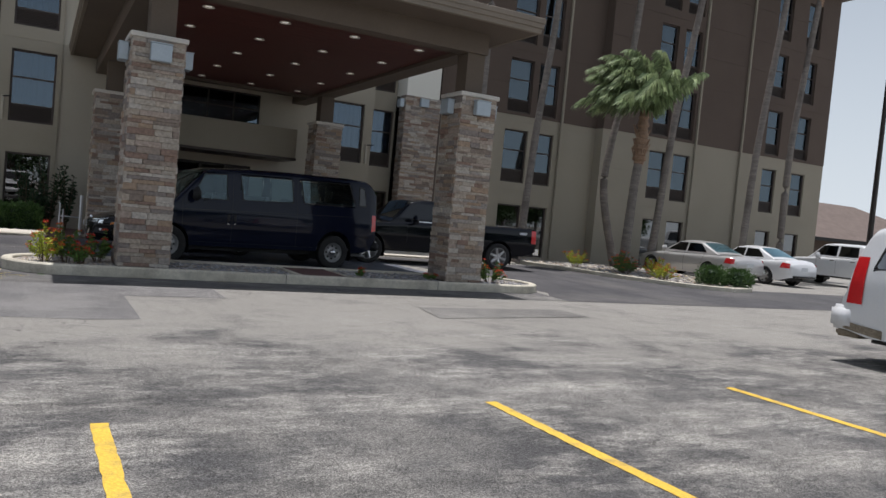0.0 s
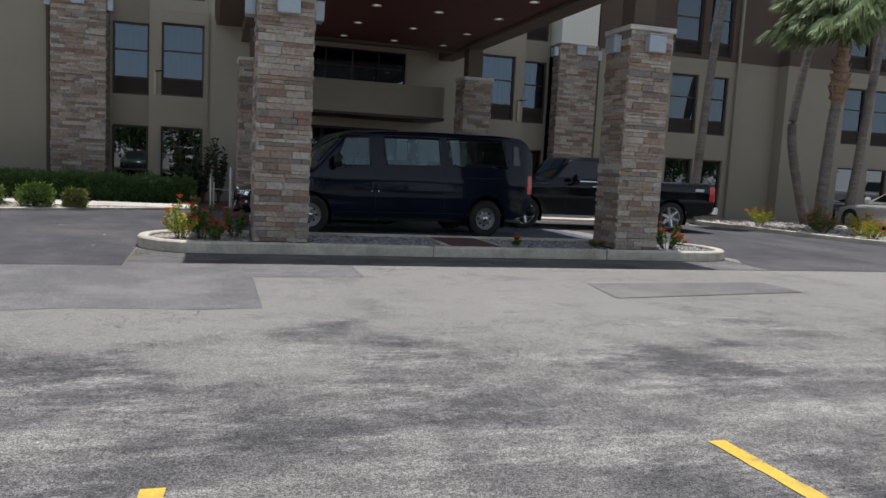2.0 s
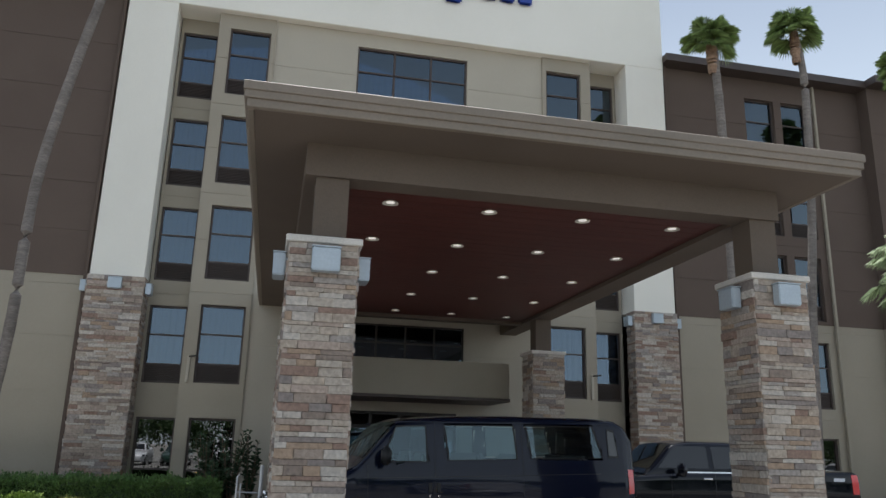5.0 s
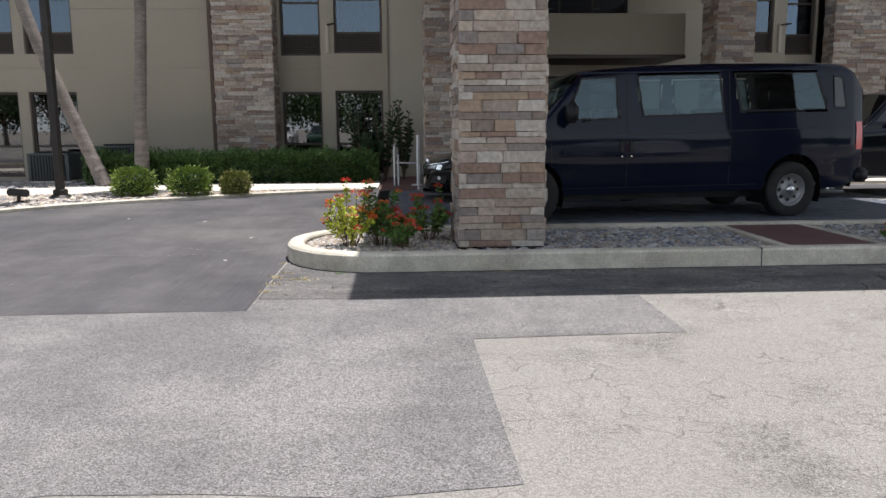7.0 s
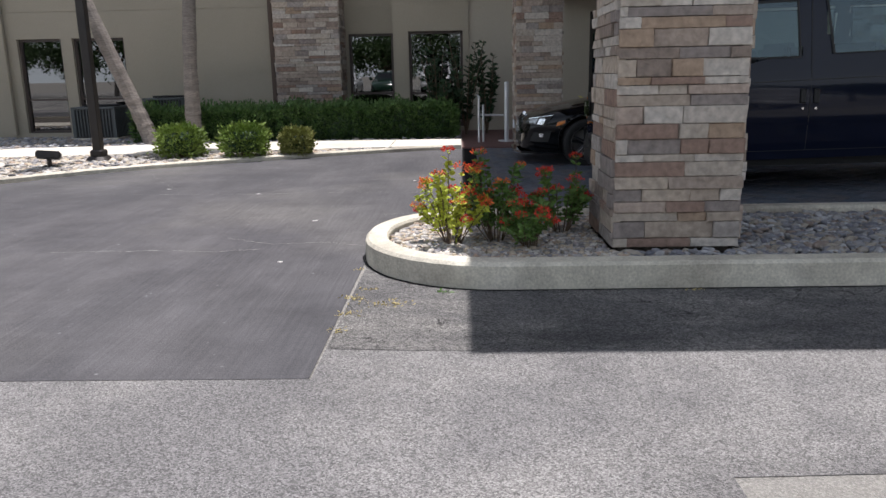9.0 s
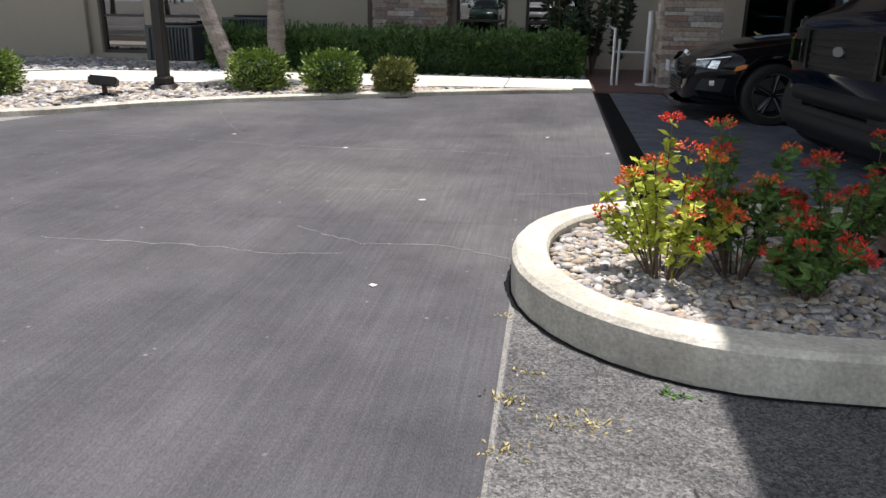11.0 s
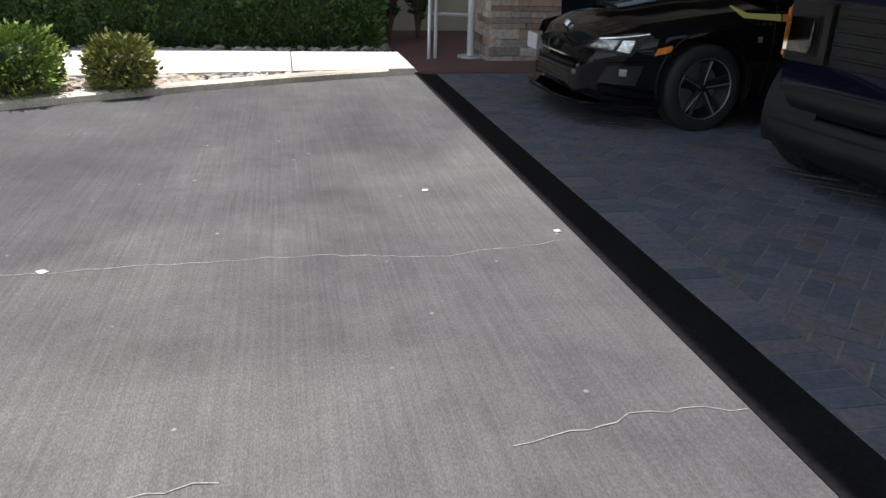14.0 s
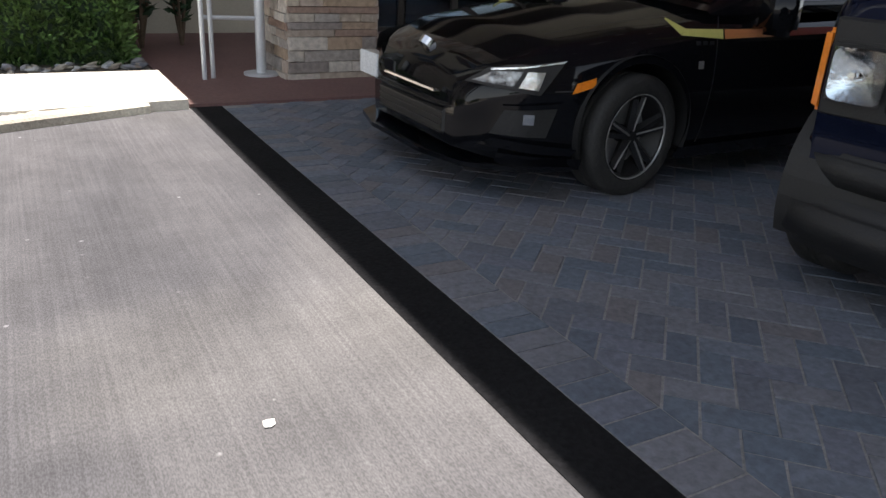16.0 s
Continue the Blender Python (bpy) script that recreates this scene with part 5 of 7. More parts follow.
def coupe():
    t = thing("sports_coupe", "glossy black low sports coupe with striped sides parked under the canopy", "car")
    L = 4.24
    sh = Shell([(0, 0.60), (0.10, 0.69), (0.4, 0.80), (0.9, 0.88), (1.35, 0.93), (3.3, 0.98), (4.1, 1.0), (L, 0.92)],
               [(0, 0.24), (0.35, 0.17), (3.9, 0.2), (L, 0.32)],
               [(0, 0.45), (0.06, 0.62), (0.22, 0.76), (0.5, 0.845), (0.85, 0.885), (1.3, 0.865), (2.2, 0.855), (3.3, 0.885), (3.9, 0.84), (L, 0.68)],
               [(0.15, 0.93), (0.3, 0.985), (0.55, 1.0), (0.72, 0.975), (0.95, 0.90)], r=0.13, crown=0.05)
    arches = [(0.84, 0.33, 0.355), (3.41, 0.33, 0.355)]
    part("body", sh.build(arches, (), 110), "blackpaint", t, smooth=True)
    top = Shell([(1.35, 0.94), (1.42, 0.97), (2.1, 1.26), (2.4, 1.30), (2.8, 1.285), (3.55, 1.06), (3.6, 1.03)], [(1.35, 0.9), (3.6, 0.95)],
                [(1.35, 0.74), (1.7, 0.78), (2.6, 0.78), (3.6, 0.62)], [(0.9, 1.0), (1.3, 0.70)], r=0.10)
    top.length = 3.6
    bm = bmesh.new()
    xs = [1.36 + 2.22 * i / 30 for i in range(31)]
    rows = [[bm.verts.new((x, y, z)) for y, z in top.ring(x, 8)] for x in xs]
    for a, b in zip(rows, rows[1:]):
        for i in range(len(a) - 1):
            bm.faces.new((a[i], b[i], b[i + 1], a[i + 1]))
    bmesh.ops.recalc_face_normals(bm, faces=bm.faces[:])
    part("cabin", bm, "blackpaint", t, smooth=True)
    part("windscreen", top.lid([(1.43, -0.66), (2.06, -0.5), (2.06, 0.5), (1.43, 0.66)], 0.006), "darkglass", t, smooth=True)
    for s in (-1, 1):
        part("side_window", top.patch([(1.75, 0.97), (3.05, 1.0), (2.75, 1.2), (2.08, 1.2)], s, 0.006), "darkglass", t, smooth=True)
        for x in (0.84, 3.41):
            part("wheel_well", well(sh, x, 0.355, s), "bumper", t)
            wheel(t, x, s * 0.765, 0.315, 0.22, "dark", s, steer=(7 if x < 2 else 0))
        lamp = part("headlamp", sh.patch([(0.02, 0.575), (0.29, 0.535), (0.41, 0.70), (0.09, 0.655)], s, 0.007), "bumper", t, "dark slanting headlamp with a bright projector", smooth=True)
        part("lamp_strip", sh.patch([(0.04, 0.585), (0.17, 0.572), (0.21, 0.645), (0.10, 0.64)], s, 0.013), "clearlens", lamp, smooth=True)
        part("projector", sh.patch([(0.19, 0.570), (0.275, 0.560), (0.305, 0.645), (0.225, 0.645)], s, 0.017), "reflector", lamp, "bright round projector", smooth=True)
        part("lamp_brow", sh.patch([(0.09, 0.642), (0.39, 0.688), (0.405, 0.697), (0.09, 0.651)], s, 0.016), "reflector", lamp)
        part("amber_marker", sh.patch([(0.44, 0.545), (0.56, 0.580), (0.56, 0.622), (0.46, 0.595)], s, 0.009), "amber", t, "amber side marker")
        part("bumper_vent", sh.patch([(0.10, 0.34), (0.34, 0.33), (0.38, 0.475), (0.15, 0.46)], s, 0.006), "bumper", t)
        part("vent_lip", sh.patch([(0.13, 0.462), (0.40, 0.480), (0.41, 0.505), (0.13, 0.482)], s, 0.024), "blackpaint", t, smooth=True)
        part("fog_lamp", sh.patch([(0.22, 0.395), (0.27, 0.395), (0.27, 0.445), (0.22, 0.445)], s, 0.014), "reflector", t)
        part("stripe", sh.patch([(0.97, 0.890), (1.08, 0.815), (1.12, 0.842), (0.975, 0.897)], s, 0.006), "stripe_y", t, "pale yellow side stripe")
        part("stripe", sh.patch([(1.08, 0.812), (1.39, 0.790), (1.39, 0.838), (1.12, 0.843)], s, 0.006), "stripe_y", t, "pale yellow side stripe")
        part("stripe", sh.patch([(1.40, 0.789), (1.86, 0.80), (1.86, 0.84), (1.40, 0.838)], s, 0.006), "stripe_o", t, "orange side stripe")
        part("stripe", sh.patch([(1.865, 0.80), (2.9, 0.825), (2.9, 0.855), (1.865, 0.84)], s, 0.006), "stripe_r", t, "dark red side stripe")
        for i in range(3):
            part("badge_bar", sh.patch([(1.19 + 0.05 * i, 0.762), (1.225 + 0.05 * i, 0.762), (1.225 + 0.05 * i, 0.782), (1.19 + 0.05 * i, 0.782)], s, 0.006), "alloy", t)
        part("fender_badge", sh.patch([(1.21, 0.645), (1.25, 0.645), (1.25, 0.685), (1.21, 0.685)], s, 0.006), "steel", t)
        part("bumper_seam", sh.line(0.36, 0.555, 0.50, 0.56, s, 0.006), "bumper", t)
        part("canard", sh.patch([(0.06, 0.285), (0.46, 0.235), (0.49, 0.275), (0.10, 0.325)], s, 0.035), "blackpaint", t, smooth=True)
        part("panel_gap", sh.line(1.30, 0.25, 1.36, 0.90, s), "bumper", t)
        part("side_skirt", sh.patch([(1.15, 0.17), (3.1, 0.18), (3.1, 0.26), (1.15, 0.24)], s, 0.03), "blackpaint", t)
        mirror_pod(t, sh, 1.62, 0.90, s, "blackpaint")
        part("splitter_wing", sh.patch([(0.12, 0.205), (0.52, 0.17), (0.52, 0.225), (0.12, 0.255)], s, 0.05), "blackpaint", t, smooth=True)
        part("hood_crease", sh.lid([(0.45, s * 0.55), (1.3, s * 0.66), (1.3, s * 0.655), (0.45, s * 0.545)], 0.004), "bumper", t)
    part("grille", B(-0.012, 0.06, -0.40, 0.40, 0.27, 0.42, bevel=0.02), "bumper", t, "wide black mesh grille")
    part("grille_lip", bar(superoval(-0.035, 0.20, 0.56, 0.55), 0.445, 0.03, 0.01), "blackpaint", t, smooth=True)
    for i in range(4):
        part("grille_slat", B(-0.018, 0.0, -0.38, 0.38, 0.285 + 0.034 * i, 0.292 + 0.034 * i), "alloy", t)
    # thin warm metal bar put in for a golden reflection across the nose
    part("grille_bar", B(-0.024, 0.02, -0.30, 0.30, 0.482, 0.494), "grille_glint", t)
    bm = bmesh.new()
    outline = [(-0.10, -0.30), (-0.02, -0.62), (0.18, -0.80), (0.45, -0.88), (0.5, 0), (0.45, 0.88), (0.18, 0.80), (-0.02, 0.62), (-0.10, 0.30)]
    poly(bm, outline, 0.20, 0.025)
    part("front_splitter", bm, "blackpaint", t, "thin front splitter")
    bm = cyl(bmesh.new(), (0.10, 0, 0.70), (0.075, 0, 0.665), 0.045, n=20)
    part("badge", bm, "chrome", t, "plain chrome badge")
    part("number_plate", B(-0.05, -0.035, 0.36, 0.60, 0.44, 0.57, bevel=0.004), "plate", t, "pale number plate")
    part("underbody", B(0.4, 3.8, -0.62, 0.62, 0.16, 0.4), "bumper", t)
    return t


c1 = coupe()
c1.matrix_basis = pose(1.36, 21.08, 0)


def pickup(mat, label, style="alloy"):
    t = thing("pickup_truck", label, "pickup truck")
    L = 5.80
    sh = Shell([(0, 0.92), (0.08, 1.06), (0.6, 1.14), (1.35, 1.20), (1.6, 1.22), (3.85, 1.30), (3.9, 1.30), (5.75, 1.33), (L, 1.28)], [(0, 0.5), (0.4, 0.42), (5.4, 0.45), (L, 0.6)],
               [(0, 0.82), (0.2, 0.93), (0.7, 0.985), (5.6, 0.985), (L, 0.96)], [(0.4, 0.95), (0.8, 1.0), (1.1, 0.99), (1.4, 0.95)], r=0.08)
    arches = [(0.64, 0.40, 0.47), (4.55, 0.40, 0.47)]
    part("body", sh.build(arches, (), 100), mat, t, smooth=True)
    top = Shell([(1.2, 1.2), (1.3, 1.26), (1.85, 1.80), (2.2, 1.86), (3.5, 1.86), (3.75, 1.80), (3.85, 1.4)], [(1.2, 1.16), (3.85, 1.22)], [(1.4, 0.90), (3.85, 0.90)], [(1.2, 1.0), (1.86, 0.80)], r=0.10)
    top.length = 3.85
    bm = bmesh.new()
    rows = [[bm.verts.new((x, y, z)) for y, z in top.ring(x, 8)] for x in [1.21 + 2.63 * i / 34 for i in range(35)]]
    for a, b in zip(rows, rows[1:]):
        for i in range(len(a) - 1):
            bm.faces.new((a[i], b[i], b[i + 1], a[i + 1]))
    bm.faces.new(rows[-1])
    bmesh.ops.recalc_face_normals(bm, faces=bm.faces[:])
    part("cab", bm, mat, t, smooth=True)
    part("windscreen", top.lid([(1.33, -0.76), (1.82, -0.62), (1.82, 0.62), (1.33, 0.76)], 0.008), "darkglass", t, smooth=True)
    for s in (-1, 1):
        for q in ([(1.48, 1.30), (2.55, 1.30), (2.55, 1.74), (1.88, 1.74)], [(2.66, 1.30), (3.55, 1.30), (3.48, 1.74), (2.66, 1.74)]):
            part("side_window", top.patch(q, s, 0.006), "darkglass", t, smooth=True)
        part("belt_strip", sh.patch([(1.9, 1.215), (3.8, 1.225), (3.8, 1.245), (1.9, 1.235)], s, 0.012), "chrome", t, "bright chrome belt strip")
        for x in (2.35, 3.3):
            part("door_handle", B(x, x + 0.2, s * 0.985 - 0.025, s * 0.985 + 0.025, 1.08, 1.12, bevel=0.01), "chrome", t)
        for a in ((1.7, 0.55, 1.7, 1.2), (2.62, 0.55, 2.62, 1.24), (3.62, 0.6, 3.7, 1.24), (3.92, 0.5, 3.92, 1.28)):
            part("panel_gap", sh.line(*a, s), "bumper", t)
        part("tail_lamp", sh.patch([(5.62, 0.85), (5.78, 0.85), (5.78, 1.24), (5.62, 1.24)], s, 0.008), "redlens", t, "red tail lamp")
        part("sticker", sh.patch([(5.2, 1.10), (5.45, 1.10), (5.47, 1.17), (5.22, 1.17)], s, 0.006), "plate", t, "small plain bed sticker")
        mirror_pod(t, sh, 1.85, 1.22, s, mat)
        part("headlamp", sh.patch([(0.03, 0.78), (0.28, 0.78), (0.28, 0.98), (0.03, 0.98)], s, 0.008), "clearlens", t)
        for x in (0.64, 4.55):
            part("wheel_well", well(sh, x, 0.47, s), "bumper", t)
            wheel(t, x, s * 0.86, 0.395, 0.26, style, s)
    part("rear_bumper", B(5.74, 5.95, -0.93, 0.93, 0.50, 0.70, bevel=0.02), "chrome", t, "bright rear bumper")
    part("front_bumper", B(-0.10, 0.2, -0.90, 0.90, 0.46, 0.70, bevel=0.04, seg=2), "chrome", t)
    part("grille", B(-0.02, 0.04, -0.6, 0.6, 0.72, 1.0, bevel=0.02), "bumper", t)
    part("underbody", B(0.3, 5.4, -0.7, 0.7, 0.36, 0.5), "bumper", t)
    return t


p1 = pickup("darkblue", "dark blue-black crew cab pickup truck parked behind the van")
p1.matrix_basis = pose(7.55, 21.28, 0) @ Matrix.Diagonal((1.06, 1, 1, 1))
p2 = pickup("whitepaint", "white extended cab pickup truck parked by the lot's edge", "steel")
p2.matrix_basis = pose(31.4, 24.6, 0, 0, 0, -90)


def sedan(mat, label, old):
    t = thing("sedan", label, "car", "sedans parked beside the hotel")
    L = 5.05 if old else 4.62
    k = L / 5.0
    sh = Shell([(0, 0.60), (0.1, 0.72), (0.8 * k, 0.86), (1.4 * k, 0.93), (3.7 * k, 0.98), (4.75 * k, 1.0 if old else 1.04), (L, 0.86)], [(0, 0.28), (0.4, 0.2), (4.5 * k, 0.22), (L, 0.36)],
               [(0, 0.6), (0.15, 0.76), (0.6, 0.89), (4.3 * k, 0.90), (4.85 * k, 0.82), (L, 0.70)], [(0.2, 0.94), (0.55, 1.0), (0.8, 0.985), (1.0, 0.93)], r=0.10, crown=0.05)
    wx = (0.95 * k, 3.85 * k)
    part("body", sh.build([(x, 0.33, 0.37) for x in wx], (), 90), mat, t, smooth=True)
    top = Shell([(1.35 * k, 0.95), (1.45 * k, 0.98), (2.15 * k, 1.38), (2.6 * k, 1.45), (3.2 * k, 1.42), (4.05 * k, 1.06), (4.15 * k, 1.0)], [(1.35 * k, 0.92), (4.15 * k, 0.95)],
                [(1.35 * k, 0.78), (4.15 * k, 0.76)], [(0.9, 1.0), (1.45, 0.74)], r=0.10)
    top.length = 4.15 * k
    bm = bmesh.new()
    rows = [[bm.verts.new((x, y, z)) for y, z in top.ring(x, 8)] for x in [(1.36 + 2.78 * i / 34) * k for i in range(35)]]
    for a, b in zip(rows, rows[1:]):
        for i in range(len(a) - 1):
            bm.faces.new((a[i], b[i], b[i + 1], a[i + 1]))
    bmesh.ops.recalc_face_normals(bm, faces=bm.faces[:])
    part("cabin", bm, mat, t, smooth=True)
    part("windscreen", top.lid([(1.48 * k, -0.66), (2.1 * k, -0.52), (2.1 * k, 0.52), (1.48 * k, 0.66)], 0.008), "darkglass", t, smooth=True)
    part("rear_window", top.lid([(3.3 * k, -0.52), (4.0 * k, -0.64), (4.0 * k, 0.64), (3.3 * k, 0.52)], 0.008), "carglass", t, smooth=True)
    for s in (-1, 1):
        for q in ([(1.72 * k, 1.0), (2.6 * k, 1.0), (2.6 * k, 1.32), (2.18 * k, 1.32)], [(2.68 * k, 1.0), (3.62 * k, 1.02), (3.25 * k, 1.32), (2.68 * k, 1.32)]):
            part("side_window", top.patch(q, s, 0.006), "darkglass", t, smooth=True)
        for a in ((1.62 * k, 0.3, 1.66 * k, 0.94), (2.64 * k, 0.28, 2.64 * k, 0.97), (3.5 * k, 0.6, 3.62 * k, 0.98)):
            part("panel_gap", sh.line(*a, s), "bumper", t)
        part("side_moulding", sh.patch([(1.4 * k, 0.50), (3.4 * k, 0.50), (3.4 * k, 0.54), (1.4 * k, 0.54)], s, 0.012), mat, t)
        part("tail_lamp", sh.patch([(4.55 * k, 0.70), (4.93 * k, 0.70), (4.93 * k, 0.88), (4.62 * k, 0.90)], s, 0.010), "redlens", t, "red wraparound tail lamp", smooth=True)
        part("headlamp", sh.patch([(0.08, 0.56), (0.4, 0.58), (0.4, 0.70), (0.1, 0.68)], s, 0.008), "clearlens", t, smooth=True)
        mirror_pod(t, sh, 1.75 * k, 0.96, s, mat)
        for x in wx:
            part("wheel_well", well(sh, x, 0.37, s), "bumper", t)
            wheel(t, x, s * 0.78, 0.325, 0.21, "alloy", s)
    part("number_plate", B(L - 0.01, L + 0.012, -0.17, 0.17, 0.62, 0.76), "plate", t, "pale number plate")
    part("lower_bumper", B(L - 0.2, L + 0.03, -0.66, 0.66, 0.34, 0.46, bevel=0.03, seg=2), mat if old else "bumper", t, smooth=True)
    part("underbody", B(0.4, L - 0.5, -0.62, 0.62, 0.2, 0.4), "bumper", t)
    return t


s1 = sedan("silver", "older silver four-door sedan parked nose to the hotel", True)
s1.matrix_basis = pose(23.0, 25.2, 0, 0, 0, -90)
s2 = sedan("whitepaint", "newer pale silver-white compact sedan parked nose to the hotel", False)
s2.matrix_basis = pose(25.75, 24.6, 0, 0, 0, -90)


def suv():
    t = thing("suv", "large white sport utility vehicle with a mud-splashed bumper", "suv", "white vehicles in the car park")
    L = 5.13
    sh = Shell([(0, 0.95), (0.08, 1.06), (0.6, 1.14), (1.25, 1.20), (1.4, 1.25), (2.0, 1.78), (2.3, 1.88), (3.0, 1.92), (4.6, 1.90), (4.85, 1.82), (4.98, 1.5), (5.05, 1.1), (L, 0.95)],
               [(0, 0.46), (0.4, 0.36), (4.7, 0.38), (L, 0.46)], [(0, 0.84), (0.2, 0.94), (0.7, 1.0), (4.7, 1.0), (5.0, 0.97), (L, 0.90)],
               [(0.35, 0.96), (0.7, 1.0), (1.1, 0.99), (1.25, 0.965), (1.9, 0.80)], r=0.12)
    side_q = [[(1.75, 1.27), (2.55, 1.27), (2.55, 1.72), (2.1, 1.72)], [(2.65, 1.27), (3.6, 1.27), (3.6, 1.74), (2.65, 1.74)], [(3.72, 1.27), (4.72, 1.27), (4.58, 1.74), (3.72, 1.74)]]
    shield = [(1.42, -0.78), (2.0, -0.66), (2.0, 0.66), (1.42, 0.78)]
    part("body", sh.build([(0.95, 0.39, 0.46), (3.9, 0.39, 0.46)], [("side", q) for q in side_q] + [("top", shield)], 100), "whitepaint", t, smooth=True)
    glaze(t, sh, side_q, (-1, 1), "darkglass")
    part("windscreen", sh.lid(shield, 0.004), "darkglass", t, smooth=True)
    for s in (-1, 1):
        for x in (0.95, 3.9):
            part("wheel_well", well(sh, x, 0.46, s), "bumper", t)
            wheel(t, x, s * 0.86, 0.395, 0.26, "alloy", s)
        part("tail_lamp", sh.patch([(4.80, 0.80), (5.04, 0.80), (4.96, 1.42), (4.80, 1.42)], s, 0.012), "redlens", t, "tall red tail lamp", smooth=True)
        part("headlamp", sh.patch([(0.03, 0.80), (0.32, 0.80), (0.32, 1.0), (0.03, 1.0)], s, 0.008), "clearlens", t)
        for a in ((1.65, 0.5, 1.65, 1.24), (2.6, 0.5, 2.6, 1.7), (3.64, 0.9, 3.66, 1.7)):
            part("panel_gap", sh.line(*a, s), "bumper", t)
        part("rear_mud", sh.patch([(4.5, 0.39), (5.1, 0.46), (5.1, 0.56), (4.5, 0.50)], s, 0.014), "mud", t, "dried mud splashes")
        mirror_pod(t, sh, 1.8, 1.24, s, "whitepaint")
    part("rear_bumper", B(4.9, 5.26, -0.97, 0.97, 0.44, 0.76, bevel=0.05, seg=3), "whitepaint", t, smooth=True)
    part("bumper_valance", B(4.85, 5.2, -0.9, 0.9, 0.34, 0.45, bevel=0.03, seg=2), "mud", t, "muddy lower valance")
    part("tow_hitch", B(5.0, 5.32, -0.06, 0.06, 0.30, 0.38), "bumper", t)
    part("front_bumper", B(-0.12, 0.2, -0.92, 0.92, 0.44, 0.72, bevel=0.05, seg=2), "whitepaint", t, smooth=True)
    part("grille", B(-0.02, 0.04, -0.6, 0.6, 0.74, 1.0, bevel=0.02), "bumper", t)
    part("underbody", B(0.4, 4.8, -0.7, 0.7, 0.3, 0.45), "bumper", t)
    return t


su = suv()
su.matrix_basis = pose(10.75, 2.55, 0, 0, 0, 90)
# vehicles behind the walker, seen mirrored in the ground-floor windows
copy_thing(su, pose(-1.1, -5.2, 0, 0, 0, -90))
copy_thing(s2, pose(-7.2, -5.0, 0, 0, 0, -90))
M["greenpaint"] = surf("dark_green_car_paint", (0.012, 0.04, 0.025), (0.015, 0.05, 0.03), 1.0, 0.15, 0.0, 60, 0.05, coat=0.5)
s3 = sedan("greenpaint", "dark green four-door sedan parked in the opposite row", True)
s3.matrix_basis = pose(-4.5, -4.9, 0, 0, 0, -90)


# ---- beds, walks and fixtures ----
KERB = [(-30, 18.0), (-12.0, 18.15), (-7.5, 18.35), (-6.2, 18.75), (-5.3, 19.35), (-4.6, 20.15), (-3.9, 20.7), (-3.2, 21.12), (-2.4, 21.58), (-1.55, 22.05), (-0.7, 22.45), (0.25, 22.8)]


def offset_path(pts, d):
    out = []
    for i, (x, y) in enumerate(pts):
        a, b = pts[max(i - 1, 0)], pts[min(i + 1, len(pts) - 1)]
        dx, dy = b[0] - a[0], b[1] - a[1]
        L = math.hypot(dx, dy)
        out.append((x - dy / L * d, y + dx / L * d))
    return out


def strip_kerb(pts, w, z):
    bm = bmesh.new()
    inner = offset_path(pts, w)
    prof = []
    for (x, y), (u, v) in zip(pts, inner):
        k = 0.15
        prof.append([bm.verts.new(c) for c in ((x, y, -0.02), (x, y, z - 0.015), (x + (u - x) * k, y + (v - y) * k, z), (u, v, z), (u, v, -0.02))])
    for a, b in zip(prof, prof[1:]):
        for i in range(4):
            bm.faces.new((a[i], b[i], b[i + 1], a[i + 1]))
    bm.faces.new(prof[0])
    bm.faces.new(prof[-1])
    bmesh.ops.recalc_face_normals(bm, faces=bm.faces[:])
    return bm


setting("kerb_west", strip_kerb(KERB, 0.15, 0.07), "concrete", "low pale concrete kerb along the planting bed", "kerb")
setting("bed_west_soil", poly(bmesh.new(), offset_path(KERB, 0.12) + [(0.5, 26.9), (-30, 26.9)], 0.02), "mortar", "dark soil of the planting bed", "soil")
WALK = [(-30, 21.35), (-6.7, 22.05), (-3.86, 22.35), (-1.69, 22.62), (-0.5, 22.75), (0.28, 22.82), (0.52, 22.86), (0.52, 24.1), (-0.7, 24.12), (-2.3, 24.3), (-5.15, 23.95), (-8.2, 23.55), (-30, 22.85)]
for i, (xa, xb) in enumerate([(-30, -8.2), (-8.2, -5.15), (-5.15, -2.3), (-2.3, -0.7), (-0.7, 0.52)]):
    fy = lambda x: float(np.interp(x, [-30, -6.7, -3.86, -1.69, -0.5, 0.52], [21.35, 22.05, 22.35, 22.62, 22.75, 22.86]))
    by = lambda x: float(np.interp(x, [-30, -8.2, -5.15, -2.3, -0.7, 0.52], [22.85, 23.55, 23.95, 24.3, 24.12, 24.1]))
    xs = [xa + 0.006] + [x for x in (-6.7, -3.86, -1.69, -0.5) if xa < x < xb] + [xb - 0.006]
    setting("sidewalk_%d" % (i + 1), poly(bmesh.new(), [(x, fy(x)) for x in xs] + [(x, by(x)) for x in reversed(xs)], 0.075, 0.09), "walk", "pale concrete sidewalk slab beside the driveway", "sidewalk")
setting("red_walk", B(0.53, 9.3, 22.9, 26.87, -0.02, 0.03), "redpad", "red stamped concrete walk under the canopy", "walk")


def walk_front(x):
    return float(np.interp(x, [-30, -6.7, -3.86, -1.69, -0.5, 0.52], [21.35, 22.05, 22.35, 22.62, 22.75, 22.86]))


def kerb_y(x):
    return float(np.interp(x, [p[0] for p in KERB], [p[1] for p in KERB]))


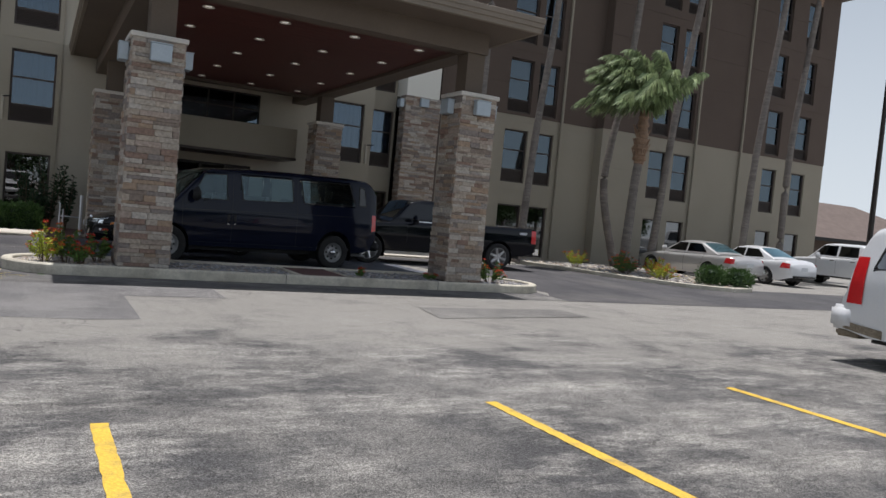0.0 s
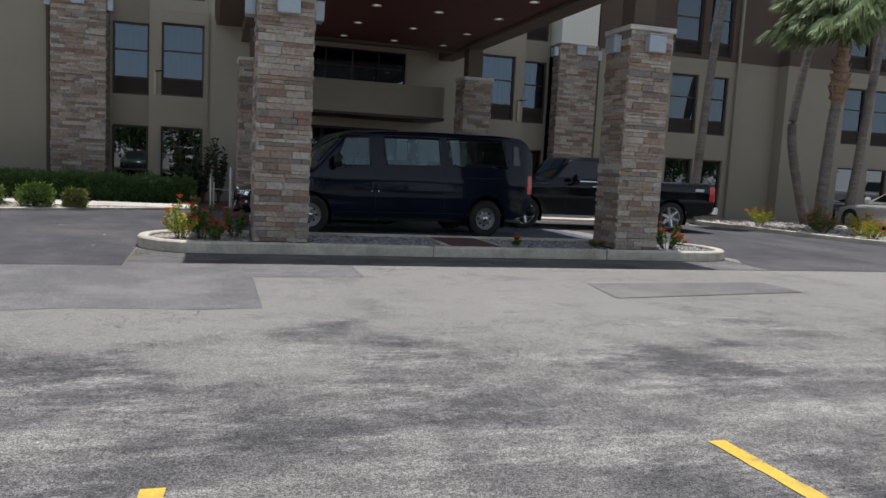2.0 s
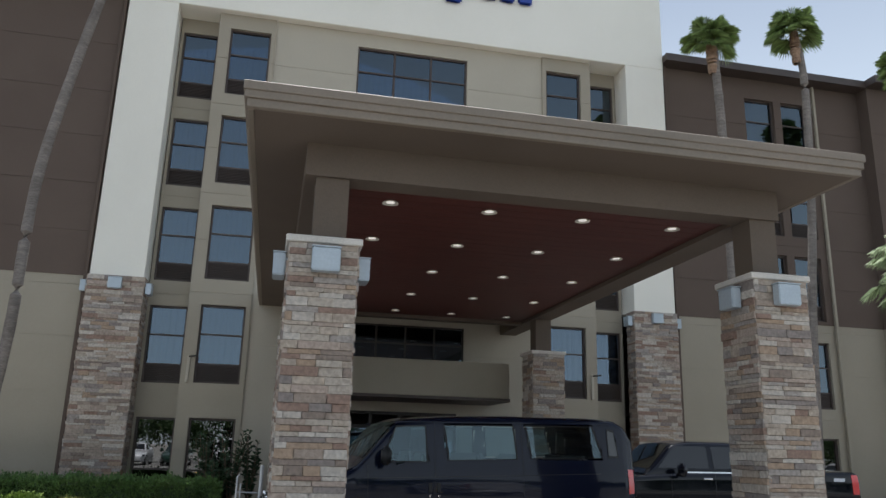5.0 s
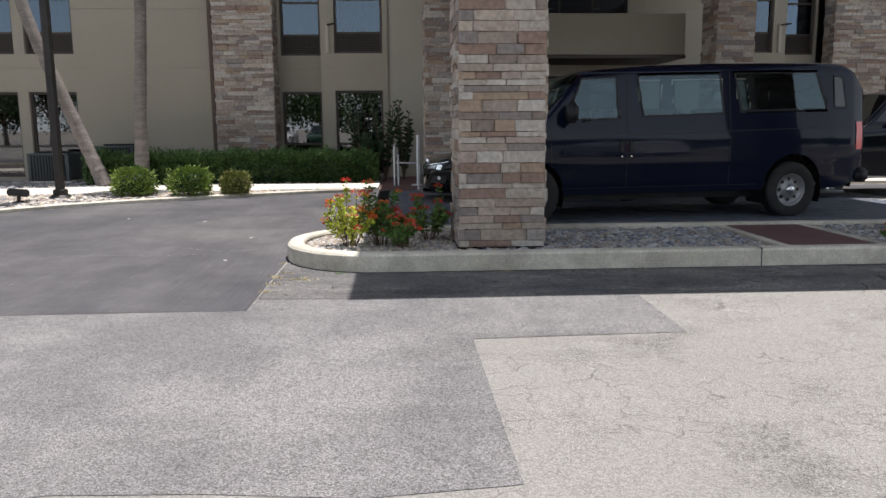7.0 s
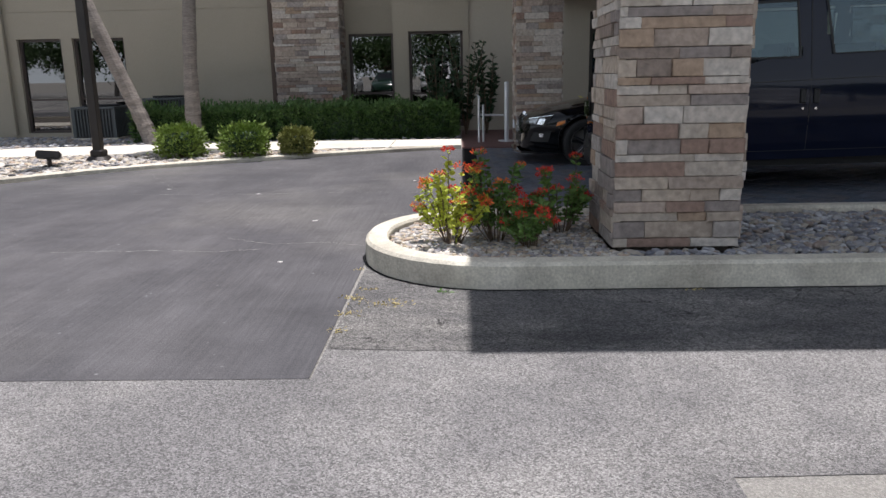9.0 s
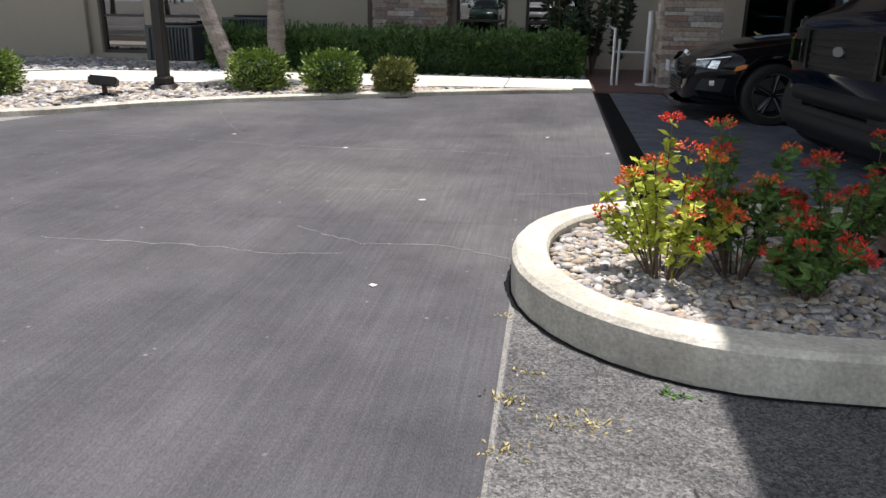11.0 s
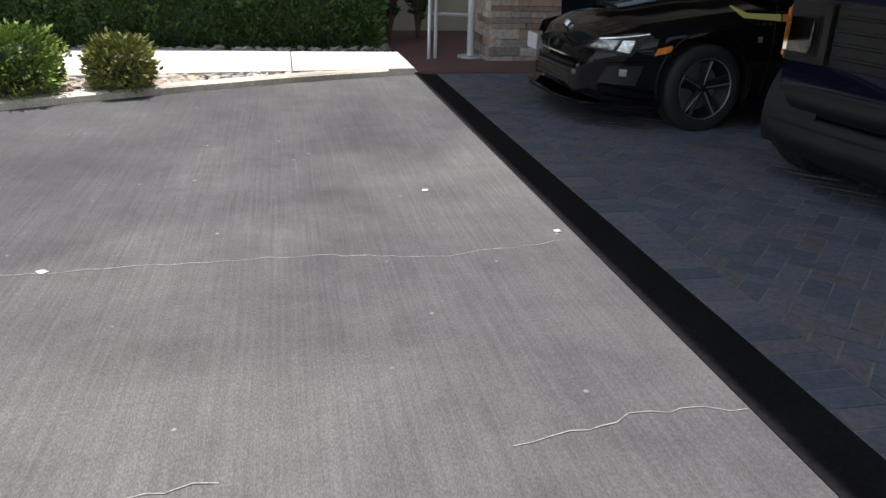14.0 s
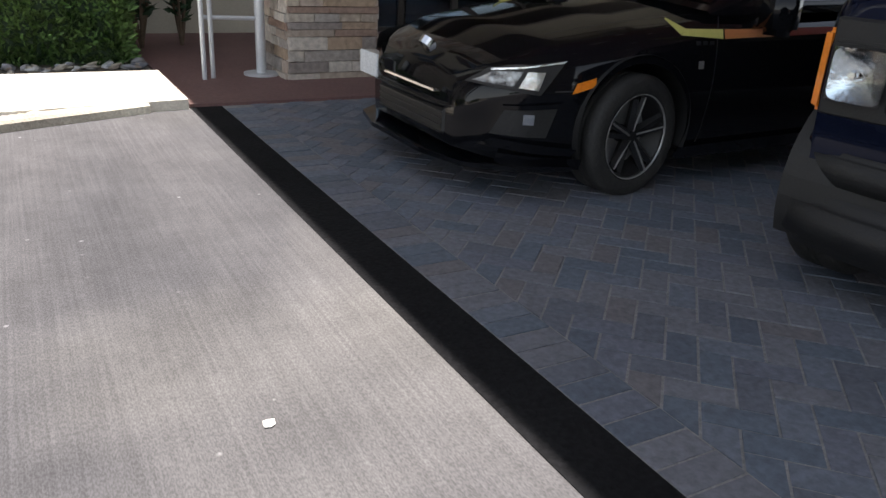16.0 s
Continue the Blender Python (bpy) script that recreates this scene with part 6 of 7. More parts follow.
v, f = pebbles(None, lambda x, y: kerb_y(x) + 0.14 < y < walk_front(x), (-11, 0.1, 18.2, 22.9), 9500, 0.045, 0.040, 7, 0.5)
stuff_mesh("bed_rocks", v, f, "pebble", "pale river rocks in the bed along the kerb", "gravel")
v, f = pebbles(None, lambda x, y: y > 24.0 + 0.1 * (x + 5) and not (-5.9 < x < 0.4 and y < 25.6 and y > 24.7), (-12, 0.45, 23.6, 26.7), 5500, 0.03, 0.045, 8, 0.5)
stuff_mesh("wall_rocks", v, f, "gravel", "grey rocks between the sidewalk and the hotel wall", "gravel")
BED_E = [(15.2, 25.3), (15.9, 22.9), (16.3, 20.9), (16.6, 19.2), (17.3, 17.6), (18.4, 16.8), (19.4, 17.0), (20.2, 18.2), (21.0, 20.2), (21.4, 22.5), (21.5, 25.3)]
bm = strip_kerb(BED_E, 0.16, 0.13)
setting("kerb_east", bm, "concrete", "pale concrete kerb round the palm bed", "kerb")
setting("bed_east_soil", poly(bmesh.new(), offset_path(BED_E, 0.1) + [(21.3, 26.3), (15.2, 26.3)], 0.05), "mortar", "dark soil of the palm bed", "soil")


def in_poly(p, pts):
    c = False
    for (x0, y0), (x1, y1) in zip(pts, pts[1:] + pts[:1]):
        if (y0 > p[1]) != (y1 > p[1]) and p[0] < (x1 - x0) * (p[1] - y0) / (y1 - y0) + x0:
            c = not c
    return c


BE = offset_path(BED_E, 0.16)
v, f = pebbles(None, lambda x, y: in_poly((x, y), BE), (15, 22, 16.5, 25.5), 4500, 0.08, 0.055, 9, 0.5)
stuff_mesh("palm_bed_rocks", v, f, "pebble", "white rocks filling the palm bed", "gravel")
setting("walk_east", B(9.3, 15.1, 23.4, 26.8, -0.02, 0.06), "walk", "pale concrete walk along the hotel front", "sidewalk")

# lamp post
t = thing("lamp_post", "dark bronze square lamp post on a flared base in the rocks", "lamp post", m=pose(-5.08, 21.5, 0))
part("pole", B(-0.065, 0.065, -0.065, 0.065, 0.1, 6.2, bevel=0.012), "metal_dk", t)
bm = bmesh.new()
bmesh.ops.create_cone(bm, cap_ends=True, segments=24, radius1=0.24, radius2=0.15, depth=0.10, matrix=Matrix.Translation((0, 0, 0.07)))
part("base", bm, "metal_dk", t)
part("base_collar", B(-0.10, 0.10, -0.10, 0.10, 0.11, 0.22, bevel=0.02), "metal_dk", t)
part("lamp_head", B(-0.16, 0.16, -0.75, 0.1, 6.2, 6.36, bevel=0.04, seg=2), "metal_dk", t)
# ground floodlight
t = thing("floodlight", "small dark bronze floodlight on a stub in the rocks", "floodlight", m=pose(-5.35, 20.55, 0))
part("stub", cyl(bmesh.new(), (0, 0, 0), (0, 0, 0.2), 0.03, n=12), "metal_dk", t)
part("junction_box", B(-0.06, 0.06, -0.05, 0.05, 0.03, 0.10, bevel=0.01), "metal_dk", t)
hd = part("head", B(-0.16, 0.16, -0.1, 0.1, -0.055, 0.055, bevel=0.02, seg=2), "metal_dk", t)
hd.matrix_basis = pose(0, 0, 0.24, -12, 6, 20)


def ac_unit(x, y, w, h):
    t = thing("air_conditioner", "dark grey-green outdoor air conditioner unit with slatted sides", "air conditioner", "air conditioners by the wall", pose(x, y, 0.02))
    part("pad", B(-w / 2 - 0.05, w / 2 + 0.05, -w / 2 - 0.05, w / 2 + 0.05, 0, 0.06), "concrete", t)
    part("coil_core", B(-w / 2 + 0.04, w / 2 - 0.04, -w / 2 + 0.04, w / 2 - 0.04, 0.06, h - 0.04), "joint", t)
    for sx in (-1, 1):
        for sy in (-1, 1):
            part("corner_post", B(sx * (w / 2 - 0.025) - 0.025, sx * (w / 2 - 0.025) + 0.025, sy * (w / 2 - 0.025) - 0.025, sy * (w / 2 - 0.025) + 0.025, 0.06, h), M["acpaint"], t)
    n = 13
    for i in range(n):
        xx = -w / 2 + 0.06 + (w - 0.12) * i / (n - 1)
        part("slat", B(xx - 0.012, xx + 0.012, -w / 2, -w / 2 + 0.02, 0.08, h - 0.05), M["acpaint"], t)
        part("slat", B(w / 2 - 0.02, w / 2, xx - 0.012, xx + 0.012, 0.08, h - 0.05), M["acpaint"], t)
    part("top", B(-w / 2, w / 2, -w / 2, w / 2, h - 0.05, h, bevel=0.012), M["acpaint"], t)
    bm = lathe([(0.04, 0.0), (w * 0.40, 0.0), (w * 0.42, 0.03)], 28)
    g = part("fan_guard", bm, "joint", t)
    g.matrix_basis = pose(0, 0, h + 0.004, 90, 0, 0)


M["acpaint"] = surf("grey_green_metal", (0.06, 0.07, 0.072), (0.08, 0.09, 0.092), 3, 0.5, 0.1, 50, 0.1)
ac_unit(-7.15, 26.2, 0.92, 0.70)
ac_unit(-5.65, 26.2, 0.88, 0.86)

# rail and posts by the red walk
t = thing("hand_rail", "white painted pipe hand rail beside the entrance walk", "hand rail")
for x in (0.84, 0.92):
    part("rail_post", cyl(bmesh.new(), (x, 23.85 + (x - 0.84) * 0.6, 0.03), (x, 23.85 + (x - 0.84) * 0.6, 0.86 if x < 0.9 else 0.7), 0.02, n=12), "galv", t)
part("rail", cyl(bmesh.new(), (0.84, 23.9, 0.52), (1.33, 23.98, 0.50), 0.018, n=12), "galv", t)
part("rail", cyl(bmesh.new(), (0.84, 23.86, 0.84), (0.84, 25.2, 0.84), 0.018, n=12), "galv", t)
t = thing("bollard_post", "tall white painted steel post on a round base plate", "post", m=pose(1.35, 23.98, 0.03))
part("tube", cyl(bmesh.new(), (0, 0, 0), (0, 0, 1.06), 0.042, n=20), "galv", t)
part("base_plate", cyl(bmesh.new(), (0, 0, 0), (0, 0, 0.02), 0.15, n=24), "galv", t, "round base plate")
part("post_cap", lathe([(0.0, 1.075), (0.03, 1.07), (0.044, 1.055), (0.044, 1.03)], 16), "galv", t).matrix_basis = pose(0, 0, 0, 90, 0, 0) @ pose(0, 0, 0, 0, 0, 0)

# rooftop sign: plain shapes in the sign's colours
t = thing("hotel_sign", "green panel with white bars beside blue and green letter shapes", "sign")
yf = YP - 0.01
part("panel", B(1.02, 3.72, yf - 0.12, yf, 14.98, 17.3, bevel=0.02), "green_sign", t, "green square sign panel")
for x, za, zb in ((1.75, 15.32, 16.6), (2.35, 15.22, 16.9), (2.35, 15.9, 16.2)):
    part("white_bar", B(x, x + 0.3, yf - 0.15, yf - 0.115, za, zb, bevel=0.01), "white", t, "slim white bar")
x = 4.35
for i, (w, lo, hi) in enumerate([(0.62, 0, 0.95), (0.55, 0, 0.65), (0.55, -0.28, 0.65), (0.38, 0, 0.65), (0.55, 0, 0.65), (0.48, 0, 0.65), (0.48, 0, 0.65)]):
    part("letter_shape", B(x, x + w, yf - 0.12, yf, 15.42 + lo, 15.42 + hi, bevel=0.06, seg=2), "blue_sign", t, "plain blue letter-sized shape")
    x += w + 0.11
x = 4.35
for w, hi in [(0.5, 0.75), (0.42, 0.55), (0.2, 0.75), (0.2, 0.6), (0.45, 0.75), (0.42, 0.55), (0.42, 0.55), (0.22, 0.75), (0.45, 0.55), (0.45, 0.55)]:
    part("letter_shape", B(x, x + w, yf - 0.12, yf, 16.55, 16.55 + hi, bevel=0.05, seg=2), "lime_sign", t, "plain green letter-sized shape")
    x += w + 0.08

# far house beyond the lot
t = thing("far_house", "low brown house with a hipped shingle roof beyond the lot", "house")
part("house_wall", B(50, 82, 44, 60, 0, 2.6), "brown", t)
bm = bmesh.new()
vs = [bm.verts.new(c) for c in ((48.8, 43, 2.6), (83, 43, 2.6), (83, 61, 2.6), (48.8, 61, 2.6), (57, 52, 6.4), (76, 52, 6.4))]
for q in ((0, 1, 5, 4), (1, 2, 5), (2, 3, 4, 5), (3, 0, 4), (3, 2, 1, 0)):
    bm.faces.new([vs[i] for i in q])
part("house_roof", bm, "roof", t)
part("fascia", B(48.75, 83.1, 42.9, 43.0, 2.35, 2.66), "joint", t)
for x in (57.5, 60.5):
    part("roof_vent", cyl(bmesh.new(), (x, 51.5, 5.9), (x, 51.5, 7.4), 0.09, n=10), "galv", t)
t = thing("utility_pole", "dark wooden utility pole beyond the lot", "pole", m=pose(40.4, 27.0, 0))
part("shaft", cyl(bmesh.new(), (0, 0, 0), (0, 0, 11), 0.16, 0.11, n=12), "metal_dk", t)

# small bracket between the window bays
for xx in (-0.76, 2 * CX + 0.76):
    t = thing("wall_camera", "small beige camera bracket with a dark arm on the stucco", "camera", "camera brackets on the front")
    part("bracket", B(xx - 0.04, xx + 0.04, YW - 0.12, YW - 0.061, 3.05, 3.75, bevel=0.01), "beige_lt", t)
    part("arm", cyl(bmesh.new(), (xx, YW - 0.10, 3.72), (xx + 0.22, YW - 0.22, 3.74), 0.022, n=8), "metal_dk", t)

# ---- planting ----
LEAF = lambda name, a, b, rough=0.55: surf(name, a, b, 3.0, rough, 0.1, 30, 0.2, island=0.35, spec=0.35)
M.update({
    "hedge": LEAF("hedge_leaves", (0.06, 0.125, 0.032), (0.11, 0.19, 0.055)),
    "bush": LEAF("round_bush_leaves", (0.13, 0.20, 0.035), (0.23, 0.31, 0.06)),
    "bush_dry": LEAF("browned_bush_leaves", (0.17, 0.19, 0.05), (0.27, 0.27, 0.08)),
    # dark leaves of the tall shrubs, also the painted inner shade of bush cores
    "shrub": LEAF("dark_shrub_leaves_and_cores", (0.018, 0.042, 0.018), (0.03, 0.06, 0.025)),
    "ixora_y": LEAF("yellow_green_leaves", (0.36, 0.44, 0.045), (0.50, 0.52, 0.06)),
    "ixora_g": LEAF("green_leaves", (0.07, 0.15, 0.03), (0.13, 0.22, 0.05)),
    "flower_o": LEAF("orange_flowers", (0.62, 0.17, 0.035), (0.70, 0.10, 0.03)),
    "flower_r": LEAF("red_flowers", (0.55, 0.03, 0.02), (0.62, 0.06, 0.03)),
    "flower_y": LEAF("yellow_flowers", (0.65, 0.42, 0.04), (0.7, 0.5, 0.06)),
    "dry": LEAF("dry_straw_weeds", (0.45, 0.36, 0.15), (0.55, 0.45, 0.2)),
    "twig": surf("brown_twigs", (0.10, 0.07, 0.045), (0.14, 0.10, 0.07), 8, 0.9, 0.3, 60, 0.2),
    "trunk": surf("grey_palm_trunk", (0.17, 0.148, 0.132), (0.26, 0.228, 0.20), 2.5, 0.95, 0.8, 14, 0.25, stretch=(1, 1, 5), bump_d=0.02, stain=(0.14, 0.12, 0.105), stain_scale=1.5),
    "boot": surf("brown_palm_boots", (0.25, 0.155, 0.10), (0.34, 0.23, 0.155), 4, 0.9, 0.5, 30, 0.25),
    "frond": LEAF("palm_fronds", (0.17, 0.235, 0.10), (0.31, 0.375, 0.19)),
    "fan": LEAF("fan_palm_leaves", (0.16, 0.235, 0.075), (0.25, 0.33, 0.11)),
})


def leaves(points, size, seed, long_=1.9, up=0.0, jitter=0.35):
    """One small folded leaf at each (place, outward direction)."""
    rng = random.Random(seed)
    verts, faces = [], []
    for p, d in points:
        d = (Vector(d) + Vector((rng.gauss(0, jitter), rng.gauss(0, jitter), rng.gauss(0, jitter) + up))).normalized()
        s = d.cross(Vector((rng.gauss(0, 1), rng.gauss(0, 1), rng.gauss(0, 1)))).normalized()
        nrm = s.cross(d)
        L = size * rng.uniform(0.7, 1.3) * long_
        W = size * rng.uniform(0.7, 1.2) * 0.5
        p = Vector(p)
        k = len(verts)
        mid = p + d * L * 0.5 - nrm * W * 0.25
        verts += [p[:], (p + d * L * 0.5 + s * W + nrm * W * 0.25)[:], (p + d * L)[:], (p + d * L * 0.5 - s * W + nrm * W * 0.25)[:], mid[:]]
        faces += [(k, k + 1, k + 4), (k + 1, k + 2, k + 4), (k + 2, k + 3, k + 4), (k + 3, k, k + 4)]
    return verts, faces


def mesh_part(name, verts, faces, mat, parent, label=""):
    me = bpy.data.meshes.new(name)
    me.from_pydata(verts, [], faces)
    me.update()
    me.materials.append(M[mat])
    ob = new(name, me)
    ob.parent = parent
    return tagged(ob, label) if label else ob


def lump(x, y, z, k=1.0):
    return noise.noise(Vector((x * 1.7 * k, y * 1.7 * k, z * 1.7 * k))) * 0.6 + noise.noise(Vector((x * 4.5 * k, y * 4.5 * k, z * 4.5 * k))) * 0.4


def round_bush(name, label, cat, group, x, y, z, rx, rz, n, leaf, mat, seed, core="shrub"):
    rng = random.Random(seed)
    t = thing(name, label, cat, group, pose(x, y, z))
    pts = []
    for _ in range(n):
        d = Vector((rng.gauss(0, 1), rng.gauss(0, 1), rng.gauss(0, 1))).normalized()
        if d.z < -0.75:
            d.z = -d.z
        r = (1 + 0.42 * lump(d.x + seed, d.y, d.z, 1.7)) / max(abs(d.x) ** 3.4 + abs(d.y) ** 3.4 + abs(d.z) ** 3.4, 1e-6) ** (1 / 3.4) * 0.90
        q = rng.uniform(0.70, 1.0) + (rng.random() ** 4) * 0.22
        pts.append(((d.x * rx * r * q, d.y * rx * r * q, rz + d.z * rz * r * q), (d.x, d.y, d.z * 0.7 + 0.3)))
    v, f = leaves(pts, leaf, seed)
    mesh_part("foliage", v, f, mat, t)
    # solid core blocks the view through; its dark green paints the bush's inner shade
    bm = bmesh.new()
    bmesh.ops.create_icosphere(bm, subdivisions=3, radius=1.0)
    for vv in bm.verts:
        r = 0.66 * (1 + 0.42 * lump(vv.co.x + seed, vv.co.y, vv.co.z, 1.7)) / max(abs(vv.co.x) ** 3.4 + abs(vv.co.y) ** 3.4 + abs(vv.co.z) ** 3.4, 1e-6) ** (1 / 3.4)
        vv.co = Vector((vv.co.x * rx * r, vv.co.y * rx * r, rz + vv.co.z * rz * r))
    part("shade_core", bm, core, t)
    bm = bmesh.new()
    for i in range(5):
        a = i * 1.25
        cyl(bm, (0, 0, -0.03), (math.cos(a) * rx * 0.4, math.sin(a) * rx * 0.4, rz), 0.02, 0.01, n=6)
    part("stem", bm, "twig", t)
    return t


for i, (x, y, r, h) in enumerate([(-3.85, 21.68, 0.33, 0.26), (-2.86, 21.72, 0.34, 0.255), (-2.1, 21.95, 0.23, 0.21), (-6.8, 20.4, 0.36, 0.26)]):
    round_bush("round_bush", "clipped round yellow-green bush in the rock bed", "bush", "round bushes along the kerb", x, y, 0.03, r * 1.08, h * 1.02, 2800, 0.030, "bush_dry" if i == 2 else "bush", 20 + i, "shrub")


def hedge(x0, x1, y0, y1, h, n, seed):
    rng = random.Random(seed)
    t = thing("hedge", "low dense green hedge along the hotel wall", "hedge")
    pts = []
    for _ in range(n):
        x = rng.uniform(x0, x1)
        face = rng.random()
        top = h * (1 + 0.22 * lump(x, 3, 1, 1.2))
        front = y0 + 0.12 * lump(x, 1, 7, 1.5)
        if face < 0.45:
            z = rng.uniform(0.02, top)
            bul = 0.10 * lump(x * 1.5, z * 2, 5, 1.4)
            pts.append(((x, front + bul + rng.uniform(-0.02, 0.10), z), (rng.gauss(0, 0.3), -1, 0.5)))
        elif face < 0.9:
            y = rng.uniform(front, y1)
            pts.append(((x, y, top * (1 + 0.12 * lump(x, y, 2, 2.0)) + rng.uniform(-0.10, 0.03) + 0.13 * rng.random() ** 5), (rng.gauss(0, 0.4), rng.gauss(0, 0.4), 1)))
        else:
            e = x0 if rng.random() < 0.3 else x1
            pts.append(((e + rng.uniform(-0.08, 0.08), rng.uniform(front, y1), rng.uniform(0.02, top)), (1 if e == x1 else -1, rng.gauss(0, 0.3), 0.4)))
    v, f = leaves(pts, 0.042, seed)
    mesh_part("foliage", v, f, "hedge", t)
    # added filler block, coloured dark as the shade between the hedge's leaves
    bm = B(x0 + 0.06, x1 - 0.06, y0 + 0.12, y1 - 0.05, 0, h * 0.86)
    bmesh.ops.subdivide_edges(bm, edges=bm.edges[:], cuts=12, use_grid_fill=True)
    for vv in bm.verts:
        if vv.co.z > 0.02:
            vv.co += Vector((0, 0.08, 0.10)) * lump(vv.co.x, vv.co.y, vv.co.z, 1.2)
    part("shade_core", bm, "shrub", t)
    return t


hedge(-5.9, 0.35, 24.75, 25.85, 0.64, 17000, 31)
for i, (x, y, h, r) in enumerate([(0.05, 26.0, 1.75, 0.42), (0.62, 25.7, 1.95, 0.40), (1.05, 25.9, 1.7, 0.35), (0.35, 25.3, 1.1, 0.35)]):
    rng = random.Random(60 + i)
    t = thing("tall_shrub", "dark glossy upright shrub beside the stone column", "shrub", "tall shrubs by the entrance", pose(x, y, 0.02))
    bm = bmesh.new()
    pts = []
    for k in range(9):
        a = rng.uniform(0, 6.28)
        tip = Vector((math.cos(a) * r * rng.uniform(0.3, 1), math.sin(a) * r * rng.uniform(0.3, 1), h * rng.uniform(0.7, 1.02)))
        cyl(bm, (0, 0, 0), tip, 0.018, 0.006, n=6)
        for m in range(34):
            q = tip * (0.2 + 0.8 * (m + rng.random()) / 34)
            aa = m * 2.4
            pts.append((q, (math.cos(aa), math.sin(aa), 0.5)))
    part("stem", bm, "twig", t)
    v, f = leaves(pts, 0.075, 61 + i, 1.8)
    mesh_part("foliage", v, f, "shrub", t)


def ixora(x, y, h, r, leafmat, blooms, n_stem, seed, label):
    """A flowering shrub: bare stems, whorls of leaves at their ends and round flower heads."""
    rng = random.Random(seed)
    t = thing("flowering_shrub", label, "flowering shrub", "flowering shrubs", pose(x, y, 0.10))
    bm = bmesh.new()
    pts = []
    heads = []
    for k in range(n_stem):
        a = rng.uniform(0, 6.28)
        q = math.sqrt(rng.random())
        tip = Vector((math.cos(a) * r * q, math.sin(a) * r * q, h * (1.0 - 0.42 * q * q) * rng.uniform(0.5, 1.0)))
        base = Vector((math.cos(a) * r * 0.15, math.sin(a) * r * 0.15, 0))
        mid = base.lerp(tip, 0.55) + Vector((rng.gauss(0, 0.02), rng.gauss(0, 0.02), 0.03))
        cyl(bm, base, mid, 0.0045, 0.0035, n=5)
        cyl(bm, mid, tip, 0.0035, 0.002, n=5)
        # leaves in opposite pairs, close together towards the tip
        for m in range(rng.randint(16, 22)):
            f = 0.28 + 0.72 * (1 - rng.random() ** 1.3)
            p = base.lerp(mid, f * 2) if f < 0.5 else mid.lerp(tip, f * 2 - 1)
            aa = rng.uniform(0, 6.28)
            for flip in (0, math.pi):
                pts.append((p, (math.cos(aa + flip), math.sin(aa + flip), rng.uniform(-0.1, 0.5))))
        if rng.random() < blooms[1]:
            heads.append(tip)
    part("stem", bm, "twig", t)
    v, f = leaves(pts, 0.029, seed, 1.7, jitter=0.35)
    mesh_part("foliage", v, f, leafmat, t)
    for i, tip in enumerate(heads):
        pts = []
        R = rng.uniform(0.036, 0.062)
        for _ in range(60):
            d = Vector((rng.gauss(0, 1), rng.gauss(0, 1), abs(rng.gauss(0, 1)) * 0.6)).normalized()
            pts.append((tip + Vector((d.x, d.y, d.z * 0.75)) * R * rng.uniform(0.5, 1.0), d))
        v, f = leaves(pts, 0.013, seed + i, 1.2)
        mesh_part("flower_head", v, f, rng.choice(blooms[0]), t)
    return t


ixora(0.46, 14.96, 0.68, 0.27, "ixora_y", (("flower_o", "flower_o", "flower_r"), 0.55), 24, 71, "yellow-green flowering shrub with orange blooms in the gravel")
ixora(0.76, 15.02, 0.72, 0.25, "ixora_g", (("flower_r", "flower_r", "flower_o"), 0.5), 22, 72, "green flowering shrub with red blooms in the gravel")
ixora(0.98, 14.84, 0.48, 0.27, "ixora_g", (("flower_r",), 0.35), 24, 73, "low green flowering shrub with few red blooms beside the column")
ixora(1.24, 15.30, 0.66, 0.24, "ixora_g", (("flower_r",), 0.8), 17, 77, "lanky green shrub with red blooms beside the column")
ixora(8.85, 15.0, 0.58, 0.36, "ixora_g", (("flower_r", "flower_o"), 0.9), 30, 74, "flowering shrub thick with red and orange blooms")
ixora(5.85, 14.9, 0.22, 0.10, "ixora_g", (("flower_r",), 0.7), 7, 75, "small red-flowering sprig in the gravel")
ixora(7.35, 14.85, 0.28, 0.12, "ixora_g", (("flower_r",), 0.6), 7, 76, "small red-flowering sprig in the gravel")
for i, (x, y, h) in enumerate([(16.9, 22.4, 0.75), (18.3, 21.6, 0.8), (18.2, 19.8, 0.75), (17.6, 20.6, 0.6), (17.3, 18.6, 0.55)]):
    ixora(x, y, h, 0.5, "ixora_g" if i % 2 else "ixora_y", (("flower_o", "flower_r"), 0.6), 36, 80 + i, "flowering shrub with orange blooms in the palm bed")
round_bush("round_bush", "dark rounded bush at the tip of the palm bed", "bush", "bushes of the palm bed", 18.6, 17.9, 0.05, 0.42, 0.32, 1800, 0.035, "hedge", 90)
round_bush("round_bush", "dark rounded bush at the tip of the palm bed", "bush", "bushes of the palm bed", 19.3, 17.5, 0.05, 0.45, 0.30, 1800, 0.035, "hedge", 91)
